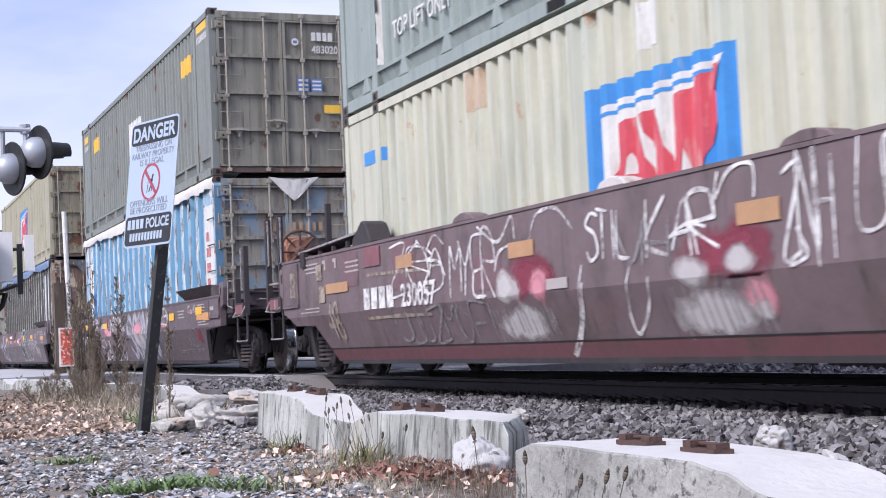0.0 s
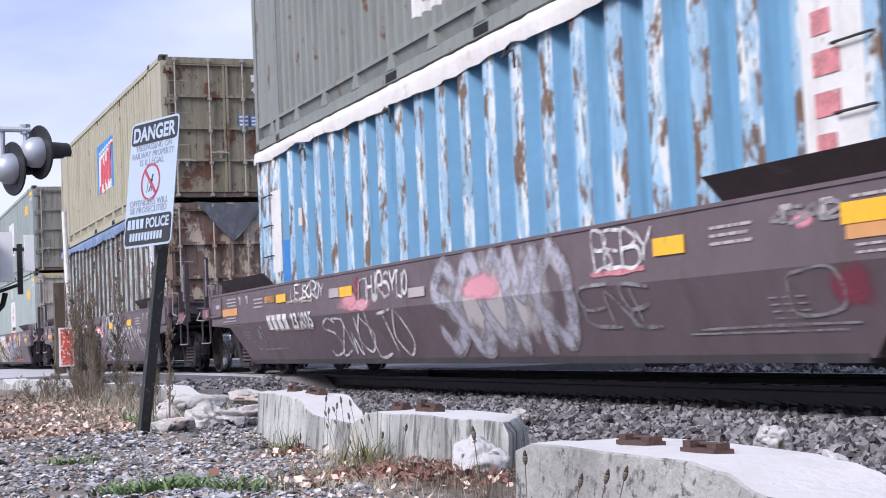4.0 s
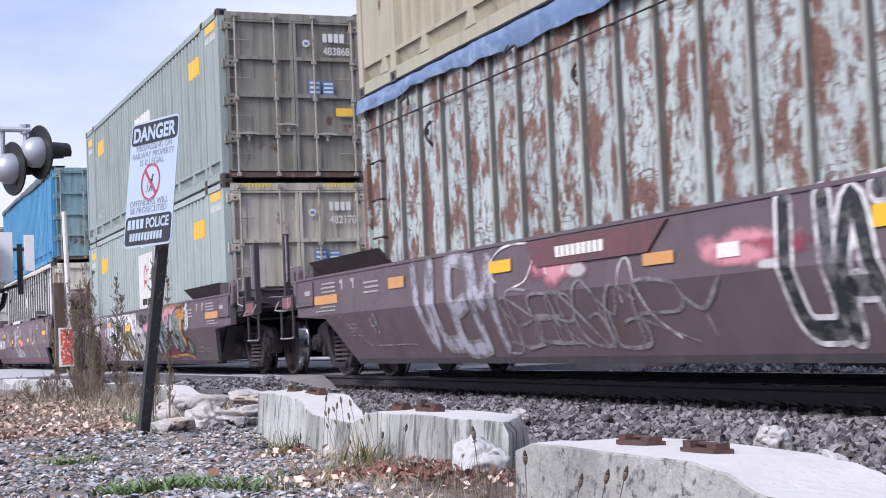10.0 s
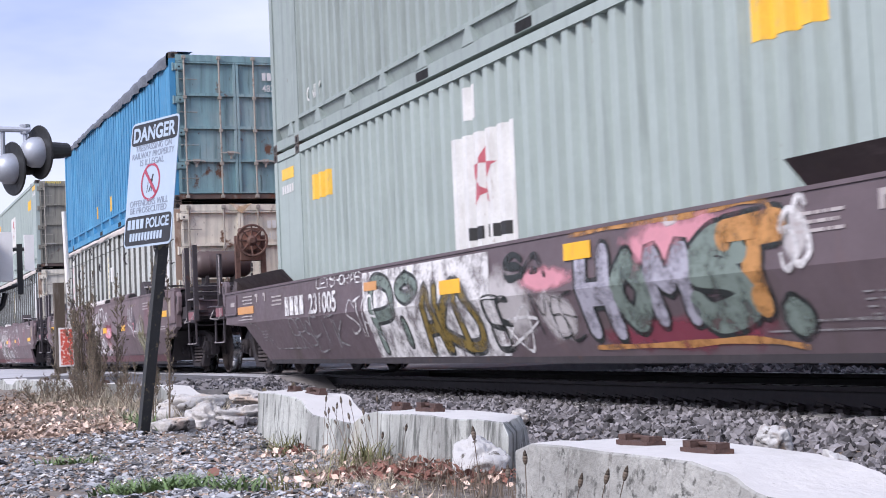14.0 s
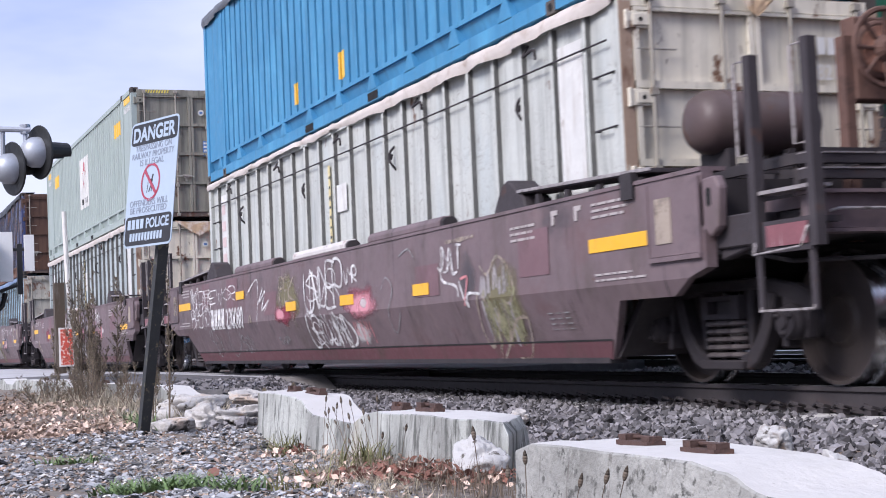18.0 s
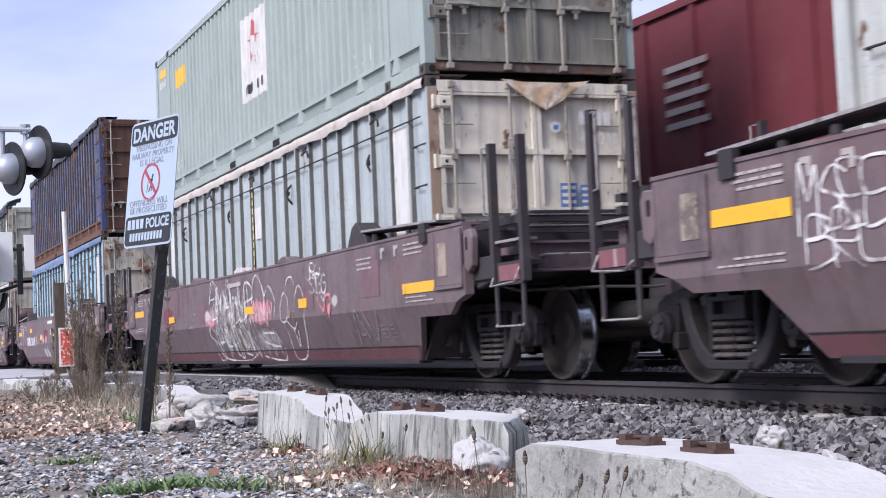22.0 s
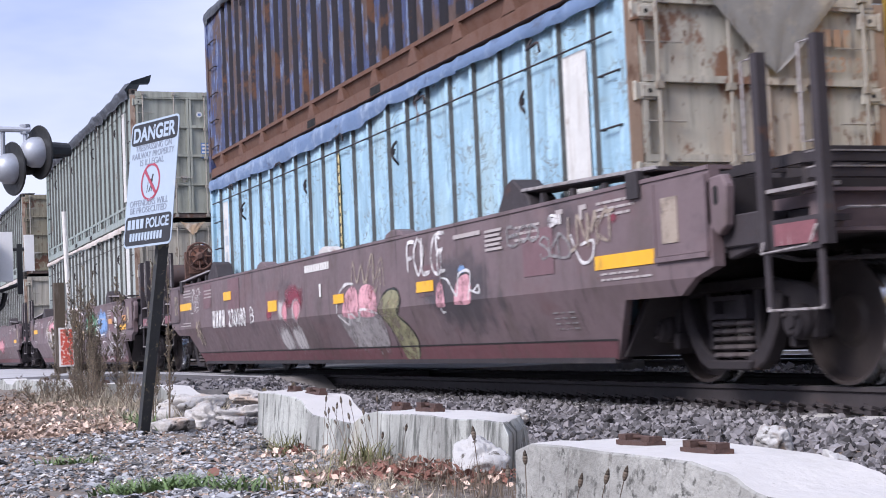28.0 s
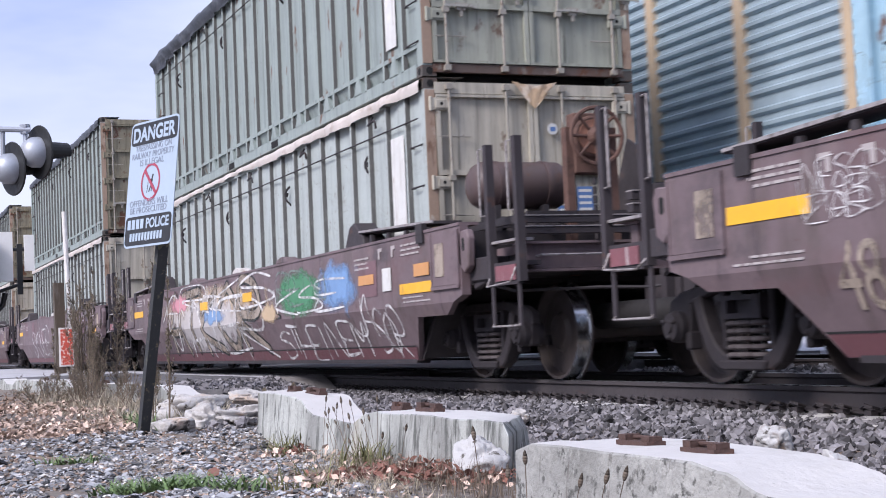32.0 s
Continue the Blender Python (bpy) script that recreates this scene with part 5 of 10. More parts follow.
def end_marks(c, H, ring=True, placard=True, tape=False, tone=None):
    """Owner's marks on the right-hand door leaf: number bars, a round badge, a blue placard."""
    tone = tone or M_lwhite
    bm = B()

    def on_end(bm_, a, b, z0, z1):
        box(bm_, 0.0185, 0.0205, a, b, z0, z1)
    bars(bm, 1.83, H - 0.52, (0.075, 0.08, 0.075, 0.08), 0.15, 0.025, on_end)
    stuff(part("owner_mark", bm, tone, c, "white owner's marks"))
    SERIAL.append(SERIAL.pop(0))
    lettering("lettering", SERIAL[0], 0.19, tone, c, Matrix.Translation((0.02, 1.83, H - 0.74)) @ ON_END, 0.002, 0.85, "white serial number")
    if ring:
        bm = B()
        lathe(bm, [(0.0185, 0.0001), (0.0195, 0.062), (0.017, 0.066)], 20, "x", (0, 1.53, H - 0.55))
        badge = part("round_badge", bm, tone, c, "small round badge, white with a blue mark")
        bm = B()
        box(bm, 0.0198, 0.021, 1.50, 1.565, H - 0.575, H - 0.525)
        part("mark", bm, M_placard, badge)
    if placard:
        bm = B()
        on_end(bm, 1.55, 1.76, H - 1.52, H - 1.18)
        on_end(bm, 1.80, 2.0, H - 1.50, H - 1.2)
        p = part("placard", bm, M_placard, c, "blue data placard")
        bm = B()
        for k in range(4):
            box(bm, 0.0206, 0.022, 1.57, 1.74, H - 1.49 + k * 0.08, H - 1.45 + k * 0.08)
            box(bm, 0.0206, 0.022, 1.82, 1.98, H - 1.47 + k * 0.07, H - 1.44 + k * 0.07)
        stuff(part("print", bm, M_lwhite, p))
        bm = B()
        on_end(bm, 2.02, 2.34, H - 1.8, H - 1.66)
        part("warning_decal", bm, M_dyellow, c, "amber warning decal")
    if tape:
        bm = B()
        for k in range(9):
            for y in (0.30 + k * 0.06, CW - 0.84 + k * 0.06):
                prism(bm, [(y, H - 0.12), (y + 0.03, H - 0.12), (y + 0.055, H - 0.05), (y + 0.025, H - 0.05)], 0.0125, 0.0155, "x")
        stuff(part("hazard_tape", bm, M_warn, c, "black and yellow hazard tape"))


def star_logo(c, sh, x0, x1, z0, z1, word=True):
    """A white panel with a rose five-pointed mark and a row of black bars below it."""
    bm = B()
    sh.rect(bm, x0, x1, z0, z1)
    p = part("logo_panel", bm, M_lwhite, c, "white advertising panel")
    w, h, cx = x1 - x0, z1 - z0, (x0 + x1) / 2
    R, zc = 0.30 * h, z0 + 0.62 * h
    for k in range(5):
        a = 1.5708 + k * 1.25664
        q = [(0.45, -0.62), (1.0, 0.0), (0.45, 0.62), (0.36, 0.0)]
        bm = B()
        sh.decal(bm, [(cx + 0.8 * R * r * math.cos(a + t), zc + R * r * math.sin(a + t)) for r, t in q], 0.007)
        part("logo_mark", bm, M_lpink, p)
    for k in range(6):
        bm = B()
        a = x0 + w * (0.14 + 0.125 * k)
        sh.rect(bm, a, a + w * (0.04 if k in (0, 4) else 0.085), z0 + h * 0.08, z0 + h * 0.19, 0.007)
        part("logo_bar", bm, M_lblack, p)


def banner_logo(c, sh, x0, x1, z0, z1):
    """A blue-bordered white field with slanting red strokes."""
    w, h = x1 - x0, z1 - z0
    bm = B()
    sh.rect(bm, x0, x1, z0, z1)
    p = part("logo_panel", bm, M_lblue, c, "blue bordered advertising panel")
    bm = B()
    sh.decal(bm, [(x0 + w * u, z0 + h * v) for u, v in ((0.10, 0.0), (0.13, 0.84), (0.95, 0.93), (0.82, 0.60), (0.80, 0.0))], 0.007)
    part("logo_field", bm, M_lwhite, p)
    bm = B()
    sh.decal(bm, [(x0 + w * u, z0 + h * v) for u, v in ((0.10, 0.755), (0.10, 0.785), (0.90, 0.875), (0.90, 0.845))], 0.010)
    part("logo_line", bm, M_lblue, p)
    for lv, poly in enumerate(([(0.13, 0.0), (0.24, 0.0), (0.37, 0.72), (0.27, 0.68)], [(0.28, 0.66), (0.38, 0.72), (0.51, 0.03), (0.42, 0.0)], [(0.22, 0.16), (0.43, 0.18), (0.41, 0.31), (0.25, 0.29)], [(0.41, 0.70), (0.51, 0.74), (0.63, 0.12), (0.56, 0.05)], [(0.56, 0.05), (0.65, 0.06), (0.74, 0.79), (0.65, 0.76)], [(0.66, 0.74), (0.74, 0.79), (0.79, 0.22), (0.72, 0.12)], [(0.72, 0.12), (0.80, 0.18), (0.93, 0.88), (0.79, 0.83)])):
        bm = B()
        sh.decal(bm, [(x0 + w * u, z0 + h * v) for u, v in poly], 0.011 + 0.0012 * lv)
        part("logo_mark", bm, M_lred, p)


def side_decal(c, sh, name, m, x0, x1, z0, z1, label=""):
    bm = B()
    sh.rect(bm, x0, x1, z0, z1, 0.030 if len(sh.x) == 2 else 0.004)
    return part(name, bm, m, c, label)


def measuring_strip(c, sh, x, z0, z1):
    """A yellow strip with black ticks, stuck upright beside a rib."""
    strip = side_decal(c, sh, "yellow_strip", M_stripyellow, x - 0.045, x + 0.045, z0, z1, "yellow measuring strip with black ticks")
    for k in range(int((z1 - z0) / 0.13)):
        bm = B()
        z = z0 + 0.08 + 0.13 * k
        box(bm, x - 0.02, x + 0.03, sh.at(x) - 0.0325, sh.at(x) - 0.0302, z, z + 0.035)
        part("tick", bm, M_lblack, strip)


def yellow_decals(c, sh, H, near_tail=True):
    side_decal(c, sh, "yellow_decal", M_dyellow, -2.42, -1.5, H - 0.82, H - 0.5, "yellow caution decal")
    side_decal(c, sh, "yellow_decal", M_dyellow, -1.0, -0.25, H - 0.28, H - 0.14, "yellow height strip")
    side_decal(c, sh, "yellow_decal", M_dyellow, -12.95, -12.1, H - 0.84, H - 0.5, "yellow caution decal")
    side_decal(c, sh, "yellow_decal", M_dyellow, -14.3, -13.7, H - 0.42, H - 0.26)
    bm = B()
    for k in range(8):
        sh.rect(bm, -1.0 + k * 0.095, -0.94 + k * 0.095, H - 0.46, H - 0.34)
    for k in range(5):
        sh.rect(bm, -14.3 + k * 0.12, -14.22 + k * 0.12, H - 0.62, H - 0.5)
    stuff(part("number_marks", bm, M_lwhite, c))


def side_words(c, sh, s, x, z, size, y=None):
    lettering("lettering", s, size, M_lwhite, c, Matrix.Translation((x, (sh.at(x) if y is None else y) - 0.02, z)) @ ON_SIDE, 0.003, 0.9)


def vertical_bars(c, x0, x1, ztop, n, m, y, seed=1):
    """A column of plain bars where letters run down a panel."""
    rnd = random.Random(seed)
    for k in range(n):
        bm = B()
        z = ztop - k * 0.27
        box(bm, x0, x0 + (x1 - x0) * rnd.uniform(0.6, 1.0), y - 0.004, y, z - 0.16, z)
        part("letter_bar", bm, m, c)


def put(c, k, z):
    MOVING.append((c, LEAD[k], NEAR, z))


grey_green = paint("grey_green_paint", (0.205, 0.225, 0.212))
grey_green_light = paint("light_grey_green_paint", (0.335, 0.395, 0.38), 0.7, 0.6)
grey_green_mid = paint("mid_grey_green_paint", (0.28, 0.33, 0.318), 0.7)
door_grey = paint("grey_door_paint", (0.265, 0.255, 0.215), 0.64, 0.47, rust_rgb=(0.12, 0.07, 0.05))
door_light = paint("pale_door_paint", (0.50, 0.465, 0.395), 0.62, 0.47, rust_rgb=(0.15, 0.09, 0.06))
door_cream = paint("cream_door_paint", (0.70, 0.655, 0.56), 0.6, 0.53)
door_stained = paint("stained_door_paint", (0.50, 0.48, 0.42), 0.55, 0.5, fade=(0.52, 0.40, 0.31), rust_rgb=(0.22, 0.12, 0.08))
beige = paint("beige_paint", (0.52, 0.52, 0.43), 0.64, 0.55, fade=(0.42, 0.47, 0.42), rust_rgb=(0.40, 0.25, 0.15))
tan = paint("tan_paint", (0.38, 0.36, 0.27), 0.64)
door_moss = paint("moss_grey_door_paint", (0.36, 0.37, 0.315), 0.64, 0.5, rust_rgb=(0.16, 0.11, 0.085))
door_tan = paint("tan_door_paint", (0.25, 0.225, 0.16), 0.56, 0.48)
blue_flaky = paint("flaking_blue_paint", (0.29, 0.445, 0.58), 0.52, 0.56, fade=(0.38, 0.58, 0.74), flake=(0.60, 0.64, 0.65), rust_rgb=(0.15, 0.095, 0.065), bumpy=0.25, rscale=2.6)
blue_doors = paint("blue_grey_doors", (0.29, 0.27, 0.235), 0.57, 0.46, flake=(0.19, 0.25, 0.31), rust_rgb=(0.13, 0.08, 0.06))
rusty_white = paint("rusted_white_paint", (0.43, 0.49, 0.48), 0.495, 0.5, fade=(0.46, 0.57, 0.60), rust_rgb=(0.17, 0.095, 0.075), bumpy=0.25, rscale=2.4)
rusty_doors = paint("rusted_doors", (0.17, 0.115, 0.092), 0.55, 0.48, fade=(0.24, 0.18, 0.14), flake=(0.45, 0.38, 0.30), rust_rgb=(0.13, 0.055, 0.035))
rib_grey = paint("grey_rib_paint", (0.34, 0.36, 0.325), 0.56, 0.5, rust_rgb=(0.2, 0.11, 0.08))
white_worn = paint("worn_white_paint", (0.52, 0.54, 0.52), 0.66, 0.5, fade=(0.44, 0.49, 0.50), bumpy=0.2)
pale_grey = paint("pale_grey_paint", (0.40, 0.455, 0.475), 0.66, 0.53, fade=(0.47, 0.53, 0.53), bumpy=0.2)
grey_white = paint("grey_white_paint", (0.40, 0.445, 0.44), 0.68, 0.55, bumpy=0.2)
sky_blue = paint("sky_blue_paint", (0.31, 0.50, 0.64), 0.66, 0.53, fade=(0.38, 0.52, 0.56), flake=(0.38, 0.58, 0.72), bumpy=0.2)


def battered(m, scrape, dents=1.0, width=0.012):
    """Knocked sheet: soft dents, and thin crooked scrapes where the load pushed through."""
    n, l = m.node_tree.nodes, m.node_tree.links
    b = n["Principled BSDF"]
    co = n.new("ShaderNodeTexCoord")
    mp = n.new("ShaderNodeMapping")
    mp.inputs["Scale"].default_value = (1.0, 1.0, 1.5)
    l.new(co.outputs["Object"], mp.inputs["Vector"])
    fac = []
    for scale, detail, dist in ((3.6, 2.0, 1.6), (2.3, 3.0, 2.2), (1.1, 2.0, 0.0)):
        t = n.new("ShaderNodeTexNoise")
        t.inputs["Scale"].default_value, t.inputs["Detail"].default_value, t.inputs["Distortion"].default_value = scale, detail, dist
        l.new(mp.outputs[0], t.inputs["Vector"])
        fac.append(t.outputs["Fac"])

    def calc(op, x, y):
        q = n.new("ShaderNodeMath")
        q.operation = op
        for i, v in enumerate((x, y)):
            if isinstance(v, float):
                q.inputs[i].default_value = v
            else:
                l.new(v, q.inputs[i])
        return q.outputs[0]
    ridge = calc("ABSOLUTE", calc("SUBTRACT", fac[1], 0.5), 0.0)
    thin = n.new("ShaderNodeMapRange")
    thin.inputs[1].default_value, thin.inputs[2].default_value, thin.inputs[3].default_value, thin.inputs[4].default_value = width * 0.4, width, 0.85, 0.0
    l.new(ridge, thin.inputs[0])
    where = n.new("ShaderNodeMapRange")
    where.inputs[1].default_value, where.inputs[2].default_value = 0.46, 0.56
    l.new(fac[2], where.inputs[0])
    mask = calc("MULTIPLY", thin.outputs[0], where.outputs[0])
    mx = n.new("ShaderNodeMix")
    mx.data_type = "RGBA"
    l.new(mask, mx.inputs[0])
    l.new(b.inputs["Base Color"].links[0].from_socket, mx.inputs[6])
    mx.inputs[7].default_value = (*scrape, 1)
    l.new(mx.outputs[2], b.inputs["Base Color"])
    bn = n.new("ShaderNodeBump")
    bn.inputs["Strength"].default_value, bn.inputs["Distance"].default_value = 0.8, 0.06 * dents
    l.new(fac[0], bn.inputs["Height"])
    l.new(b.inputs["Normal"].links[0].from_node.outputs[0], b.inputs["Normal"])
    l.new(bn.outputs[0], b.inputs["Normal"].links[0].from_node.inputs["Normal"])


battered(rusty_white, (0.10, 0.055, 0.045), 0.3, 0.032)
battered(sky_blue, (0.17, 0.19, 0.19), 0.2, 0.022)
battered(pale_grey, (0.20, 0.20, 0.19), 0.14, 0.008)
battered(white_worn, (0.22, 0.20, 0.19), 0.14, 0.008)
battered(grey_white, (0.20, 0.19, 0.17), 0.18, 0.009)
strong_blue = paint("strong_blue_paint", (0.05, 0.23, 0.42), 0.7, 0.58, fade=(0.09, 0.34, 0.56))
blue_door2 = paint("worn_blue_doors", (0.200, 0.335, 0.360), 0.62, 0.5, fade=(0.32, 0.37, 0.37))
navy_rust = paint("navy_rust_paint", (0.045, 0.065, 0.17), 0.50, 0.5, fade=(0.06, 0.05, 0.06), rust_rgb=(0.085, 0.05, 0.038), flake=(0.14, 0.18, 0.30), bumpy=0.3)
brown_doors = paint("rust_brown_doors", (0.095, 0.048, 0.032), 0.6, 0.5, fade=(0.14, 0.075, 0.05))
rust_rail = mat("rusty_rail", (0.14, 0.075, 0.055), 0.8, spots=((RUST, 5.0, 0.5, 0.2, (1, 1, 1)),), bump=0.3)
dull_green = paint("dull_green_paint", (0.285, 0.335, 0.325), 0.62, 0.52)

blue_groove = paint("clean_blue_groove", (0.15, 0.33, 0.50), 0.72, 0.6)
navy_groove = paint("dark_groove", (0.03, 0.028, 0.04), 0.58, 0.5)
G = "grey-green steel container with dark locking bars and stained doors"


def stacks():
    HL = 2.9
    # car 0: beige below, grey above
    c, s = container("faded beige corrugated container with a blue bordered panel", beige, door_light, HL, "corr", tarp=None)
    banner_logo(c, s, -8.22, -5.92, 1.0, 2.13)
    side_decal(c, s, "patch", M_lwhite, -7.24, -6.94, 2.3, 2.68)
    side_decal(c, s, "blue_label", M_lblue, -13.95, -13.25, 2.2, 2.36)
    side_decal(c, s, "rust_patch", M_ruststain, -10.75, -10.3, 2.35, 2.75, "rust-stained patched panel")
    put(c, 0, 0.37)
    c, s = container("weathered blue-grey container stacked on a beige one", grey_green_mid, door_grey, HL, "corr", True)
    side_decal(c, s, "white_strip", M_lwhite, -13.55, -13.2, 0.42, 1.9)
    vertical_bars(c, -13.5, -13.26, 1.75, 5, M_lblack, s.at(-13.4) - 0.008)
    side_words(c, s, "TOP LIFT ONLY", -12.75, 0.62, 0.28)
    put(c, 0, 3.28)
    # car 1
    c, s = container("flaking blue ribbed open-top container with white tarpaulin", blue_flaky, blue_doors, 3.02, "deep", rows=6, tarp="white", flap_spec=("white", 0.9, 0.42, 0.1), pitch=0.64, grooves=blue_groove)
    side_decal(c, s, "white_panel", M_lwhite, -0.85, -0.2, 0.5, 2.55, "white panel with worn lettering")
    vertical_bars(c, -0.72, -0.42, 2.1, 5, INK["pink"], s.at(-0.5) - 0.008)
    side_decal(c, s, "data_panel", M_lwhite, -13.95, -13.45, 1.15, 2.35, "white printed data panel")
    side_decal(c, s, "blue_label", M_lblue, -13.42, -13.2, 1.0, 1.6)
    side_decal(c, s, "data_panel", M_lwhite, -12.75, -12.4, 1.75, 2.0)
    bm = B()
    box(bm, -0.02, 0.014, 0.0, 0.16, 0.15, 2.85)
    part("blue_edge", bm, M_edgeblue, c)
    bm = B()
    for k in range(8):
        box(bm, 0.0185, 0.021, 1.0 + k * 0.12, 1.06 + k * 0.12, 2.05, 2.2)
    stuff(part("number_marks", bm, M_rustmark, c))
    put(c, 1, 0.37)
    c, s = container("weathered grey-green container stacked over a blue one", grey_green, door_grey, HL, "corr", True, rows=4)
    star_logo(c, s, -7.95, -6.45, 0.60, 2.05)
    yellow_decals(c, s, HL)
    side_words(c, s, "TOP LIFT", -3.0, 0.5, 0.26)
    end_marks(c, HL)
    put(c, 1, 3.40)
    # car 2
    c, s = container("rust-eaten white ribbed container under blue tarpaulin", rusty_white, rusty_doors, 3.02, "ribs", rows=4, tarp="blue", flap_spec=("slate", 1.5, 0.8, 0.05), rail=rib_grey)
    side_decal(c, s, "pale_panel", M_ghost, -1.85, -1.35, 0.5, 2.6, "pale blue panel with worn white lettering")
    vertical_bars(c, -1.70, -1.50, 2.3, 6, M_lwhite, s.at(-1.5) - 0.034, 3)
    side_decal(c, s, "white_strip", M_lwhite, -1.05, -0.9, 0.5, 2.6)
    put(c, 2, 0.37)
    c, s = container("dull tan corrugated container with faded panel", tan, door_tan, HL, "corr", True)
    banner_logo(c, s, -8.15, -5.85, 0.95, 2.15)
    end_marks(c, HL, ring=False)
    put(c, 2, 3.41)
    # car 3
    c, s = container("pale grey-green container with a white panel", grey_green_light, door_light, 2.86, "corr", rows=3)
    star_logo(c, s, -7.95, -6.35, 0.96, 2.13)
    yellow_decals(c, s, 2.86)
    side_decal(c, s, "label", M_lwhite, -7.55, -7.25, 2.28, 2.62)
    end_marks(c, 2.86, tape=True)
    put(c, 3, 0.37)
    c, s = container("grey-green container stacked on a paler one", grey_green_mid, door_grey, HL, "corr", True)
    star_logo(c, s, -7.85, -6.3, 0.96, 2.2)
    yellow_decals(c, s, HL)
    side_words(c, s, "TOP LIFT", -2.75, 0.52, 0.26)
    side_words(c, s, "ONLY", -13.0, 0.52, 0.26)
    end_marks(c, HL)
    put(c, 3, 3.24)
    # car 4
    c, s = container("worn white ribbed open-top container with cream doors", white_worn, door_cream, 2.9, "ribs", rows=4, tarp="pink", flap_spec=("sand", 0.45, 0.2, 0.0))
    side_decal(c, s, "white_panel", M_lwhite, -1.17, -0.70, 0.5, 2.6, "white panel with worn lettering")
    side_decal(c, s, "white_panel", M_lwhite, -13.86, -13.48, 0.5, 2.62, "white panel with worn rosy lettering")
    vertical_bars(c, -13.8, -13.56, 2.45, 7, M_faintrose, s.at(-13.6) - 0.034, 5)
    side_decal(c, s, "label", M_lwhite, -7.6, -7.2, 1.75, 2.1)
    measuring_strip(c, s, -7.9, 1.1, 2.4)
    end_marks(c, 2.9, ring=False, placard=False)
    put(c, 4, 0.37)
    c, s = container("bright blue corrugated container with grey-blue doors", strong_blue, blue_door2, HL, "corr", True, rows=4, tarp="slate", pitch=0.33, fold=0.085)
    side_decal(c, s, "yellow_decal", M_dyellow, -9.3, -9.1, 0.5, 0.8)
    side_decal(c, s, "yellow_decal", M_dyellow, -7.3, -7.05, 0.5, 0.85)
    end_marks(c, HL, ring=False, placard=False)
    bm = B()
    prism(bm, [(2.05, 1.25), (2.35, 1.25), (2.2, 1.5)], 0.0185, 0.021, "x")
    part("warning_triangle", bm, M_dyellow, c, "amber warning triangle")
    put(c, 4, 3.29)
    # car 5
    c, s = container("pale grey ribbed open-top container with cream doors", pale_grey, door_cream, 2.93, "ribs", rows=4, tarp="pink", flap_spec=("sand", 1.1, 0.34, 0.1))
    side_decal(c, s, "white_panel", M_lwhite, -1.17, -0.72, 0.5, 2.5, "white painted panel")
    side_decal(c, s, "white_panel", M_lwhite, -13.78, -13.42, 0.5, 2.5, "white painted panel")
    measuring_strip(c, s, -7.585, 1.1, 2.55)
    side_decal(c, s, "label", M_lwhite, -7.44, -7.08, 1.72, 2.2)
    end_marks(c, 2.93)
    put(c, 5, 0.37)
    c, s = container("grey-green container over a pale grey one", grey_green_light, door_grey, HL, "corr", True)
    star_logo(c, s, -7.99, -6.4, 0.95, 2.28)
    yellow_decals(c, s, HL)
    side_words(c, s, "TOP LIFT", -2.8, 0.52, 0.26)
    side_words(c, s, "ONLY", -13.0, 0.52, 0.26)
    end_marks(c, HL, tape=True)
    put(c, 5, 3.32)
    # car 6
    c, s = container("sky blue ribbed open-top container under blue tarpaulin", sky_blue, door_stained, 2.95, "ribs", rows=4, tarp="blue", flap_spec=("ash", 1.5, 0.75, 0.1))
    side_decal(c, s, "white_panel", M_lwhite, -1.17, -0.72, 0.5, 2.5, "white painted panel")
    side_decal(c, s, "white_panel", M_lwhite, -13.82, -13.44, 0.4, 2.5, "white painted panel")
    vertical_bars(c, -13.72, -13.54, 2.2, 6, M_ghost, s.at(-13.4) - 0.034, 8)
    measuring_strip(c, s, -7.585, 1.1, 2.5)
    end_marks(c, 2.95, ring=False, placard=False, tone=M_rustmark)
    put(c, 6, 0.37)
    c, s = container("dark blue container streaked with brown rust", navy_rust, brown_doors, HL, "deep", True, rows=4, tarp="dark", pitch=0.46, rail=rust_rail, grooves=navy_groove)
    put(c, 6, 3.34)
    # car 7
    c, s = container("grey-white ribbed open-top container with stained doors", grey_white, door_light, 2.92, "ribs", rows=3, tarp="pink", flap_spec=("sand", 0.55, 0.3, 0.0))
    side_decal(c, s, "white_panel", M_lwhite, -1.17, -0.74, 0.5, 2.4, "white painted panel")
    end_marks(c, 2.92)
    put(c, 7, 0.37)
    c, s = container("dull green ribbed container with bulging dark tarpaulin", dull_green, door_moss, HL, "ribs", True, rows=4, tarp="dark", bulge=0.16)
    side_decal(c, s, "white_panel", M_lwhite, -1.2, -0.85, 0.5, 2.5, "white painted panel")
    end_marks(c, HL)
    put(c, 7, 3.31)
    # cars 8 and 9
    for k in (8, 9):
        c, s = container("grey-white ribbed open-top container with stained doors", grey_white, door_light, 2.92, "ribs", rows=3, tarp="pink")
        put(c, k, 0.37)
        c, s = container("dull green ribbed container with dark tarpaulin", dull_green, door_tan, HL, "ribs", True, rows=4, tarp="dark")
        end_marks(c, HL)
        put(c, k, 3.31)


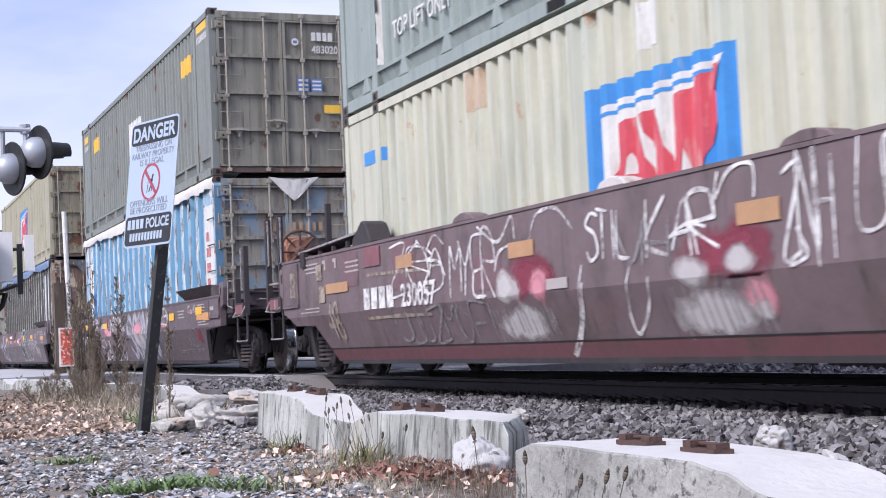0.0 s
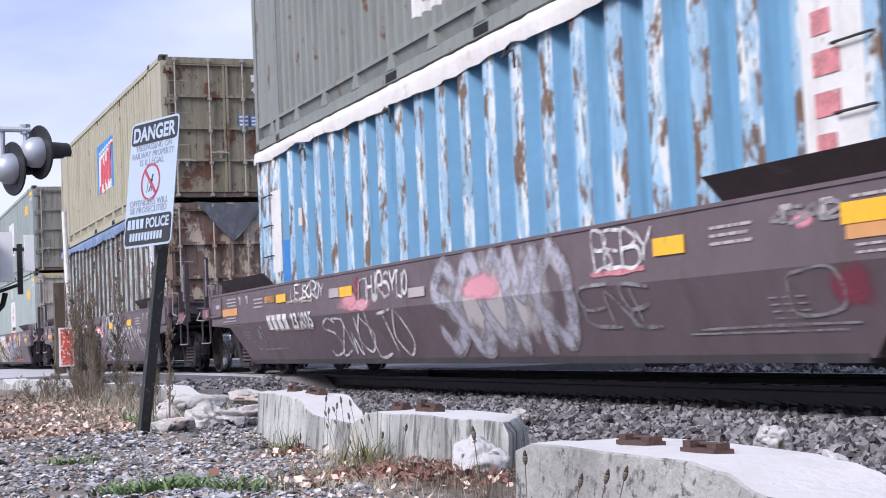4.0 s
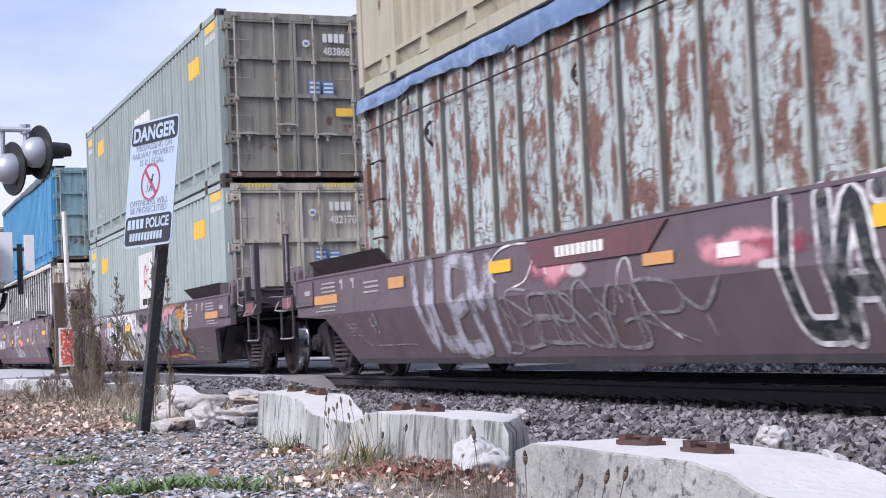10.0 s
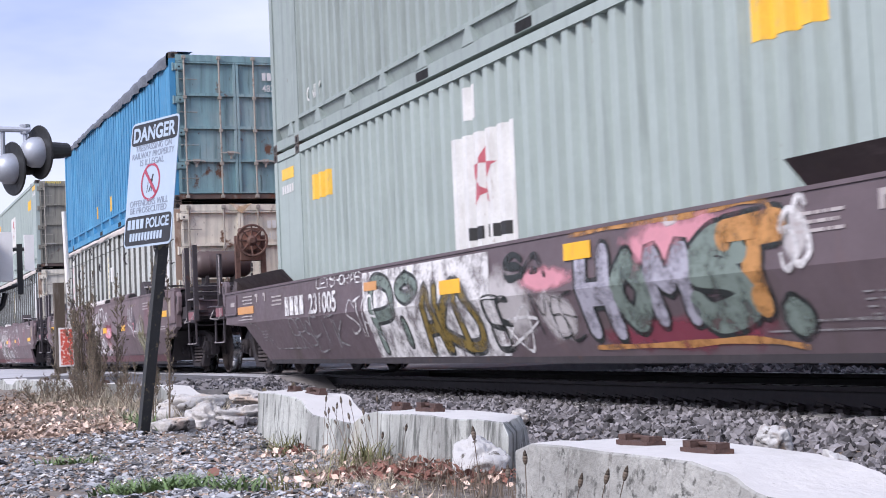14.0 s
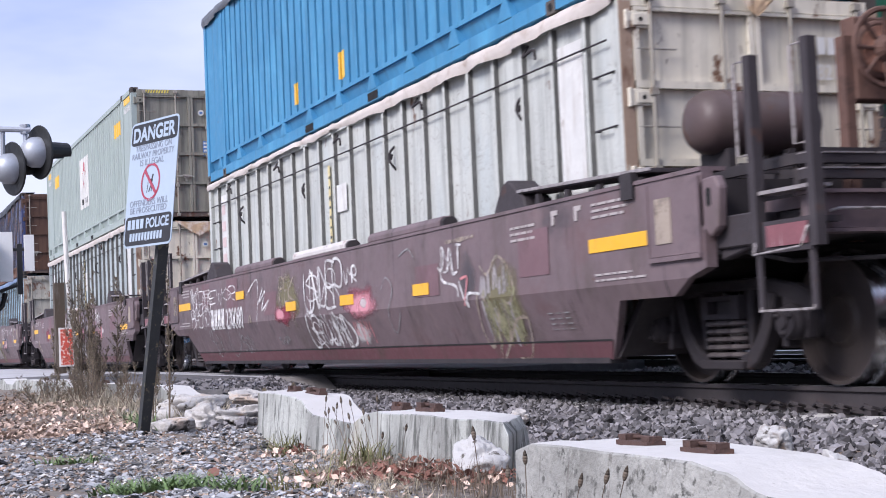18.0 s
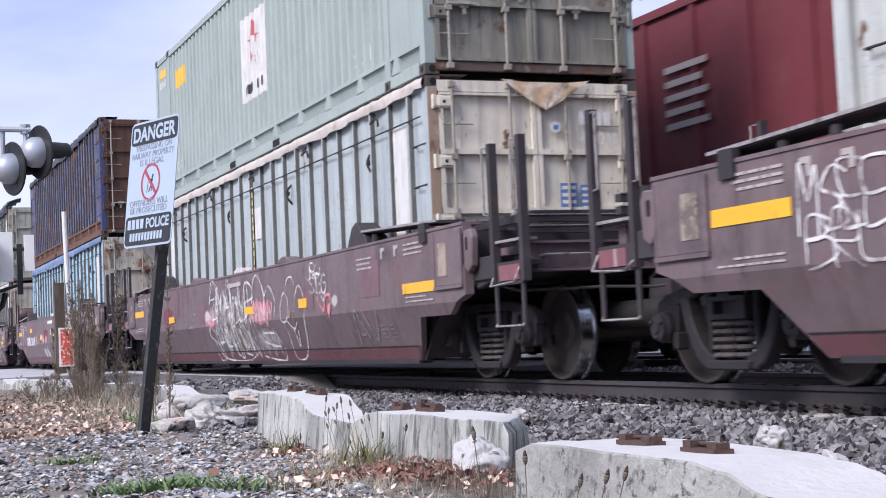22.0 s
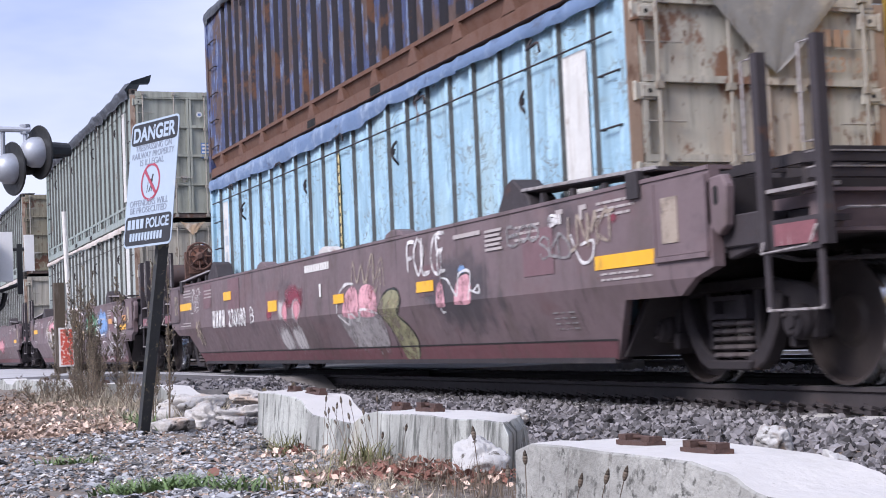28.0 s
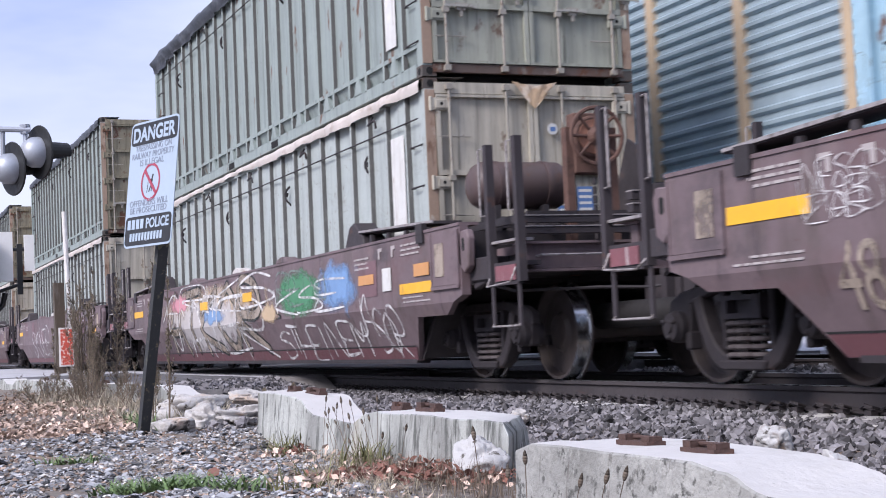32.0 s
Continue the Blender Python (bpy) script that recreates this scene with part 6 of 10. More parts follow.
def number_on(car, x0, x1, d0, d1, z, h, digits, ink="white"):
    """The owner's initials as plain blocks, then the car's number."""
    w = (x1 - x0) / 4
    for k in range(4):
        bm = B()
        panel(bm, x0 + k * w, x0 + (k + 0.78) * w, z, z + h, 0.0056)
        part("initial_bar", bm, INK[ink], car, "white painted bar")
    ob = side_lettering(car, digits, 0, z, h * 1.38, ink, 0.008, 1.0)
    xs = [v.co.x for v in ob.data.vertices]
    for v in ob.data.vertices:
        v.co.x = d0 + (v.co.x - min(xs)) * (d1 - d0) / (max(xs) - min(xs))


def big_48(car, x, z, size, ink="white"):
    return side_lettering(car, "48", x, z, size * 1.25, ink, 0.0, 0.78)


def car_at(k, car):
    MOVING.append((car, LEAD[k], 0.0, 0.0))


def train_cars():
    N = "maroon steel well car "
    # 0
    c = well_car("well_car", "B", N + "with white scrawls and red patches", strip=0.0)
    number_on(c, -13.01, -11.98, -11.8, -10.8, 0.81, 0.24, "230057")
    big_48(c, -14.5, 0.47, 0.56, "sand")
    spray(c, "red", -9.37, -7.96, 0.69, 1.23, 0.0025)
    spray(c, "red", -9.14, -8.06, 0.75, 1.17, 0.0028)
    spray(c, "white", -9.44, -8.76, 0.67, 1.1, 0.003)
    spray(c, "white", -9.41, -8.85, 0.71, 1.05, 0.0034)
    spray(c, "pink", -8.72, -8.22, 0.68, 1.07, 0.0036)
    spray(c, "pink", -8.67, -8.28, 0.71, 1.0, 0.004)
    spray(c, "white", -9.55, -8.23, 0.35, 0.75, 0.003)
    drips(c, "grey", -9.53, -8.3, 0.37, 0.69, 14, 4)
    letters(c, "white", "ZOS", -12.12, -10.53, 0.87, 1.49, 0.03)
    letters(c, "white", "MYER", -10.41, -9.3, 0.79, 1.39, 0.032)
    letters(c, "white", "RA", -11.62, -10.48, 1.08, 1.41, 0.026)
    letters(c, "grey", "UUUZMOFI", -12.1, -9.39, 0.4, 0.79, 0.03)
    scrawl(c, "white", 0.032, [(-8.61, 1.18), (-8.47, 1.43), (-8.27, 1.51), (-8.01, 1.48), (-7.75, 1.3)], [(-9.7, 1.48), (-9.24, 1.3), (-8.93, 1.51), (-8.87, 1.3)], [(-7.62, 0.85), (-7.78, 0.58), (-8.0, 0.37), (-8.18, 0.25)], [(-9.33, 1.04), (-9.22, 1.2), (-9.02, 1.25)])
    scrawl(c, "sand", 0.04, [(-12.89, 1.2), (-11.92, 1.18), (-11.08, 1.16)], [(-12.97, 0.71), (-11.95, 0.71), (-11.02, 0.7)])
    reflector(c, -9.01, -8.49, 1.13, 1.27, M_dullorange)
    reflector(c, -11.91, -11.41, 1.21, 1.35, M_dullorange)
    reflector(c, -14.43, -13.57, 1.05, 1.17, M_dullorange)
    reflector(c, -14.81, -14.58, 1.23, 1.43, INK["sand"])
    reflector(c, -14.7, -14.47, 0.95, 1.16, INK["sand"])
    reflector(c, -12.98, -12.42, 1.29, 1.51, M_pinkred)
    spray(c, "red", -6.33, -4.78, 0.72, 1.23, 0.0025)
    spray(c, "red", -6.13, -4.85, 0.74, 1.15, 0.0028)
    spray(c, "teal", -5.66, -5.1, 0.76, 1.03, 0.0032)
    spray(c, "white", -5.63, -5.13, 0.77, 1.02, 0.0036)
    spray(c, "white", -6.3, -5.67, 0.69, 1.0, 0.0034)
    spray(c, "pink", -5.54, -4.92, 0.45, 0.79, 0.0036)
    spray(c, "white", -5.4, -5.09, 0.43, 0.65, 0.004)
    spray(c, "white", -6.57, -5.04, 0.32, 0.75, 0.0026)
    drips(c, "grey", -6.39, -5.15, 0.36, 0.75, 12, 6)
    letters(c, "white", "STIL", -7.49, -6.84, 0.99, 1.43, 0.03)
    letters(c, "white", "KAR", -6.55, -5.66, 0.91, 1.43, 0.036)
    letters(c, "grey", "VH", -7.04, -6.2, 0.88, 1.3, 0.034)
    letters(c, "white", "ZNH", -4.85, -4.34, 0.77, 1.51, 0.03)
    letters(c, "white", "UR", -4.09, -3.51, 0.91, 1.5, 0.03)
    scrawl(c, "white", 0.03, [(-7.62, 0.99), (-7.82, 0.58), (-8.21, 0.26)], [(-6.84, 0.94), (-7.01, 0.56), (-6.97, 0.42), (-6.68, 0.63), (-6.57, 0.84)], [(-5.57, 1.51), (-5.62, 1.32), (-5.43, 1.49), (-5.16, 1.5), (-5.15, 1.28)], [(-6.24, 1.1), (-6.0, 1.18), (-5.75, 1.14)], [(-4.8, 0.81), (-4.61, 0.87), (-4.71, 1.05)])
    reflector(c, -5.36, -4.87, 1.11, 1.26, M_dullorange)
    reflector(c, -8.27, -7.88, 0.82, 0.91, M_chalk)
    car_at(0, c)
    # 1
    c = well_car("well_car", "A", N + "low sided, with grey bubble tags", stand=True)
    number_on(c, -12.97, -11.93, -11.82, -10.86, 0.67, 0.2, "231005")
    big_48(c, -13.7, 0.47, 0.32, "grey")
    letters(c, "white", "LEJSOROY", -11.69, -10.28, 1.02, 1.23, 0.028)
    scrawl(c, "sand", 0.035, [(-12.71, 0.66), (-11.78, 0.66), (-10.93, 0.65)], [(-11.95, 1.02), (-11.31, 1.01), (-10.77, 1.0)])
    reflector(c, -12.43, -11.97, 1.03, 1.14, M_yellow)
    reflector(c, -9.63, -9.16, 0.99, 1.11, M_yellow)
    reflector(c, -13.03, -12.53, 1.05, 1.14, INK["orange"])
    reflector(c, -10.04, -9.66, 1.0, 1.11, M_chalk)
    spray(c, "red", -9.17, -8.85, 0.87, 1.28, 0.0025)
    spray(c, "pink", -9.97, -8.15, 0.78, 0.98, 0.0025)
    spray(c, "pink", -9.76, -8.86, 0.81, 1.07, 0.003)
    spray(c, "white", -8.55, -8.26, 0.86, 1.01, 0.003)
    letters(c, "white", "HIRSY", -8.64, -7.7, 0.93, 1.24, 0.036)
    letters(c, "white", "TJO", -7.71, -7.38, 0.89, 1.2, 0.03)
    letters(c, "white", "SZWOLTO", -10.57, -7.55, 0.28, 0.77, 0.032)
    scrawl(c, "white", 0.02, [(-8.91, 1.15), (-8.65, 1.15), (-8.67, 0.89), (-8.94, 0.89), (-8.91, 1.15)])
    reflector(c, -7.31, -6.84, 0.89, 0.99, M_chalk)
    fat(c, "lilac", "grey", "SCOMO", -6.64, -3.62, 0.3, 1.24, 0.13)
    spray(c, "white", -6.68, -3.62, 0.24, 1.28, 0.0022)
    spray(c, "pink", -6.14, -4.81, 0.75, 1.08, 0.006)
    letters(c, "white", "BEBY", -3.17, -2.22, 0.91, 1.23, 0.028)
    letters(c, "grey", "ENE", -3.42, -2.31, 0.44, 0.82, 0.03)
    reflector(c, -2.21, -1.78, 0.98, 1.11, M_yellow)
    reflector(c, 0.0, 0.47, 1.02, 1.15, M_yellow)
    reflector(c, 0.59, 1.04, 0.91, 1.04, M_orange)
    scrawl(c, "pink", 0.05, [(-3.21, 0.9), (-2.75, 0.9), (-2.36, 0.91)])
    spray(c, "red", -0.31, 0.28, 0.48, 0.86, 0.0025)
    scrawl(c, "grey", 0.025, [(-0.61, 0.76), (-0.15, 0.78), (-0.15, 0.54), (-0.65, 0.51), (-0.61, 0.76)])
    spray(c, "pink", -0.54, -0.22, 1.01, 1.16, 0.0025)
    letters(c, "grey", "4SA2", -0.7, -0.02, 1.07, 1.18, 0.03)
    scrawl(c, "grey", 0.02, [(-1.82, 0.43), (-0.88, 0.44), (-0.04, 0.44)])
    car_at(1, c)
    # 2
    c = well_car("well_car", "A", N + "low sided, with white outlined lettering")
    fat(c, "black", "white", "UATOO", -5.53, -3.16, 0.32, 1.28, 0.13)
    letters(c, "white", "YFIPPING", -3.04, -0.9, 0.44, 0.96, 0.034)
    scrawl(c, "white", 0.036, [(-1.22, 0.89), (-0.78, 0.81), (-0.76, 0.62), (-1.2, 0.42), (-1.39, 0.51)])
    scrawl(c, "grey", 0.022, [(-1.83, 0.46), (-0.99, 0.46), (-0.16, 0.47)])
    spray(c, "pink", -6.69, -5.18, 0.8, 1.14, 0.0025)
    reflector(c, -4.62, -4.18, 0.98, 1.11, M_yellow)
    reflector(c, -2.39, -1.89, 0.99, 1.12, M_yellow)
    fat(c, "lilac", "grey", "VUEM", -12.1, -10.1, 0.31, 1.23, 0.11)
    letters(c, "grey", "DEHRGY", -10.17, -7.8, 0.3, 0.84, 0.03)
    letters(c, "grey", "DENGRY", -9.98, -6.27, 0.3, 0.81, 0.034)
    scrawl(c, "white", 0.02, [(-9.97, 0.93), (-10.13, 1.08), (-9.77, 1.24), (-9.18, 1.21), (-9.32, 0.94), (-9.64, 0.87)], [(-7.72, 0.66), (-7.67, 0.93), (-7.51, 0.98), (-7.37, 0.6), (-7.03, 0.37)])
    spray(c, "red", -9.46, -8.04, 0.8, 1.27, 0.0025)
    spray(c, "pink", -9.3, -8.17, 0.82, 1.2, 0.003)
    letters(c, "white", "H", -8.92, -8.6, 0.92, 1.17, 0.03)
    spray(c, "white", -8.62, -8.17, 0.87, 1.04, 0.0034)
    spray(c, "red", -6.4, -5.0, 0.84, 1.05, 0.0025)
    spray(c, "pink", -6.44, -5.49, 0.81, 1.03, 0.003)
    spray(c, "white", -5.89, -5.44, 0.79, 0.89, 0.0034)
    reflector(c, -12.81, -12.34, 1.01, 1.13, M_orange)
    reflector(c, -10.09, -9.62, 1.02, 1.13, M_yellow)
    reflector(c, -7.28, -6.84, 0.92, 1.01, M_orange)
    reflector(c, -6.27, -6.0, 0.91, 1.01, M_white)
    big_48(c, -13.64, 0.53, 0.28, "grey")
    bm = B()
    prism(bm, [(-9.3, 1.24), (-6.9, 1.24), (-7.2, 1.02), (-9.1, 1.02)], SIDE_Y - 0.02, SIDE_Y - 0.004)
    part("patch_plate", bm, M_red_band, c, "riveted red patch plate")
    bm = B()
    bars(bm, -8.7, 1.08, (0.07,) * 9, 0.09, 0.025, lambda b, a, cc, p, q: box(b, a, cc, SIDE_Y - 0.026, SIDE_Y - 0.02, p, q))
    stuff(part("stencil", bm, M_white, c))
    car_at(2, c)
    # 3
    c = well_car("well_car", "A", N + "low sided, covered in colourful bubble graffiti")
    number_on(c, -12.99, -12.08, -11.89, -10.76, 0.84, 0.25, "231005")
    letters(c, "grey", "PRSEITK", -12.87, -10.66, 0.35, 0.8, 0.028)
    letters(c, "white", "LETSHORAS", -11.53, -9.83, 1.12, 1.28, 0.02)
    whitewash(c, -9.78, -6.16, 0.26, 1.23)
    fat(c, "green", "black", "P", -9.53, -8.78, 0.32, 1.13, 0.12)
    fat(c, "green", "black", "I", -8.83, -8.42, 0.38, 0.68, 0.12)
    fat(c, "green", "black", "O", -8.65, -8.09, 0.84, 1.16, 0.1)
    fat(c, "olive", "black", "AKD", -8.09, -6.59, 0.31, 1.01, 0.1)
    letters(c, "white", "STAR", -10.38, -9.42, 0.46, 0.98, 0.028)
    reflector(c, -7.4, -6.87, 0.88, 1.02, M_yellow)
    reflector(c, -9.7, -9.27, 1.02, 1.12, M_orange)
    reflector(c, -4.63, -4.16, 1.04, 1.18, M_yellow)
    spray(c, "white", -6.63, -5.17, 0.26, 1.19, 0.002)
    spray(c, "pink", -5.77, -4.3, 0.79, 1.05, 0.0025)
    letters(c, "black", "EF", -6.39, -5.78, 0.31, 0.82, 0.06)
    letters(c, "black", "SA", -5.89, -5.05, 0.94, 1.17, 0.07)
    scrawl(c, "white", 0.03, [(-6.28, 0.29), (-5.54, 0.71), (-5.68, 0.3), (-6.04, 0.57), (-5.35, 0.57), (-6.28, 0.29)])
    spray(c, "white", -5.42, -4.51, 0.32, 0.85, 0.003)
    spray(c, "white", -5.28, -4.58, 0.39, 0.78, 0.0034)
    letters(c, "black", "MSE", -5.34, -4.55, 0.37, 0.8, 0.022)
    spray(c, "pink", -4.07, -1.4, 0.77, 1.31, 0.0018)
    spray(c, "red", -4.66, -1.41, 0.23, 0.59, 0.0018)
    fat(c, "lilac", "black", "H", -4.4, -3.94, 0.38, 1.13, 0.19)
    fat(c, "green", "black", "O", -3.81, -3.41, 0.42, 1.07, 0.19)
    fat(c, "lilac", "black", "M", -3.29, -2.77, 0.47, 1.09, 0.17)
    fat(c, "orange", "black", "T", -2.27, -1.62, 0.5, 1.18, 0.22)
    fat(c, "green", "black", "S", -2.72, -2.04, 0.4, 1.16, 0.22)
    fat(c, "green", "black", "O", -1.69, -1.52, 0.36, 0.62, 0.13)
    letters(c, "white", "SS", -1.6, -1.29, 0.79, 1.26, 0.05)
    spray(c, "white", -1.63, -1.27, 0.77, 1.27, 0.003)
    spray(c, "white", -3.08, -2.79, 1.17, 1.29, 0.003)
    scrawl(c, "orange", 0.05, [(-4.53, 1.24), (-3.58, 1.25), (-2.7, 1.24), (-2.22, 1.26), (-1.75, 1.24), (-1.6, 0.97)], [(-4.47, 0.32), (-3.15, 0.33), (-2.19, 0.35), (-1.6, 0.29)])
    reflector(c, -2.28, -1.86, 1.01, 1.11, INK["orange"])
    scrawl(c, "grey", 0.02, [(-1.71, 0.46), (-0.91, 0.46), (-0.14, 0.45)])
    car_at(3, c)
    # 4
    c = well_car("well_car", "B", N + "high sided, with white scrawls and pink patches", brakes=True, strip=1.07, humps=((-8.36, -6.17, 1), (-5.32, -3.15, 0), (-11.5, -9.4, 0)))
    number_on(c, -13.12, -12.18, -12.11, -11.06, 0.74, 0.32, "230080")
    letters(c, "sand", "A", -10.74, -10.55, 0.76, 0.93, 0.03)
    letters(c, "white", "MSEEAVO", -14.57, -13.11, 0.98, 1.44, 0.022)
    letters(c, "white", "BRUGO", -14.53, -13.21, 0.76, 1.12, 0.022)
    letters(c, "white", "EWOR", -13.16, -11.47, 1.14, 1.38, 0.02)
    letters(c, "grey", "SEY", -13.44, -12.79, 0.31, 0.73, 0.024)
    letters(c, "grey", "SON", -11.53, -10.88, 0.35, 0.62, 0.024)
    scrawl(c, "grey", 0.024, [(-12.13, 0.75), (-12.33, 0.42), (-12.15, 0.31), (-11.72, 0.46), (-11.48, 0.68)])
    scrawl(c, "white", 0.026, [(-10.8, 1.21), (-10.17, 1.39), (-10.28, 0.76)], [(-10.2, 1.03), (-9.9, 1.27), (-10.07, 1.08), (-9.77, 1.22), (-9.97, 0.96), (-9.58, 1.09), (-9.82, 0.94)])
    reflector(c, -11.43, -10.95, 1.16, 1.28, M_yellow)
    reflector(c, -8.72, -8.25, 0.9, 1.02, M_yellow)
    spray(c, "olive", -9.36, -7.92, 0.62, 1.48, 0.002)
    letters(c, "sand", "PEK", -9.0, -8.33, 1.04, 1.39, 0.03)
    spray(c, "red", -9.54, -8.13, 0.68, 1.04, 0.0025)
    spray(c, "red", -9.46, -8.25, 0.71, 1.0, 0.003)
    spray(c, "pink", -9.3, -8.79, 0.75, 0.99, 0.0034)
    letters(c, "grey", "SWOP", -9.42, -8.94, 0.45, 0.56, 0.03)
    letters(c, "white", "UNDER", -7.85, -6.3, 0.86, 1.44, 0.042)
    letters(c, "white", "SVR", -7.7, -6.5, 0.95, 1.35, 0.022)
    letters(c, "white", "GROUND", -7.89, -6.16, 0.37, 0.83, 0.042)
    letters(c, "white", "SCUMR", -7.7, -6.4, 0.42, 0.75, 0.022)
    spray(c, "white", -6.25, -5.5, 0.38, 0.7, 0.0028)
    letters(c, "white", "VMR", -6.2, -5.75, 1.12, 1.34, 0.03)
    spray(c, "red", -6.46, -4.97, 0.66, 1.16, 0.0025)
    spray(c, "pink", -6.33, -5.05, 0.69, 1.08, 0.003)
    spray(c, "pink", -5.84, -5.21, 0.71, 1.01, 0.0034)
    spray(c, "white", -5.72, -5.37, 0.81, 0.98, 0.0038)
    drips(c, "pink", -6.07, -5.5, 0.41, 0.69, 7, 59)
    reflector(c, -6.37, -5.87, 0.89, 1.01, M_yellow)
    reflector(c, -3.92, -3.47, 0.9, 1.02, M_yellow)
    scrawl(c, "grey", 0.022, [(-4.92, 1.01), (-4.75, 1.14), (-4.56, 0.99), (-4.79, 0.68), (-4.71, 0.53), (-4.38, 0.75)], [(-4.33, 1.34), (-4.04, 1.4), (-3.87, 1.3)])
    letters(c, "white", "JDALT", -3.21, -2.59, 1.09, 1.36, 0.032)
    scrawl(c, "white", 0.03, [(-3.12, 1.19), (-3.1, 1.02), (-2.76, 0.95), (-2.7, 0.84)])
    scrawl(c, "sand", 0.04, [(-2.98, 1.39), (-2.64, 1.39), (-2.28, 1.4)])
    spray(c, "teal", -2.72, -2.2, 0.73, 1.28, 0.0025)
    scrawl(c, "pink", 0.03, [(-2.64, 1.01), (-2.47, 1.01), (-2.58, 0.75)])
    scrawl(c, "white", 0.035, [(-2.68, 0.99), (-2.51, 0.75), (-2.47, 0.86), (-2.2, 0.85)])
    spray(c, "olive", -2.38, -1.14, 0.23, 1.24, 0.0022)
    hatch(c, "mist", -2.25, -1.5, 0.35, 1.1, 7, 0.05, 11)
    hatch(c, "moss", -2.2, -1.4, 0.3, 0.9, 7, 0.06, 12)
    scrawl(c, "sand", 0.032, [(-2.17, 1.11), (-2.0, 1.02), (-1.78, 1.17), (-1.55, 1.07), (-1.44, 0.87), (-1.57, 0.74), (-1.78, 0.78)], [(-2.24, 0.85), (-2.38, 0.51), (-2.28, 0.35), (-2.05, 0.65), (-2.14, 0.84)], [(-1.85, 0.71), (-2.12, 0.35), (-2.12, 0.23), (-1.72, 0.49), (-1.54, 0.59), (-1.32, 0.58), (-1.51, 0.27), (-1.78, 0.23)], [(-1.71, 0.74), (-1.78, 0.49), (-1.93, 0.35)])
    car_at(4, c)
    # 5
    c = well_car("well_car", "B", N + "with a pale looping tag over pink")
    big_48(c, -14.64, 0.54, 0.42, "sand")
    spray(c, "red", -12.86, -11.68, 0.74, 1.27, 0.0025)
    reflector(c, -12.19, -11.7, 0.93, 1.04, M_yellow)
    spray(c, "pink", -9.58, -8.19, 0.71, 1.14, 0.0025)
    spray(c, "pink", -9.45, -8.36, 0.76, 1.07, 0.003)
    spray(c, "white", -9.38, -8.76, 0.82, 1.11, 0.0034)
    letters(c, "grey", "CE", -10.72, -9.9, 0.78, 1.03, 0.03)
    spray(c, "olive", -8.34, -6.7, 0.38, 0.87, 0.003)
    spray(c, "pink", -6.57, -5.05, 0.7, 1.17, 0.0025)
    spray(c, "pink", -6.44, -5.15, 0.72, 1.12, 0.003)
    spray(c, "pink", -6.2, -5.22, 0.74, 1.05, 0.0034)
    spray(c, "white", -6.33, -5.1, 0.32, 0.73, 0.0028)
    spray(c, "white", -6.17, -5.23, 0.37, 0.67, 0.0032)
    hatch(c, "rose", -6.5, -5.1, 0.74, 1.12, 7, 0.08, 2)
    hatch(c, "mist", -6.4, -5.15, 0.70, 1.0, 8, 0.03, 3)
    hatch(c, "mist", -6.35, -5.15, 0.28, 0.75, 12, 0.05, 6)
    hatch(c, "mist", -6.3, -5.2, 0.30, 0.72, 9, 0.03, 7)
    hatch(c, "mist", -8.9, -6.7, 0.3, 1.3, 16, 0.05, 8)
    hatch(c, "white", -8.8, -6.6, 0.3, 1.35, 13, 0.03, 9)
    letters(c, "white", "SMALUR", -8.91, -6.14, 0.81, 1.46, 0.032)
    letters(c, "white", "SHAGUY", -9.13, -6.57, 0.25, 0.82, 0.032)
    letters(c, "white", "WMN", -8.52, -6.71, 0.54, 1.28, 0.034)
    letters(c, "white", "AIVW", -8.24, -6.39, 0.31, 0.9, 0.026)
    letters(c, "sand", "MWVN", -8.09, -6.59, 0.4, 1.13, 0.03)
    scrawl(c, "white", 0.034, [(-8.92, 1.15), (-8.82, 1.47), (-8.56, 1.47), (-8.09, 0.87), (-7.95, 0.5)], [(-6.26, 1.06), (-6.13, 1.4), (-5.88, 1.45), (-5.57, 1.16), (-5.64, 0.86)], [(-5.08, 0.82), (-5.02, 1.08), (-5.31, 1.28), (-5.54, 1.15)], [(-9.0, 0.57), (-8.77, 0.32), (-8.18, 0.24), (-7.21, 0.23), (-6.46, 0.38)], [(-6.28, 0.3), (-5.58, 0.23), (-5.2, 0.25), (-5.09, 0.43), (-5.26, 0.66)], [(-5.96, 0.51), (-5.56, 0.45), (-5.22, 0.43)], [(-5.91, 0.63), (-5.5, 0.63), (-5.29, 0.62)])
    scrawl(c, "white", 0.026, [(-4.13, 0.88), (-3.99, 1.12), (-3.84, 1.22), (-3.65, 1.09), (-3.61, 0.87), (-3.94, 0.44), (-4.28, 0.26), (-4.67, 0.28), (-4.62, 0.6), (-4.66, 0.73)], [(-4.75, 0.95), (-4.57, 1.15), (-4.36, 1.03), (-4.44, 0.8), (-4.71, 0.77), (-4.75, 0.95)], [(-4.48, 1.14), (-4.39, 1.31), (-4.17, 1.35), (-4.03, 1.23)], [(-4.47, 0.78), (-4.26, 0.66), (-4.03, 0.74)], [(-4.28, 0.67), (-4.3, 0.43), (-4.1, 0.64)])
    reflector(c, -6.66, -6.15, 0.92, 1.03, M_yellow)
    reflector(c, -3.85, -3.48, 0.92, 1.04, M_yellow)
    reflector(c, -4.4, -4.25, 0.79, 0.91, INK["sand"])
    letters(c, "white", "STEG", -3.31, -2.67, 1.08, 1.33, 0.026)
    letters(c, "white", "JRO", -3.49, -2.93, 1.25, 1.47, 0.02)
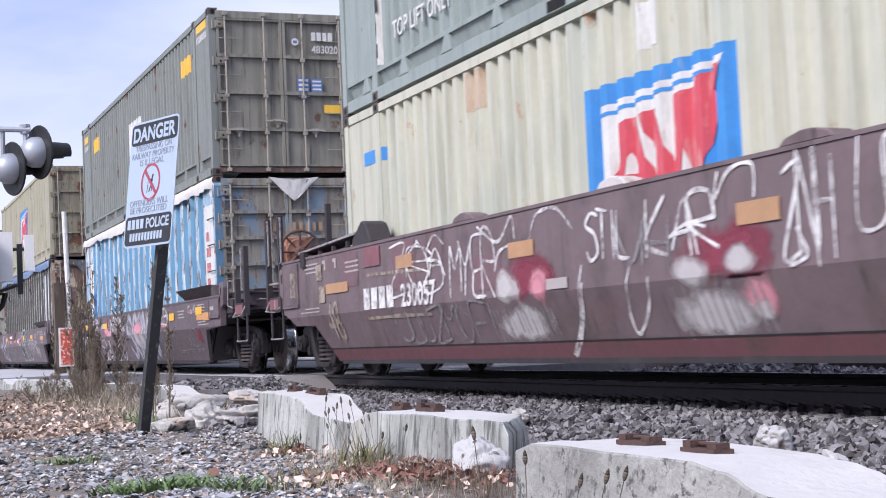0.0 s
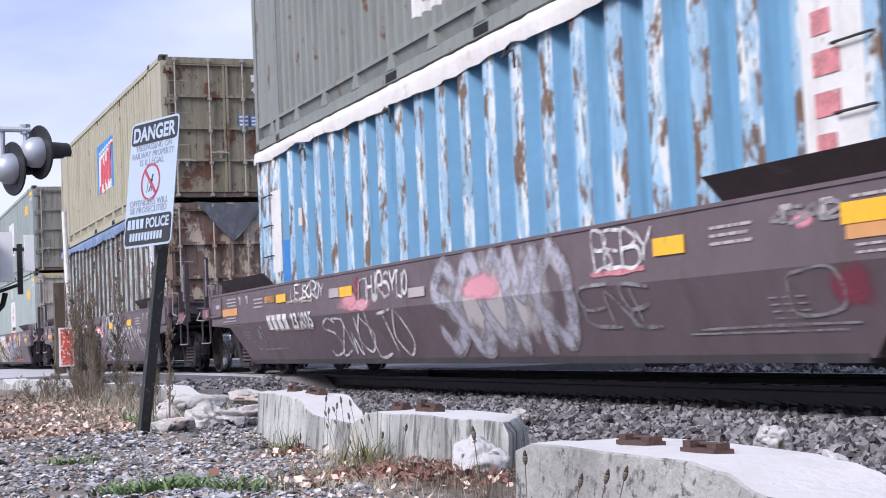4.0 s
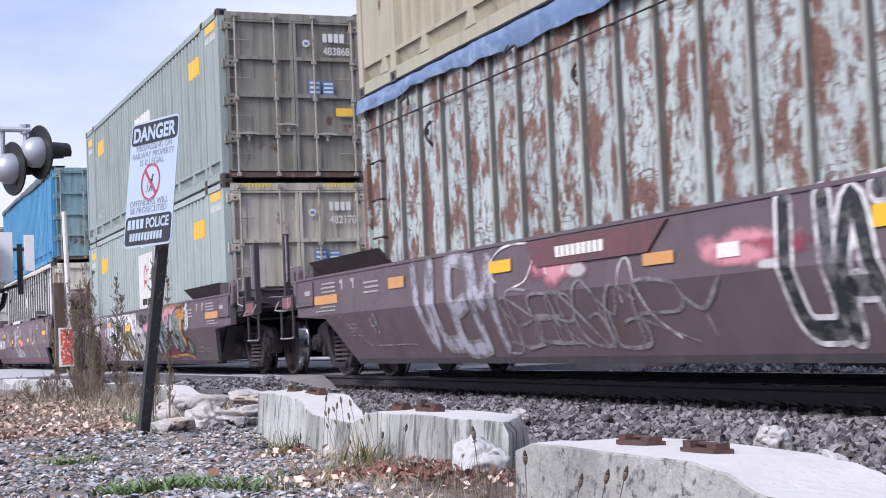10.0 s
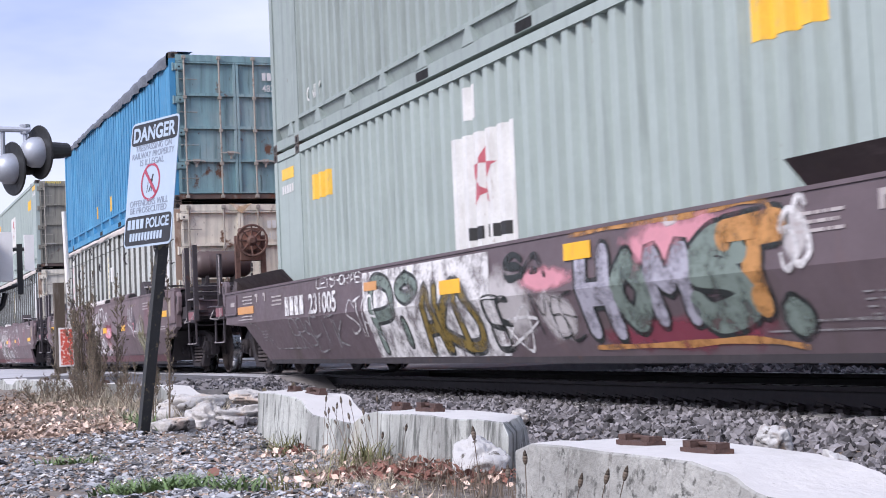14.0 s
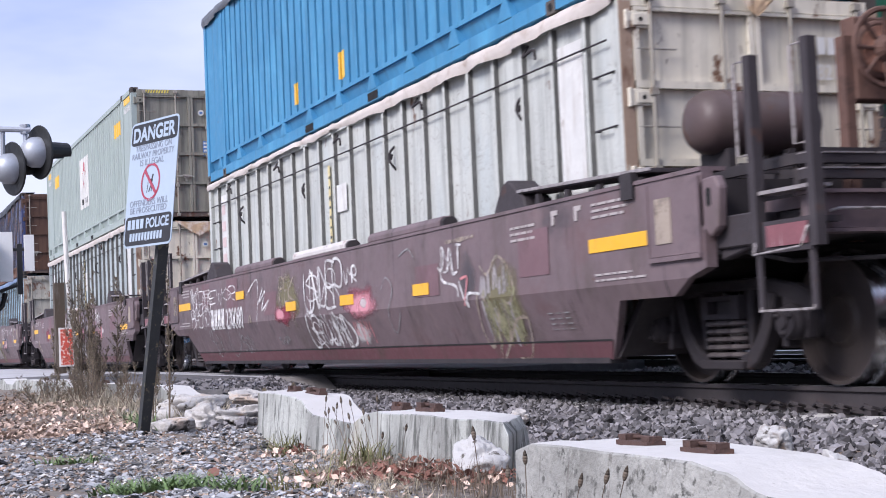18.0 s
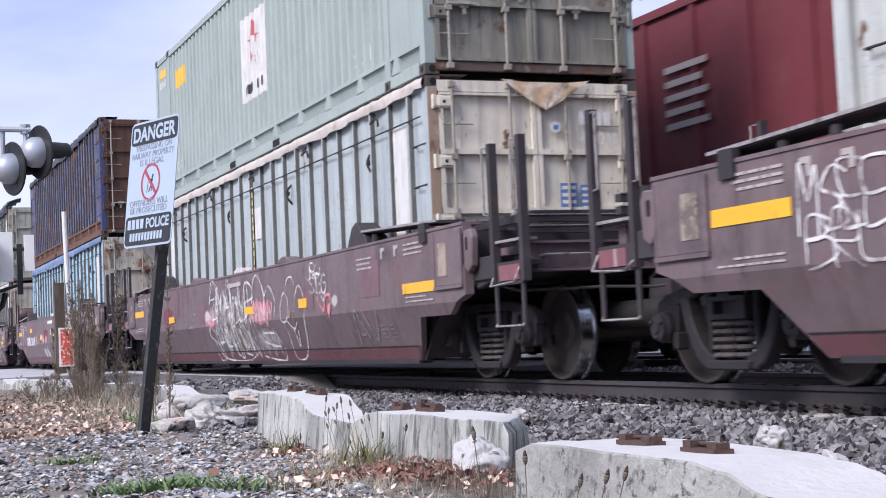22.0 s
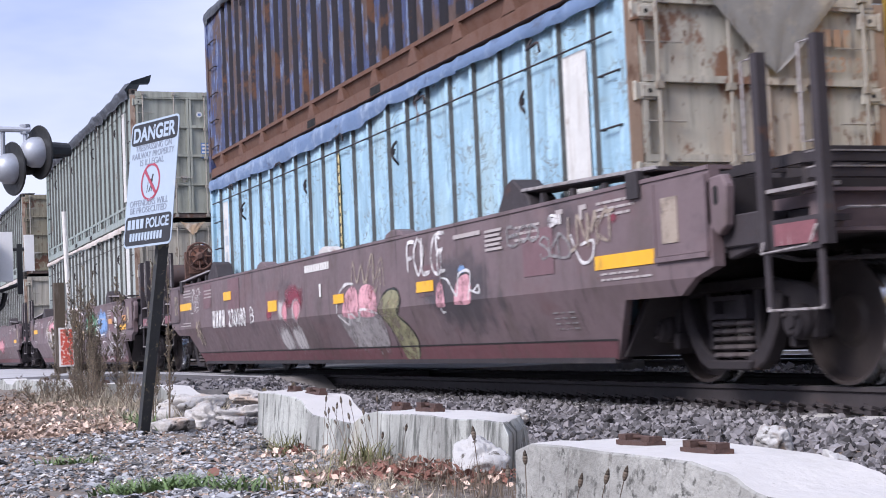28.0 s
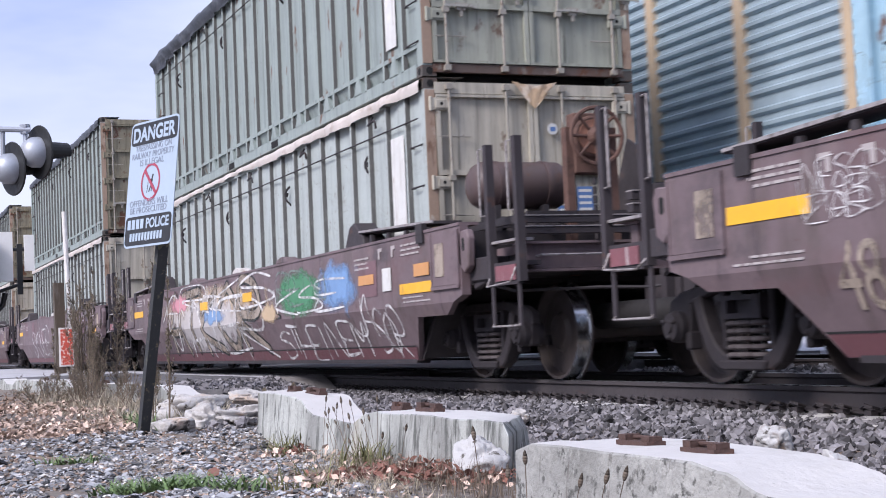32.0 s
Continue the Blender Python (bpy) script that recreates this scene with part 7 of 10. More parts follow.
    scrawl(c, "white", 0.03, [(-2.9, 1.11), (-2.78, 0.98), (-2.68, 1.12)])
    scrawl(c, "pink", 0.05, [(-3.04, 1.03), (-2.79, 0.86), (-2.7, 1.03), (-2.49, 1.01), (-2.58, 0.76)])
    spray(c, "red", -2.75, -2.43, 0.69, 1.02, 0.0025)
    spray(c, "pink", -2.68, -2.47, 0.74, 0.98, 0.003)
    spray(c, "white", -2.52, -2.15, 0.85, 1.07, 0.003)
    reflector(c, -7.68, -6.85, 1.36, 1.42, M_chalk)
    letters(c, "grey", "AV", -1.81, -0.91, 0.4, 0.9, 0.04)
    car_at(5, c)
    # 6
    c = well_car("well_car", "B", N + "high sided, with pink and pale sprayed shapes")
    number_on(c, -13.11, -12.23, -12.05, -10.99, 0.77, 0.27, "230080")
    letters(c, "white", "B", -10.7, -10.5, 0.8, 1.01, 0.03)
    big_48(c, -14.48, 0.51, 0.48, "sand")
    letters(c, "white", "NESSR", -14.71, -13.95, 1.23, 1.45, 0.008)
    letters(c, "white", "WASED", -14.76, -13.97, 1.07, 1.35, 0.008)
    letters(c, "white", "ZAR", -14.7, -14.05, 1.06, 1.23, 0.009)
    reflector(c, -12.31, -11.83, 1.18, 1.31, M_yellow)
    reflector(c, -9.71, -9.26, 0.92, 1.07, M_yellow)
    reflector(c, -6.72, -6.32, 0.92, 1.03, M_yellow)
    reflector(c, -7.28, -7.21, 1.03, 1.19, M_white)
    spray(c, "red", -9.02, -7.87, 0.83, 1.3, 0.0025)
    spray(c, "red", -8.91, -7.93, 0.86, 1.24, 0.0028)
    spray(c, "white", -9.3, -8.74, 0.71, 1.13, 0.003)
    spray(c, "white", -8.7, -8.11, 0.7, 1.1, 0.003)
    spray(c, "pink", -9.12, -8.74, 0.73, 1.09, 0.0036)
    spray(c, "pink", -9.04, -8.77, 0.76, 1.06, 0.004)
    spray(c, "pink", -8.59, -8.15, 0.73, 1.07, 0.0036)
    spray(c, "pink", -8.52, -8.21, 0.75, 1.03, 0.004)
    spray(c, "red", -9.92, -9.45, 0.76, 1.04, 0.0024)
    spray(c, "white", -9.5, -8.77, 0.28, 0.78, 0.0026)
    spray(c, "white", -8.88, -8.19, 0.27, 0.75, 0.0026)
    drips(c, "grey", -9.44, -8.32, 0.3, 0.75, 9, 72)
    shape(c, "mist", [(-6.62, 0.80), (-6.55, 0.62), (-6.2, 0.30), (-5.45, 0.26), (-5.15, 0.45), (-5.15, 0.74), (-5.7, 0.80), (-6.2, 0.78)])
    spray(c, "white", -6.5, -5.1, 0.25, 0.85, 0.003)
    shape(c, "rose", [(-6.42, 0.76), (-6.32, 0.98), (-6.02, 1.10), (-5.82, 1.0), (-5.86, 0.76), (-6.1, 0.72)], 0.0038)
    shape(c, "rose", [(-5.80, 0.74), (-5.76, 1.02), (-5.5, 1.10), (-5.22, 1.02), (-5.18, 0.78), (-5.5, 0.72)], 0.0039)
    spray(c, "red", -5.75, -5.2, 0.82, 1.12, 0.003)
    spray(c, "red", -6.25, -5.8, 0.80, 1.04, 0.003)
    scrawl(c, "white", 0.04, [(-6.62, 0.80), (-6.55, 1.0), (-6.25, 1.13), (-5.95, 1.12)], [(-6.6, 0.78), (-6.3, 0.66), (-6.15, 0.80), (-5.9, 0.70), (-5.7, 0.82), (-5.2, 0.76)])
    scrawl(c, "sand", 0.034, [(-6.02, 1.13), (-5.95, 1.38), (-5.82, 1.14), (-5.65, 1.32), (-5.54, 1.12), (-5.27, 1.43), (-5.2, 1.14), (-4.97, 1.36), (-4.89, 1.05)], [(-5.5, 1.1), (-5.3, 1.3), (-5.2, 1.0), (-5.0, 1.25), (-5.05, 0.85)])
    drips(c, "grey", -6.5, -5.2, 0.28, 0.73, 12, 75)
    shape(c, "moss", [(-5.2, 0.76), (-4.91, 0.97), (-4.54, 1.0), (-4.42, 0.86), (-4.59, 0.73), (-4.8, 0.70)], 0.0040)
    shape(c, "moss", [(-5.12, 0.72), (-4.6, 0.72), (-4.36, 0.58), (-4.28, 0.42), (-4.42, 0.25), (-4.80, 0.25), (-4.85, 0.48)], 0.0042)
    spray(c, "cream", -4.85, -4.45, 0.74, 0.98, 0.004)
    scrawl(c, "black", 0.03, [(-5.2, 0.76), (-4.91, 0.97), (-4.54, 1.0), (-4.42, 0.86), (-4.59, 0.73), (-4.36, 0.58), (-4.28, 0.42), (-4.42, 0.25)], [(-5.2, 0.76), (-4.95, 0.6), (-4.95, 0.26)])
    letters(c, "white", "FOLGE", -4.15, -3.06, 1.1, 1.52, 0.042)
    reflector(c, -3.9, -3.43, 0.93, 1.04, M_yellow)
    spray(c, "teal", -4.0, -1.5, 0.36, 1.36, 0.002)
    shape(c, "rose", [(-3.38, 0.76), (-3.36, 0.94), (-3.24, 1.02), (-3.18, 0.92), (-3.17, 0.77)])
    shape(c, "rose", [(-2.92, 0.77), (-2.88, 0.92), (-2.74, 1.03), (-2.52, 1.03), (-2.52, 0.78)])
    spray(c, "blue", -2.82, -2.55, 1.04, 1.16, 0.003)
    scrawl(c, "white", 0.028, [(-3.26, 1.05), (-3.06, 1.02), (-2.84, 0.86), (-2.76, 1.06), (-2.49, 1.06), (-2.56, 0.8)], [(-2.53, 0.9), (-2.29, 0.86), (-2.31, 0.93), (-2.42, 0.88)], [(-3.30, 0.75), (-3.28, 0.71), (-3.2, 0.71)])
    reflector(c, -2.85, -2.2, 1.40, 1.44, M_chalk)
    for k in range(5):
        reflector(c, -2.09, -1.72 - 0.04 * (k % 2), 1.23 + 0.042 * k, 1.255 + 0.042 * k, M_chalk)
    letters(c, "grey", "BOO", -1.57, -0.95, 1.24, 1.42, 0.03)
    letters(c, "white", "SI", -0.75, -0.45, 1.34, 1.44, 0.03)
    letters(c, "sand", "LNMKT", -0.39, 0.40, 1.12, 1.42, 0.034)
    scrawl(c, "white", 0.03, [(-0.37, 1.25), (-0.2, 1.02), (-0.02, 1.03), (0.02, 1.17), (-0.2, 1.15)])
    letters(c, "grey", "SKD", -0.95, -0.42, 1.06, 1.28, 0.028)
    spray(c, "red", 0.28, 0.44, 1.27, 1.38, 0.0025)
    bm = B()
    bars(bm, -7.9, 1.36, (0.07,) * 11, 0.09, 0.025, lambda b, a, cc, p, q: plate(b, a, cc, p, q))
    stuff(part("stencil", bm, M_white, c))
    car_at(6, c)
    # 7
    c = well_car("well_car", "B", N + "high sided, with bright many-coloured graffiti", brakes=True)
    spray(c, "cream", -13.37, -4.55, 0.59, 1.52, 0.0025)
    spray(c, "white", -13.16, -5.24, 0.23, 1.5, 0.0022)
    spray(c, "green", -5.15, -2.51, 0.71, 1.52, 0.0025)
    spray(c, "green", -4.8, -2.74, 0.82, 1.48, 0.003)
    spray(c, "blue", -3.09, -1.22, 0.7, 1.52, 0.003)
    spray(c, "blue", -2.73, -1.42, 0.77, 1.47, 0.0034)
    fat(c, "sand", "black", "ATKOR", -12.2, -5.69, 0.34, 1.45, 0.12)
    letters(c, "white", "VATER", -12.12, -5.59, 0.23, 1.31, 0.05)
    letters(c, "white", "ARKS", -12.81, -5.11, 0.96, 1.49, 0.034)
    spray(c, "cream", -5.9, -4.62, 0.74, 1.06, 0.006)
    scrawl(c, "black", 0.03, [(-6.34, 1.23), (-5.44, 0.87), (-4.65, 0.84), (-5.72, 1.08)])
    letters(c, "green", "REN", -4.8, -2.74, 0.96, 1.4, 0.03)
    letters(c, "white", "KSE", -4.82, -2.08, 0.81, 1.24, 0.03)
    letters(c, "white", "STHEINEM", -5.05, -1.41, 0.23, 0.7, 0.036)
    letters(c, "white", "SOR", -0.96, -0.15, 0.26, 0.83, 0.03)
    letters(c, "white", "JA", -1.72, -0.95, 0.48, 1.0, 0.026)
    spray(c, "blue", -9.54, -7.77, 0.78, 1.14, 0.006)
    spray(c, "pink", -12.05, -10.16, 1.04, 1.43, 0.006)
    reflector(c, -1.31, -0.79, 1.09, 1.2, M_orange)
    reflector(c, 0.48, 0.91, 1.1, 1.23, M_orange)
    reflector(c, -0.49, -0.22, 0.99, 1.24, M_lwhite)
    reflector(c, -6.67, -6.15, 1.11, 1.24, M_yellow)
    reflector(c, -9.52, -8.98, 1.08, 1.21, M_yellow)
    car_at(7, c)
    for k in (8, 9):
        c = well_car("well_car", "B", N + "high sided, with grey scrawls")
        letters(c, "white", "SMOKER", -12.0, -8.0, 0.4, 1.3, 0.04)
        letters(c, "grey", "VANTS", -7.0, -2.0, 0.4, 1.3, 0.04)
        spray(c, "pink", -6.0, -3.0, 0.5, 1.2)
        car_at(k, c)


# ================= ground and track =================
M_ground = mat("gravelly_earth", (0.18, 0.155, 0.135), 0.95, spots=(((0.24, 0.225, 0.22), 60.0, 0.54, 0.06, (1, 1, 1)), ((0.06, 0.05, 0.045), 22.0, 0.57, 0.1, (1, 1, 1)), ((0.26, 0.185, 0.135), 2.3, 0.54, 0.12, (1, 1, 1))), bump=0.9, bscale=30.0, vscale=8.0, var=0.3)
M_ballast = mat("ballast_stone", (0.16, 0.152, 0.162), 0.85, island=0.85, bump=0.35, bscale=60.0, var=0.15, vscale=20.0)
M_gravel = mat("slate_gravel", (0.275, 0.28, 0.30), 0.8, island=1.0, bump=0.4, bscale=90.0, var=0.25, vscale=30.0)
M_gravelpale = mat("pale_chippings", (0.55, 0.53, 0.52), 0.85, island=0.5, bump=0.4, bscale=90.0, var=0.2, vscale=30.0)
M_graveltan = mat("earthy_chippings", (0.30, 0.225, 0.18), 0.9, island=0.7, bump=0.4, bscale=90.0, var=0.2, vscale=30.0)
M_asphalt = mat("worn_asphalt", (0.115, 0.112, 0.12), 0.85, spots=(((0.19, 0.185, 0.195), 1.2, 0.5, 0.3, (1, 1, 1)), ((0.03, 0.03, 0.03), 5.0, 0.66, 0.1, (1, 1, 1))), bump=0.5, bscale=90.0, vscale=10.0, var=0.25)
M_panel = mat("crossing_panel_concrete", (0.22, 0.205, 0.205), 0.85, spots=(((0.14, 0.12, 0.11), 3.0, 0.5, 0.25, (1, 1, 1)),), bump=0.3)
M_pale = mat("pale_pavement", (0.45, 0.45, 0.48), 0.85, spots=(((0.3, 0.3, 0.31), 0.8, 0.5, 0.3, (1, 1, 1)),), bump=0.2)
M_railside = mat("rail_web", (0.058, 0.050, 0.054), 0.7, spots=((RUST, 4.0, 0.64, 0.3, (0.2, 1, 1)),), bump=0.15)
M_railtop = mat("rail_head", (0.40, 0.40, 0.42), 0.3, 0.9, spots=(((0.12, 0.1, 0.1), 3.0, 0.62, 0.2, (0.1, 1, 1)),), bump=0.05)
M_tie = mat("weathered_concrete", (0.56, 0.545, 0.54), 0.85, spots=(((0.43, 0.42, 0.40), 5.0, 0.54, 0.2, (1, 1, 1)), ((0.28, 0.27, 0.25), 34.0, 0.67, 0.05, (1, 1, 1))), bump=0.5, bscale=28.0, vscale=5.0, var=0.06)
# Sleeper flanks: real streaks and grain, on a base darkened as if shaded.
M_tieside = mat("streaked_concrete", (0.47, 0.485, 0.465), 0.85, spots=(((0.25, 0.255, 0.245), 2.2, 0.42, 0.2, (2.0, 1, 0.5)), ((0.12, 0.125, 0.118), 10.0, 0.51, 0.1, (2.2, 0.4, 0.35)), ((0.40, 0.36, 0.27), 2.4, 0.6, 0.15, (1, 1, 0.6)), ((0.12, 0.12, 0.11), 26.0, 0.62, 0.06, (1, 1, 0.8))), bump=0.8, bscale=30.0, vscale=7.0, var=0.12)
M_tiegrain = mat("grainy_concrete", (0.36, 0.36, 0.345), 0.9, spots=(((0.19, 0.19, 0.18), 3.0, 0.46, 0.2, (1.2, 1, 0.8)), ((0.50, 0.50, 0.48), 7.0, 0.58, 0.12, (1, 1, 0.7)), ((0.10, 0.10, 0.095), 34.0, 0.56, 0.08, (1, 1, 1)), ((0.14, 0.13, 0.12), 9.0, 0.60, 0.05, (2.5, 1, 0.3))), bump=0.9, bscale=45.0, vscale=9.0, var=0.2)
M_rusty = mat("rusty_iron", (0.085, 0.05, 0.043), 0.85, spots=(((0.05, 0.03, 0.027), 14.0, 0.5, 0.2, (1, 1, 1)), ((0.19, 0.10, 0.075), 30.0, 0.58, 0.15, (1, 1, 1))), bump=0.5, bscale=60.0)
# Near-black spots stand in for the shaded hollows of the broken lumps.
M_rock = mat("broken_concrete", (0.53, 0.51, 0.50), 0.9, spots=(((0.27, 0.25, 0.23), 7.0, 0.54, 0.12, (1, 1, 1)), ((0.60, 0.46, 0.36), 3.2, 0.57, 0.1, (1, 1, 1)), ((0.10, 0.09, 0.08), 6.5, 0.59, 0.05, (1, 1, 1)), ((0.10, 0.09, 0.085), 22.0, 0.62, 0.06, (1, 1, 1))), bump=0.9, bscale=45.0, vscale=9.0, var=0.3)
M_rockwhite = mat("white_limestone", (0.50, 0.495, 0.50), 0.9, spots=(((0.17, 0.13, 0.105), 6.0, 0.54, 0.1, (1, 1, 1)), ((0.10, 0.09, 0.08), 26.0, 0.62, 0.05, (1, 1, 1))), bump=0.6, bscale=70.0)


def ground_z(x, y):
    """Height of the ground: a raised verge by the track, a shallow trough, then the level of the ballast."""
    n = 0.02 * math.sin(x * 1.7 + y * 0.9) + 0.015 * math.sin(x * 3.9 - y * 2.3) + 0.01 * math.sin(y * 7.1 + x * 5.3)
    k = min(1.0, max(0.0, (y - 2.05) / 2.0))
    k = k * k * (3 - 2 * k)
    h = 0.03 * (1 - k) - 0.22 * k + n * (1 - 0.5 * k)
    if y > 4.6:
        h = -0.21 + 0.4 * n
    if x < -14.0 and y > 2.2:
        h = min(h, -0.07 + 0.2 * n)
    if y < 0.5:
        h -= 0.04 * min(6.0, 0.5 - y)
    if y > 15.5:
        h = -0.3
    return h


def build_ground():
    xs = [-900, -400, -200, -120, -80, -60, -45] + [-36 + 0.5 * i for i in range(32)] + [-20 + 0.16 * i for i in range(126)] + [0.5, 1.5, 3, 6, 12, 25, 60, 150, 500]
    ys = [-500, -150, -50, -15, -6, -3] + [-1.5 + 0.12 * i for i in range(64)] + [6.4 + 0.5 * i for i in range(20)] + [17, 20, 26, 40, 80, 200, 500, 1200]
    verts = [(x, y, ground_z(x, y)) for y in ys for x in xs]
    nx = len(xs)
    faces = [(j * nx + i, j * nx + i + 1, (j + 1) * nx + i + 1, (j + 1) * nx + i) for j in range(len(ys) - 1) for i in range(nx - 1)]
    me = bpy.data.meshes.new("ground")
    me.from_pydata(verts, [], faces)
    me.materials.append(M_ground)
    g = new("ground", me)
    tagged(g, "gravel and bare earth verge beside the railway", "ground", kind="structure")


def stones(name, count, place, size, material, label, seed, flat=0.7, tilt=1.0):
    """A scatter of angular stones as one mesh."""
    rnd = np.random.RandomState(seed)
    base = np.array([(-1, -1, -1), (1, -1, -1), (1, 1, -1), (-1, 1, -1), (-1, -1, 1), (1, -1, 1), (1, 1, 1), (-1, 1, 1)], float) * 0.5
    quads = np.array([(3, 2, 1, 0), (4, 5, 6, 7), (0, 1, 5, 4), (1, 2, 6, 5), (2, 3, 7, 6), (3, 0, 4, 7)])
    V, F = [], []
    for i in range(count):
        x, y, z = place(rnd)
        s = size[0] + (size[1] - size[0]) * rnd.rand() ** 2
        b = base * (1 + rnd.uniform(-0.55, 0.4, (8, 3))) * s * np.array([1, rnd.uniform(0.6, 1), flat * rnd.uniform(0.5, 1.1)])
        a, t, u = rnd.uniform(0, 6.283), rnd.uniform(-tilt, tilt), rnd.uniform(-tilt, tilt)
        ca, sa, ct, st, cu, su = math.cos(a), math.sin(a), math.cos(t), math.sin(t), math.cos(u), math.sin(u)
        R = np.array([[ca, -sa, 0], [sa, ca, 0], [0, 0, 1]]) @ np.array([[1, 0, 0], [0, ct, -st], [0, st, ct]]) @ np.array([[cu, 0, su], [0, 1, 0], [-su, 0, cu]])
        V.append(b @ R.T + (x, y, z + s * rnd.uniform(0.0, 0.55)))
        F.append(quads + 8 * i)
    me = bpy.data.meshes.new(name)
    me.from_pydata(np.concatenate(V).tolist(), [], np.concatenate(F).tolist())
    me.materials.append(material)
    return tagged(new(name, me), label, "stones", kind="stuff")


def rail_line(y, z, label, x0=-260.0, x1=60.0):
    t = thing("rail", label, "rail")
    t["kind"] = "structure"
    prof = [(-0.075, -0.18), (0.075, -0.18), (0.075, -0.168), (0.012, -0.145), (0.009, -0.05), (0.036, -0.035), (0.036, -0.004), (-0.036, -0.004), (-0.036, -0.035), (-0.009, -0.05), (-0.012, -0.145), (-0.075, -0.168)]
    bm = B()
    prism(bm, [(y + a, z + b) for a, b in prof], x0, x1, "x")
    part("rail_web", bm, M_railside, t, "brown rusted rail web and foot")
    bm = B()
    prism(bm, [(y - 0.036, z - 0.004), (y + 0.036, z - 0.004), (y + 0.026, z), (y - 0.026, z)], x0, x1, "x")
    part("rail_head", bm, M_railtop, t, "polished running surface")
    return t


def track_fittings():
    # clips along the near rails, on the sleepers' spacing
    clip = B()
    pipe(clip, [(-0.05, -0.10, 0.0), (-0.06, -0.16, 0.03), (0.0, -0.175, 0.055), (0.06, -0.16, 0.04), (0.05, -0.09, 0.02)], 0.011, 5)
    box(clip, -0.035, 0.035, -0.15, -0.09, -0.02, 0.015)
    me = bpy.data.meshes.new("rail_clip")
    clip.to_mesh(me)
    clip.free()
    me.materials.append(M_black)
    holder = thing("track_fastenings", "black spring clips along the rail foot", "rail clips")
    for i in range(34):
        x = -22.0 + i * 0.52
        if x < -19.5:
            continue
        for y in (6.42, 7.93):
            for dx in (-0.11, 0.11):
                o = new("rail_clip", me)
                o.parent = holder
                o.matrix_basis = pose(x + dx, y, -0.165)
    # sleepers of the near track, mostly buried
    s = B()
    prism(s, [(-1.3, -0.40), (1.3, -0.40), (1.3, -0.20), (0.9, -0.185), (0.45, -0.215), (-0.45, -0.215), (-0.9, -0.185), (-1.3, -0.20)], -0.12, 0.12, "x")
    sm = bpy.data.meshes.new("sleeper")
    s.to_mesh(sm)
    s.free()
    sm.materials.append(M_tie)
    bed = thing("sleepers", "concrete sleepers sunk in the ballast", "sleepers")
    for i in range(32):
        o = new("sleeper", sm)
        o.parent = bed
        o.matrix_basis = pose(-19.4 + i * 0.52, CY, 0)


def crossing():
    road = thing("road", "worn asphalt road over the level crossing", "road")
    road["kind"] = "structure"
    z = -0.012
    bm = B()
    prism(bm, [(-21.3, 6.30), (-20.6, 5.6), (-18.0, 4.6), (-16.3, 3.9), (-16.8, 3.3), (-19.0, 2.75), (-21.5, 2.3), (-23, -9), (-42, -9), (-42, 6.30)], -0.3, z, "z")
    part("asphalt", bm, M_asphalt, road)
    for y0, y1 in ((6.55, 7.80), (8.06, 11.35)):
        bm = B()
        prism(bm, [(-42, y0), (-19.9, y0), (-19.9, y1), (-42, y1)], -0.3, z, "z")
        part("crossing_panel", bm, M_panel if y0 < 8 else M_asphalt, road, "concrete crossing panel")
    bm = B()
    top = [bm.verts.new(v) for v in ((-21.4, 5.75, -0.004), (-20.5, 5.7, -0.006), (-20.2, 6.3, 0.0), (-21.4, 6.3, 0.0))]
    low = [bm.verts.new(v) for v in ((-21.2, 5.3, -0.2), (-19.75, 5.3, -0.22), (-19.4, 6.3, -0.22), (-21.4, 6.3, -0.22))]
    bm.faces.new(top)
    for i in range(4):
        bm.faces.new((low[i], low[(i + 1) % 4], top[(i + 1) % 4], top[i]))
    bmesh.ops.recalc_face_normals(bm, faces=bm.faces)
    part("panel_end", bm, M_panel, road, "sloped end of the crossing panel")
    bm = B()
    prism(bm, [(-60, 14.6), (-19.9, 14.6), (-16, 40), (-60, 40)], -0.32, -0.02, "z")
    part("far_pavement", bm, M_pale, road, "pale pavement beyond the tracks")
    bm = B()
    prism(bm, [(-21.5, 1.4), (-60, 1.0), (-60, 2.9), (-21.5, 2.9)], -0.2, 0.0, "z")
    part("kerb_strip", bm, M_pale, road, "pale concrete strip")
    bm = B()
    prism(bm, [(-58, 3.1), (-34.0, 3.1), (-33.0, 5.6), (-42, 6.1), (-58, 6.1)], -0.1, -0.006, "z")
    part("pale_pavement", bm, M_pale, road, "pale pavement of the crossing road")
    bm = B()
    prism(bm, [(-36, 5.62), (-21.42, 5.76), (-21.42, 6.2), (-36, 6.2)], -0.1, -0.004, "z")
    part("edge_strip", bm, M_pale, road, "pale strip beside the rail")


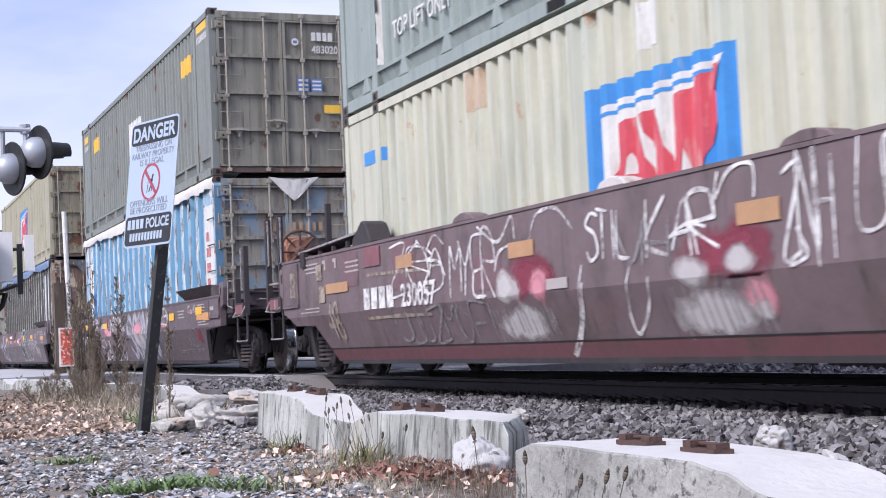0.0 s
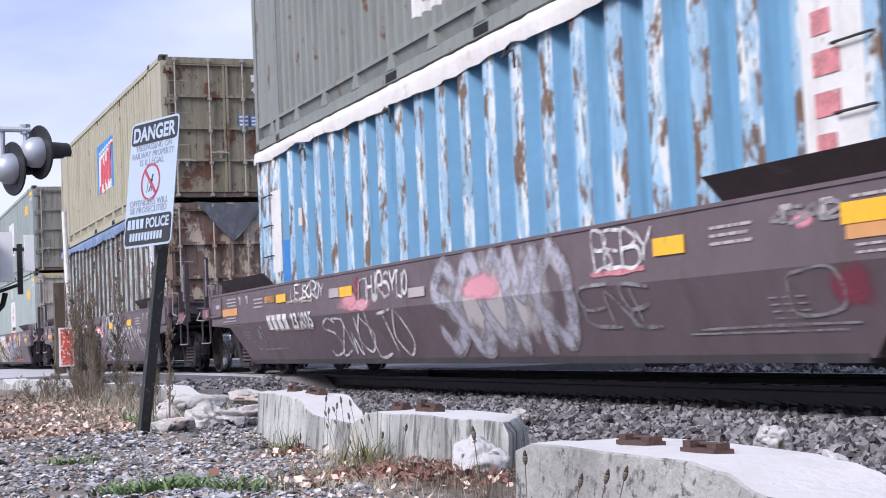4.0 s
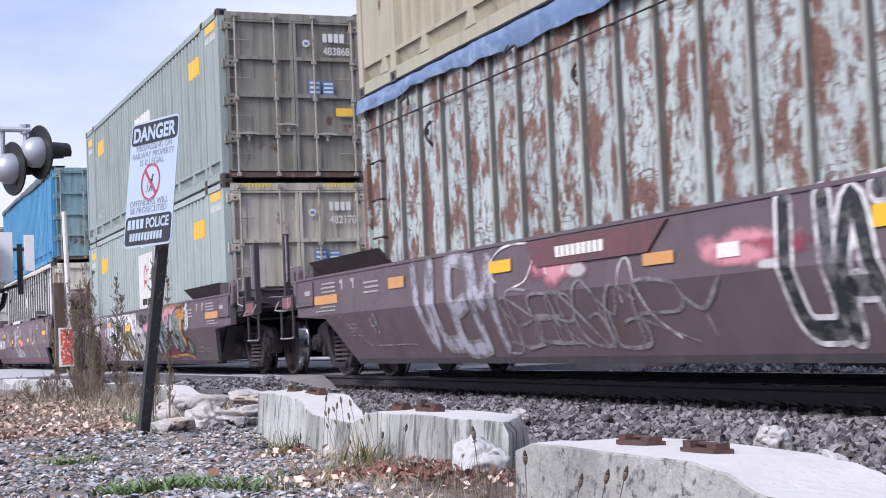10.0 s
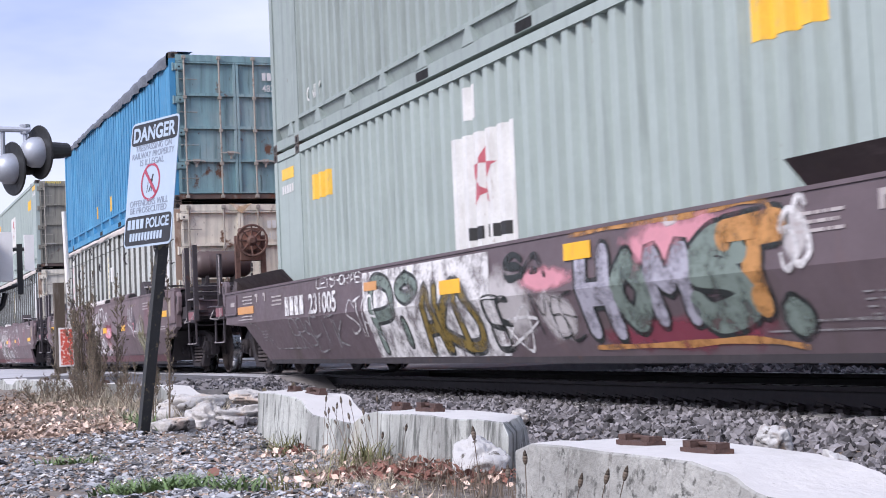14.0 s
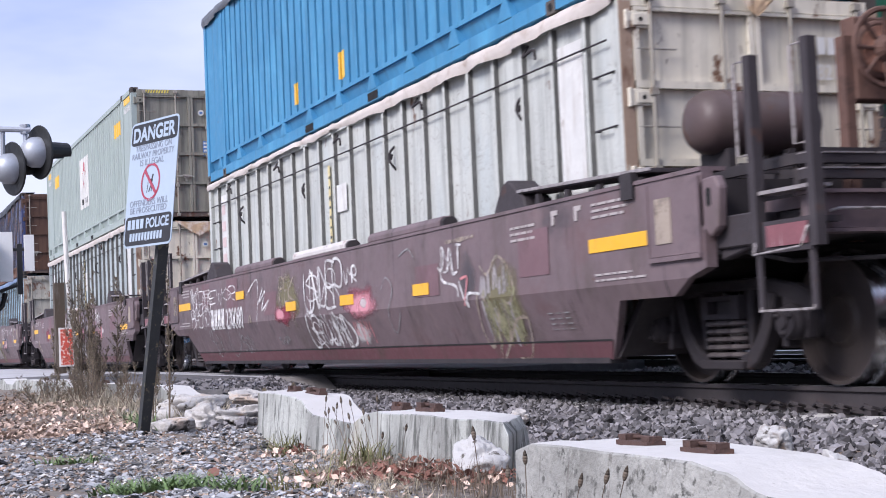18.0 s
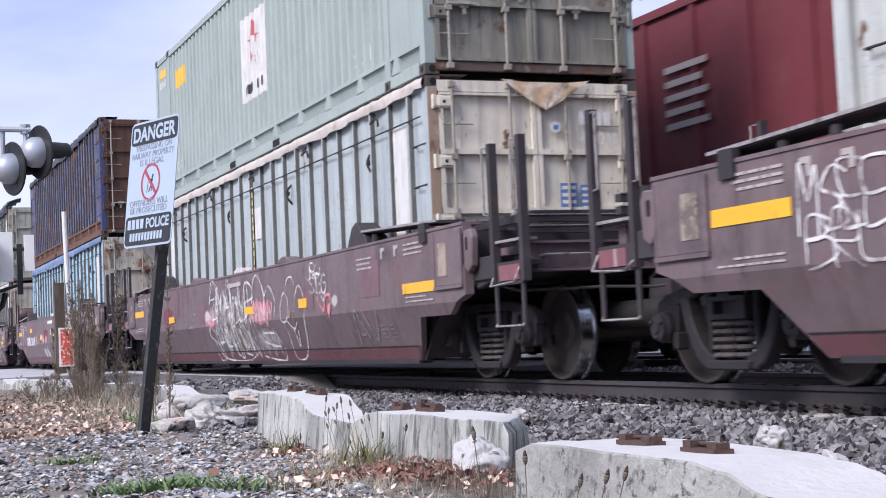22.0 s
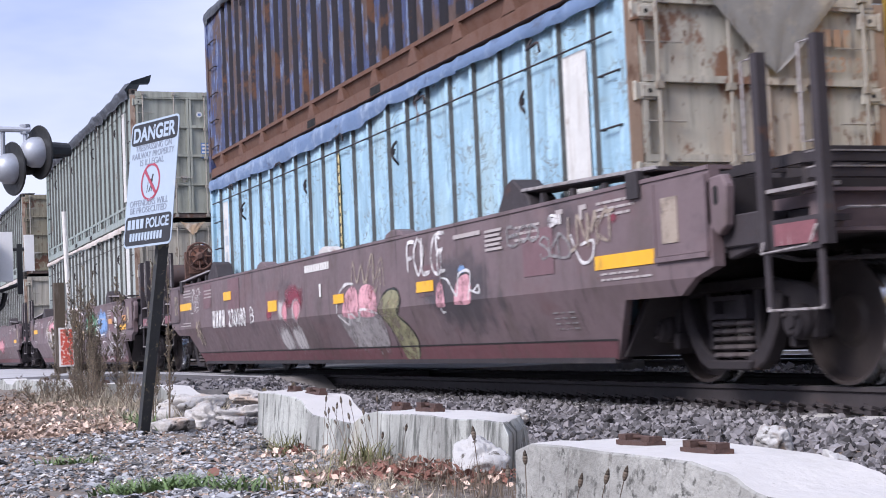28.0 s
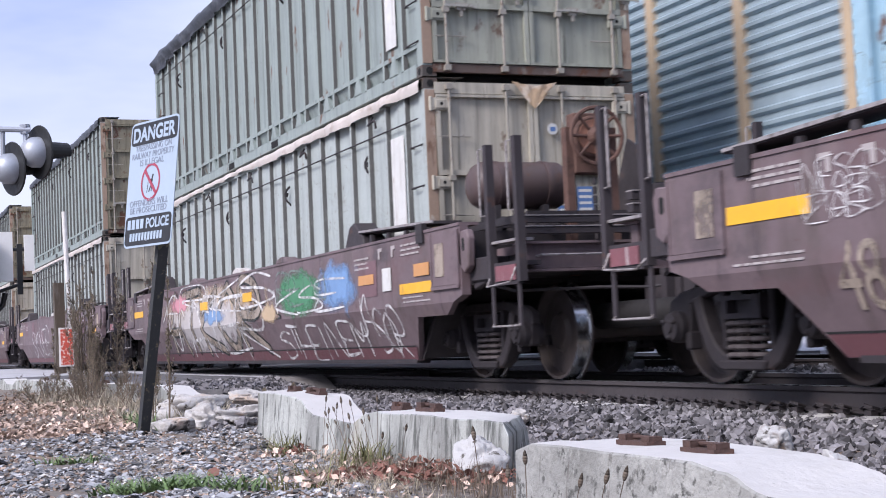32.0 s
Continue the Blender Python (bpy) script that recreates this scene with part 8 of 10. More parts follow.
def sleeper_block(label, outline, y0, y1, tilt=0.0, seats=(), skew=0.0, ends=(0.0, 0.0), flank=None):
    """An old concrete sleeper lying on the verge: outline (x, z) along it, from its near face y0 back to y1."""
    t = thing("concrete_sleeper", label, "sleeper", group="old sleepers along the verge")
    bm = B()
    n = len(outline)
    top = outline
    bot = [(x, -0.12) for x, z in outline]
    rows = []
    for y, drop, grow in ((y0 - 0.03, 0.0, None), (y0, 0.0, 1), (y1, -0.004, 1), (y1 + 0.03, 0, None)):
        far = max(0.0, min(1.0, (y - y0) / (y1 - y0)))
        zz = [(x + skew * (y - y0) + far * (ends[0] if i < 1 else ends[1] if i >= n - 2 else 0.0), (z + drop) if grow else -0.12, y) for i, (x, z) in enumerate(top)]
        rows.append([bm.verts.new((x, yy, z)) for x, z, yy in zz])
    fs = []
    for a, b in zip(rows, rows[1:]):
        for i in range(n - 1):
            fs.append(bm.faces.new((a[i], a[i + 1], b[i + 1], b[i])))
    for i in (0, n - 1):
        fs.append(bm.faces.new([r[i] for r in rows]))
    bmesh.ops.recalc_face_normals(bm, faces=fs)
    bmesh.ops.subdivide_edges(bm, edges=[e for e in bm.edges if e.calc_length() > 0.1], cuts=3, use_grid_fill=True)
    rnd = random.Random(len(label))
    for v in bm.verts:
        v.co += Vector((0, 1, 1)) * 0.006 * (noise.noise(v.co * 9) + 0.5 * noise.noise(v.co * 30)) + Vector((0.01 * noise.noise(v.co * 12), 0, 0))
    bevel(bm, 0.0035)
    smooth(bm, 0.5)
    # only upward faces stay pale; the others take the darkened flank
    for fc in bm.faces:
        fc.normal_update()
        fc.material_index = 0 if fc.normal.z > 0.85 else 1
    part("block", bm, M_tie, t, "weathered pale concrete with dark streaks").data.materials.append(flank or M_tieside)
    for xa, xb, yy, z, hh in seats:
        bm = B()
        w_ = xb - xa
        hh = hh * 0.8
        box(bm, xa, xb, yy - 0.018, yy + 0.022, z - 0.012, z + hh * 0.3)
        box(bm, xa + 0.003, xa + w_ * 0.26, yy - 0.014, yy + 0.018, z, z + hh * 0.85)
        box(bm, xb - w_ * 0.28, xb - 0.003, yy - 0.012, yy + 0.016, z, z + hh * 0.78)
        rod(bm, (xa + 0.006, yy + 0.006, z + hh * 0.6), (xb - 0.006, yy + 0.006, z + hh * 0.62), hh * 0.2, 8)
        bevel(bm, 0.0025)
        part("rail_shoulder", bm, M_rusty, t, "rusty cast-iron rail shoulder")
    return t


def rock(name, c, r, material, label, seed, sq=(1, 1, 0.7), rough=1.0):
    """A broken lump: cut by random planes, then roughened with hollows."""
    rnd = random.Random(seed)
    cuts = []
    for _ in range(24):
        d = Vector((rnd.gauss(0, 1), rnd.gauss(0, 1), rnd.gauss(0, 1))).normalized()
        cuts.append((d, rnd.uniform(0.66, 1.0)))
    bm = B()
    bmesh.ops.create_icosphere(bm, subdivisions=5, radius=1.0)
    off = Vector((seed * 3.1, seed * 1.7, 0))
    for v in bm.verts:
        p = v.co.normalized()
        k = 1.15
        for d, o in cuts:
            q = p.dot(d)
            if q > 0.05:
                k = min(k, o / q)
        # ledges where layers broke away
        h = noise.noise(Vector((p.x * 1.6, p.y * 1.6, p.z * 3.6)) + off)
        k -= rough * 0.075 * (math.floor(max(0.0, h + 0.1) * 6) / 2.0)
        k += 0.04 * noise.noise(p * 5 + off) + 0.008 * noise.noise(p * 20 + off)
        v.co = Vector((p.x * sq[0], p.y * sq[1], p.z * sq[2])) * r * k
    smooth(bm, 0.3)
    bm.transform(pose(*c, 0, 0, seed * 37 % 360))
    return tagged(part(name, bm, material), label, "rock")


# ================= plants =================
M_grass = mat("green_grass", (0.14, 0.215, 0.085), 0.6, island=0.4, bump=0, var=0.2)
M_drygrass = mat("dry_grass", (0.40, 0.35, 0.27), 0.8, island=0.4, bump=0, var=0.2)
M_stem = mat("dry_stems", (0.17, 0.13, 0.10), 0.85, island=0.35, bump=0)
M_seed = mat("seed_heads", (0.125, 0.10, 0.08), 0.9, island=0.5, bump=0.2)
M_leafdead = mat("dead_leaves", (0.26, 0.18, 0.135), 0.8, island=0.85, bump=0.1, var=0.2)
M_leafpale = mat("bleached_leaves", (0.63, 0.48, 0.40), 0.85, island=0.55, bump=0.1, var=0.2)
M_weedbrown = mat("withered_weed_leaf", (0.14, 0.118, 0.082), 0.8, island=0.5, bump=0)
M_weedleaf = mat("olive_weed_leaf", (0.15, 0.15, 0.07), 0.75, island=0.5, bump=0)
M_leafred = mat("russet_leaves", (0.24, 0.11, 0.085), 0.8, island=0.5, bump=0.1)


def blade(bm, p, d, h, w, bend):
    p = Vector(p)
    d = Vector((math.cos(d), math.sin(d), 0))
    s = Vector((-d.y, d.x, 0)) * w / 2
    pts = [p + d * (bend * h * (k / 3) ** 2) + Vector((0, 0, h * (k / 3) * (1 - 0.25 * bend * k / 3))) for k in range(4)]
    prev = None
    for k, q in enumerate(pts):
        f = 1 - (k / 3) ** 1.5
        cur = [bm.verts.new(q - s * f), bm.verts.new(q + s * f)] if k < 3 else [bm.verts.new(q)]
        if prev:
            bm.faces.new((prev[0], prev[1], cur[1], cur[0]) if len(cur) == 2 else (prev[0], prev[1], cur[0]))
        prev = cur


def clump(name, spots, n, h, w, material, label, seed, spread=0.15, bend=(0.2, 1.2)):
    rnd = random.Random(seed)
    bm = B()
    for x, y in spots:
        for _ in range(n):
            a, r = rnd.uniform(0, 6.28), spread * rnd.random() ** 0.7
            px, py = x + r * math.cos(a), y + r * math.sin(a)
            blade(bm, (px, py, ground_z(px, py) - 0.01), rnd.uniform(0, 6.28), h * rnd.uniform(0.5, 1.15), w * rnd.uniform(0.6, 1.3), rnd.uniform(*bend))
    return tagged(part(name, bm, material), label, "grass", kind="stuff")


def leaves(name, count, area, size, material, label, seed):
    rnd = random.Random(seed)
    bm = B()
    for _ in range(count):
        x, y = rnd.uniform(area[0], area[1]), rnd.uniform(area[2], area[3])
        s = rnd.uniform(*size)
        if -9.5 < x < -6.5 and y > -0.178 * x:
            continue
        m = Matrix.Translation((x, y, ground_z(x, y) + 0.015 + 0.03 * rnd.random())) @ pose(0, 0, 0, rnd.uniform(-50, 50), rnd.uniform(-50, 50), rnd.uniform(0, 360))
        o = [(-1, 0, 0), (-0.5, 0.45, 0.18), (0.25, 0.5, 0.12), (1, 0, 0.2), (0.25, -0.5, 0.15), (-0.5, -0.42, 0.2)]
        v = [bm.verts.new(m @ Vector((a * s, b * s, c * s * rnd.uniform(0.2, 1.6)))) for a, b, c in o]
        c0 = bm.verts.new(m @ Vector((0, 0, 0)))
        for i in range(6):
            bm.faces.new((c0, v[i], v[(i + 1) % 6]))
    return tagged(part(name, bm, material), label, "leaves", kind="stuff")


def weed(name, x, y, h, label, seed, stems=7, spread=0.16, leafy=1.0, lean=0.0, twig=0.07, fat=1.0):
    """A tall dry weed: upright stalks with short ascending twigs, tiny leaves and seed heads."""
    rnd = random.Random(seed)
    w = thing(name, label, "weed")
    sb, hb, lb = B(), B(), B()
    z0 = ground_z(x, y) - 0.02
    for i in range(stems):
        a = rnd.uniform(0, 6.28)
        hh = h * (1.0 if i == 0 else rnd.uniform(0.5, 0.97))
        r = spread * rnd.random()
        b0 = Vector((x + math.cos(a) * r * 0.45, y + math.sin(a) * r * 0.45, z0))
        tip = b0 + Vector((math.cos(a) * r * 0.8 + lean * hh, math.sin(a) * r * 0.8, hh))
        mid = b0.lerp(tip, 0.5) + Vector((rnd.uniform(-0.02, 0.02), rnd.uniform(-0.02, 0.02), 0))
        pts = spline3(b0, mid, tip)
        for k, (p, q) in enumerate(zip(pts, pts[1:])):
            rod(sb, p, q, 0.0032 - 0.0003 * k, 4)
        for k in range(int(30 * leafy)):
            f = 1 - rnd.random() ** 1.4 * 0.85
            p = b0.lerp(mid, f * 2) if f < 0.5 else mid.lerp(tip, f * 2 - 1)
            d = rnd.uniform(0, 6.28)
            ln = twig * rnd.uniform(0.5, 1.2) * (1.35 - f)
            e = p + Vector((math.cos(d) * ln * 0.7, math.sin(d) * ln * 0.7, ln * rnd.uniform(0.7, 1.4)))
            rod(sb, p, e, 0.0016, 3, 0.0011)
            for j in range(7):
                q = p.lerp(e, rnd.uniform(0.25, 1.05)) + Vector([rnd.uniform(-0.006, 0.006) for _ in range(3)])
                s = rnd.uniform(0.0028, 0.0062) * fat
                tgt = hb if rnd.random() < 0.5 else lb
                vv = [tgt.verts.new(q + Vector(o) * s) for o in ((1, 0, 0), (-0.5, 0.8, 0.2), (-0.5, -0.8, -0.2), (0, 0, 1.6))]
                for tri in ((0, 1, 2), (0, 1, 3), (1, 2, 3), (2, 0, 3)):
                    tgt.faces.new([vv[m] for m in tri])
    part("stem", sb, M_stem, w, "thin brown stems")["kind"] = "stuff"
    part("seed_head", hb, M_seed, w, "small dull seed heads")["kind"] = "stuff"
    part("leaflet", lb, M_weedbrown, w, "withered brown leaflets")["kind"] = "stuff"
    return w


def spline3(a, b, c):
    return [a * (1 - t) ** 2 + b * 2 * t * (1 - t) + c * t * t for t in [k / 6 for k in range(7)]]


def plantain(x, y, z, h, tipx, tipy, seed):
    """A single bare stalk with a dark seed spike."""
    t = thing("plantain_stalk", "thin bare stalk with a dark seed spike", "weed", group="plantain stalks in front")
    b = Vector((x, y, z))
    tip = b + Vector((tipx, tipy, h))
    bm = B()
    pts = spline3(b, b.lerp(tip, 0.5) + Vector((0, 0, 0.02)), tip)
    for p, q in zip(pts, pts[1:]):
        rod(bm, p, q, 0.0009, 4)
    part("stalk", bm, M_stem, t)
    d = (pts[-1] - pts[-2]).normalized()
    bm = B()
    for i in range(5):
        rod(bm, tip + d * 0.005 * i, tip + d * 0.005 * (i + 1), (0.0022, 0.0040, 0.0046, 0.004, 0.0028)[i], 7, (0.0040, 0.0046, 0.004, 0.0028, 0.001)[i])
    part("seed_spike", smooth(bm), M_seed, t)


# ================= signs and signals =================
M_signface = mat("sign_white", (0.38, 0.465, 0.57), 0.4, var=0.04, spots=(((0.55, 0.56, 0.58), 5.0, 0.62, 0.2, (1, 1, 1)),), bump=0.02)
M_signblack = mat("sign_black", (0.02, 0.02, 0.022), 0.4, var=0.1, bump=0)
M_signred = mat("sign_red", (0.36, 0.05, 0.09), 0.45, bump=0)
M_signgrey = mat("sign_print_worn", (0.25, 0.285, 0.36), 0.5, bump=0)
M_post = mat("mossy_post", (0.046, 0.050, 0.055), 0.75, spots=(((0.12, 0.12, 0.085), 22.0, 0.58, 0.08, (1, 1, 0.6)), ((0.20, 0.17, 0.11), 38.0, 0.62, 0.06, (1, 1, 1))), bump=0.5)
M_silver = mat("signal_aluminium", (0.40, 0.43, 0.49), 0.45, 0.4, spots=(((0.3, 0.3, 0.3), 5.0, 0.6, 0.2, (1, 1, 1)),))
M_sigblack = mat("signal_black", (0.02, 0.021, 0.023), 0.5)
M_gantry = mat("galvanised_truss", (0.55, 0.57, 0.60), 0.45, 0.5)
M_whitered = mat("striped_gate_arm", (0.75, 0.73, 0.71), 0.6, spots=(((0.45, 0.25, 0.2), 3.0, 0.64, 0.03, (0.1, 0.1, 1)),))
M_refl = mat("red_orange_reflector", (0.58, 0.10, 0.07), 0.45, spots=(((0.8, 0.72, 0.65), 16.0, 0.55, 0.05, (1, 1, 1)),))
M_wood = mat("old_timber_post", (0.085, 0.065, 0.05), 0.9, spots=(((0.16, 0.14, 0.12), 6.0, 0.5, 0.2, (1, 1, 0.2)),), bump=0.5)


def glow(name, rgb, s):
    m = bpy.data.materials.new(name)
    m.use_nodes = True
    b = m.node_tree.nodes["Principled BSDF"]
    b.inputs["Base Color"].default_value = (*rgb, 1)
    b.inputs["Emission Color"].default_value = (*rgb, 1)
    b.inputs["Emission Strength"].default_value = s
    b.inputs["Roughness"].default_value = 0.25
    return m


M_lamp = glow("lit_red_lens", (1.0, 0.03, 0.02), 1.6)
M_lens = mat("dark_red_lens", (0.14, 0.01, 0.012), 0.2, bump=0)


def warning_sign():
    BL, W, Hh = Vector((-7.148, 1.248, 0.949)), 0.457, 0.61
    ex, ey = Vector((0.9514, 0.3077, -0.012)), Vector((-0.0226, 0.1084, 0.9939))
    ez = ex.cross(ey)
    m = Matrix.Identity(4)
    for i in range(3):
        m[i][0], m[i][1], m[i][2], m[i][3] = ex[i], ey[i], ez[i], BL[i]
    s = thing("trespass_sign", "white danger sign with black bands on a leaning post", "sign")

    def at(ob):
        ob.matrix_basis = m
        return ob

    def rounded(x0, x1, y0, y1, r, z0, z1):
        pts = []
        for cx, cy, a0 in ((x1 - r, y0 + r, -90), (x1 - r, y1 - r, 0), (x0 + r, y1 - r, 90), (x0 + r, y0 + r, 180)):
            for k in range(5):
                a = radians(a0 + k * 22.5)
                pts.append((cx + r * math.cos(a), cy + r * math.sin(a)))
        bm = B()
        prism(bm, pts, z0, z1, "z")
        return bm
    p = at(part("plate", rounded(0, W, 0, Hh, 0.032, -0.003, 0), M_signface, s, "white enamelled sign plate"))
    for y0, y1 in ((Hh * 0.815, Hh * 0.983), (Hh * 0.017, Hh * 0.245)):
        o = part("black_band", rounded(0.010, W - 0.010, y0, y1, 0.022, 0.0, 0.0012), M_signblack, p)

    def words(t, x0, x1, y, size, mt, bold=0.0):
        o = lettering("lettering", t, size, mt, p, Matrix.Identity(4), bold, 1.0)
        xs = [v.co.x for v in o.data.vertices]
        k = (x1 - x0) * W / (max(xs) - min(xs))
        o.matrix_basis = Matrix.Translation((x0 * W - min(xs) * k, y * Hh, 0.0013)) @ Matrix.Diagonal((k, 1, 1, 1))
        return o
    words("DANGER", 0.06, 0.94, 0.845, 0.096, M_signface, 0.003)
    for t, x0, x1, f in (("TRESPASSING ON", 0.12, 0.88, 0.765), ("RAILWAY PROPERTY", 0.06, 0.94, 0.705), ("IS ILLEGAL", 0.24, 0.74, 0.645), ("OFFENDERS WILL", 0.08, 0.88, 0.325), ("BE PROSECUTED", 0.1, 0.86, 0.268)):
        words(t, x0, x1, f, 0.042, M_signgrey, 0.0002)
    words("POLICE", 0.46, 0.93, 0.145, 0.066, M_signface, 0.0018)
    bm = B()
    for k in range(4):
        box(bm, W * 0.07 + k * 0.041, W * 0.07 + k * 0.041 + 0.031, Hh * 0.145, Hh * 0.145 + 0.046, 0.0012, 0.0022)
    for k in range(11):
        box(bm, W * 0.13 + k * 0.029, W * 0.13 + k * 0.029 + 0.02, Hh * 0.05, Hh * 0.05 + 0.038, 0.0012, 0.0022)
    part("print_bars", bm, M_signface, p)
    bm = B()
    n = 36
    c = (W * 0.49, Hh * 0.505)
    ring = [[], []]
    for i in range(n):
        a = 6.28319 * i / n
        for j, r in enumerate((0.078, 0.091)):
            ring[j].append(bm.verts.new((c[0] + r * math.cos(a), c[1] + r * math.sin(a), 0.0015)))
    for i in range(n):
        bm.faces.new((ring[0][i], ring[0][(i + 1) % n], ring[1][(i + 1) % n], ring[1][i]))
    d = 0.058
    prism(bm, [(c[0] - d - 0.006, c[1] + d - 0.006), (c[0] - d + 0.006, c[1] + d + 0.006), (c[0] + d + 0.006, c[1] - d + 0.006), (c[0] + d - 0.006, c[1] - d - 0.006)], 0.0012, 0.0026, "z")
    part("prohibition_ring", bm, M_signred, p, "red prohibition ring and bar")
    for x_, y_, u_, v_, w_ in ((0.012, 0.012, 0.022, 0.036, 0.011), (0.004, -0.016, 0.016, 0.014, 0.012), (-0.012, -0.05, 0.006, -0.014, 0.007), (0.012, -0.046, 0.012, -0.016, 0.007), (-0.02, 0.006, 0.008, 0.012, 0.006), (-0.03, -0.05, -0.022, 0.0, 0.004)):
        bm = B()
        d_ = Vector((u_ - x_, v_ - y_)).normalized() * w_ / 2
        prism(bm, [(c[0] + x_ - d_.y, c[1] + y_ + d_.x), (c[0] + x_ + d_.y, c[1] + y_ - d_.x), (c[0] + u_ + d_.y, c[1] + v_ - d_.x), (c[0] + u_ - d_.y, c[1] + v_ + d_.x)], 0.0004, 0.0011, "z")
        part("pictogram_stroke", bm, M_signblack, p)
    bm = B()
    for u, v in ((0.5, 0.93), (0.5, 0.05)):
        lathe(bm, [(0.0, 0.008), (0.006, 0.006)], 8, "z", (W * u, Hh * v, 0))
    part("bolt", bm, M_silver, p)
    # the post, an open channel section, leaning
    b0, b1 = Vector((-7.46, 1.325, -0.1)), Vector((-6.885, 1.363, 1.02))
    q = (b1 - b0).to_track_quat("Z", "Y").to_matrix().to_4x4()
    ln = (b1 - b0).length
    bm = B()
    prism(bm, [(-0.024, -0.018), (0.024, -0.018), (0.030, 0.016), (0.024, 0.016), (0.019, -0.011), (-0.019, -0.011), (-0.024, 0.016), (-0.030, 0.016)], 0, ln, "z")
    o = part("post", bm, M_post, s, "dark steel channel post with moss")
    o.matrix_basis = Matrix.Translation(b0 + Vector((-0.01, 0.035, 0))) @ q
    return s


def flasher(parent, c, n, lit, r=0.29):
    """A crossing lamp: round black backboard, silver housing behind, hood in front; n is the way it faces."""
    q = Vector(n).to_track_quat("Z", "Y").to_matrix().to_4x4()
    m = Matrix.Translation(c) @ q
    bm = B()
    lathe(bm, [(-0.012, r), (0.0, r + 0.006), (0.012, r)], 28, "z")
    bk = part("backboard", bm, M_sigblack, parent, "round black backboard")
    bk.matrix_basis = m
    bm = B()
    lathe(bm, [(-0.21, 0.0001), (-0.20, 0.07), (-0.16, 0.13), (-0.09, 0.165), (-0.012, 0.17)], 20, "z")
    part("housing", smooth(bm, 1.0), M_silver, bk, "domed silver lamp housing")
    bm = B()
    lathe(bm, [(0.012, 0.105), (0.035, 0.08), (0.045, 0.0001)], 20, "z")
    part("lens", smooth(bm, 1.0), M_lamp if lit else M_lens, bk, "red lens")
    bm = B()
    k = 13
    for i in range(k):
        a0, a1 = radians(-35 + 250 * i / k), radians(-35 + 250 * (i + 1) / k)
        l0, l1 = 0.33, 0.33
        v = [bm.verts.new((math.cos(a) * rr, math.sin(a) * rr, z)) for a, z, rr in ((a0, 0.012, 0.125), (a1, 0.012, 0.125), (a1, l1, 0.10), (a0, l0, 0.10))]
        bm.faces.new(v)
    h = part("hood", bm, M_sigblack, bk, "long black hood")
    return bk


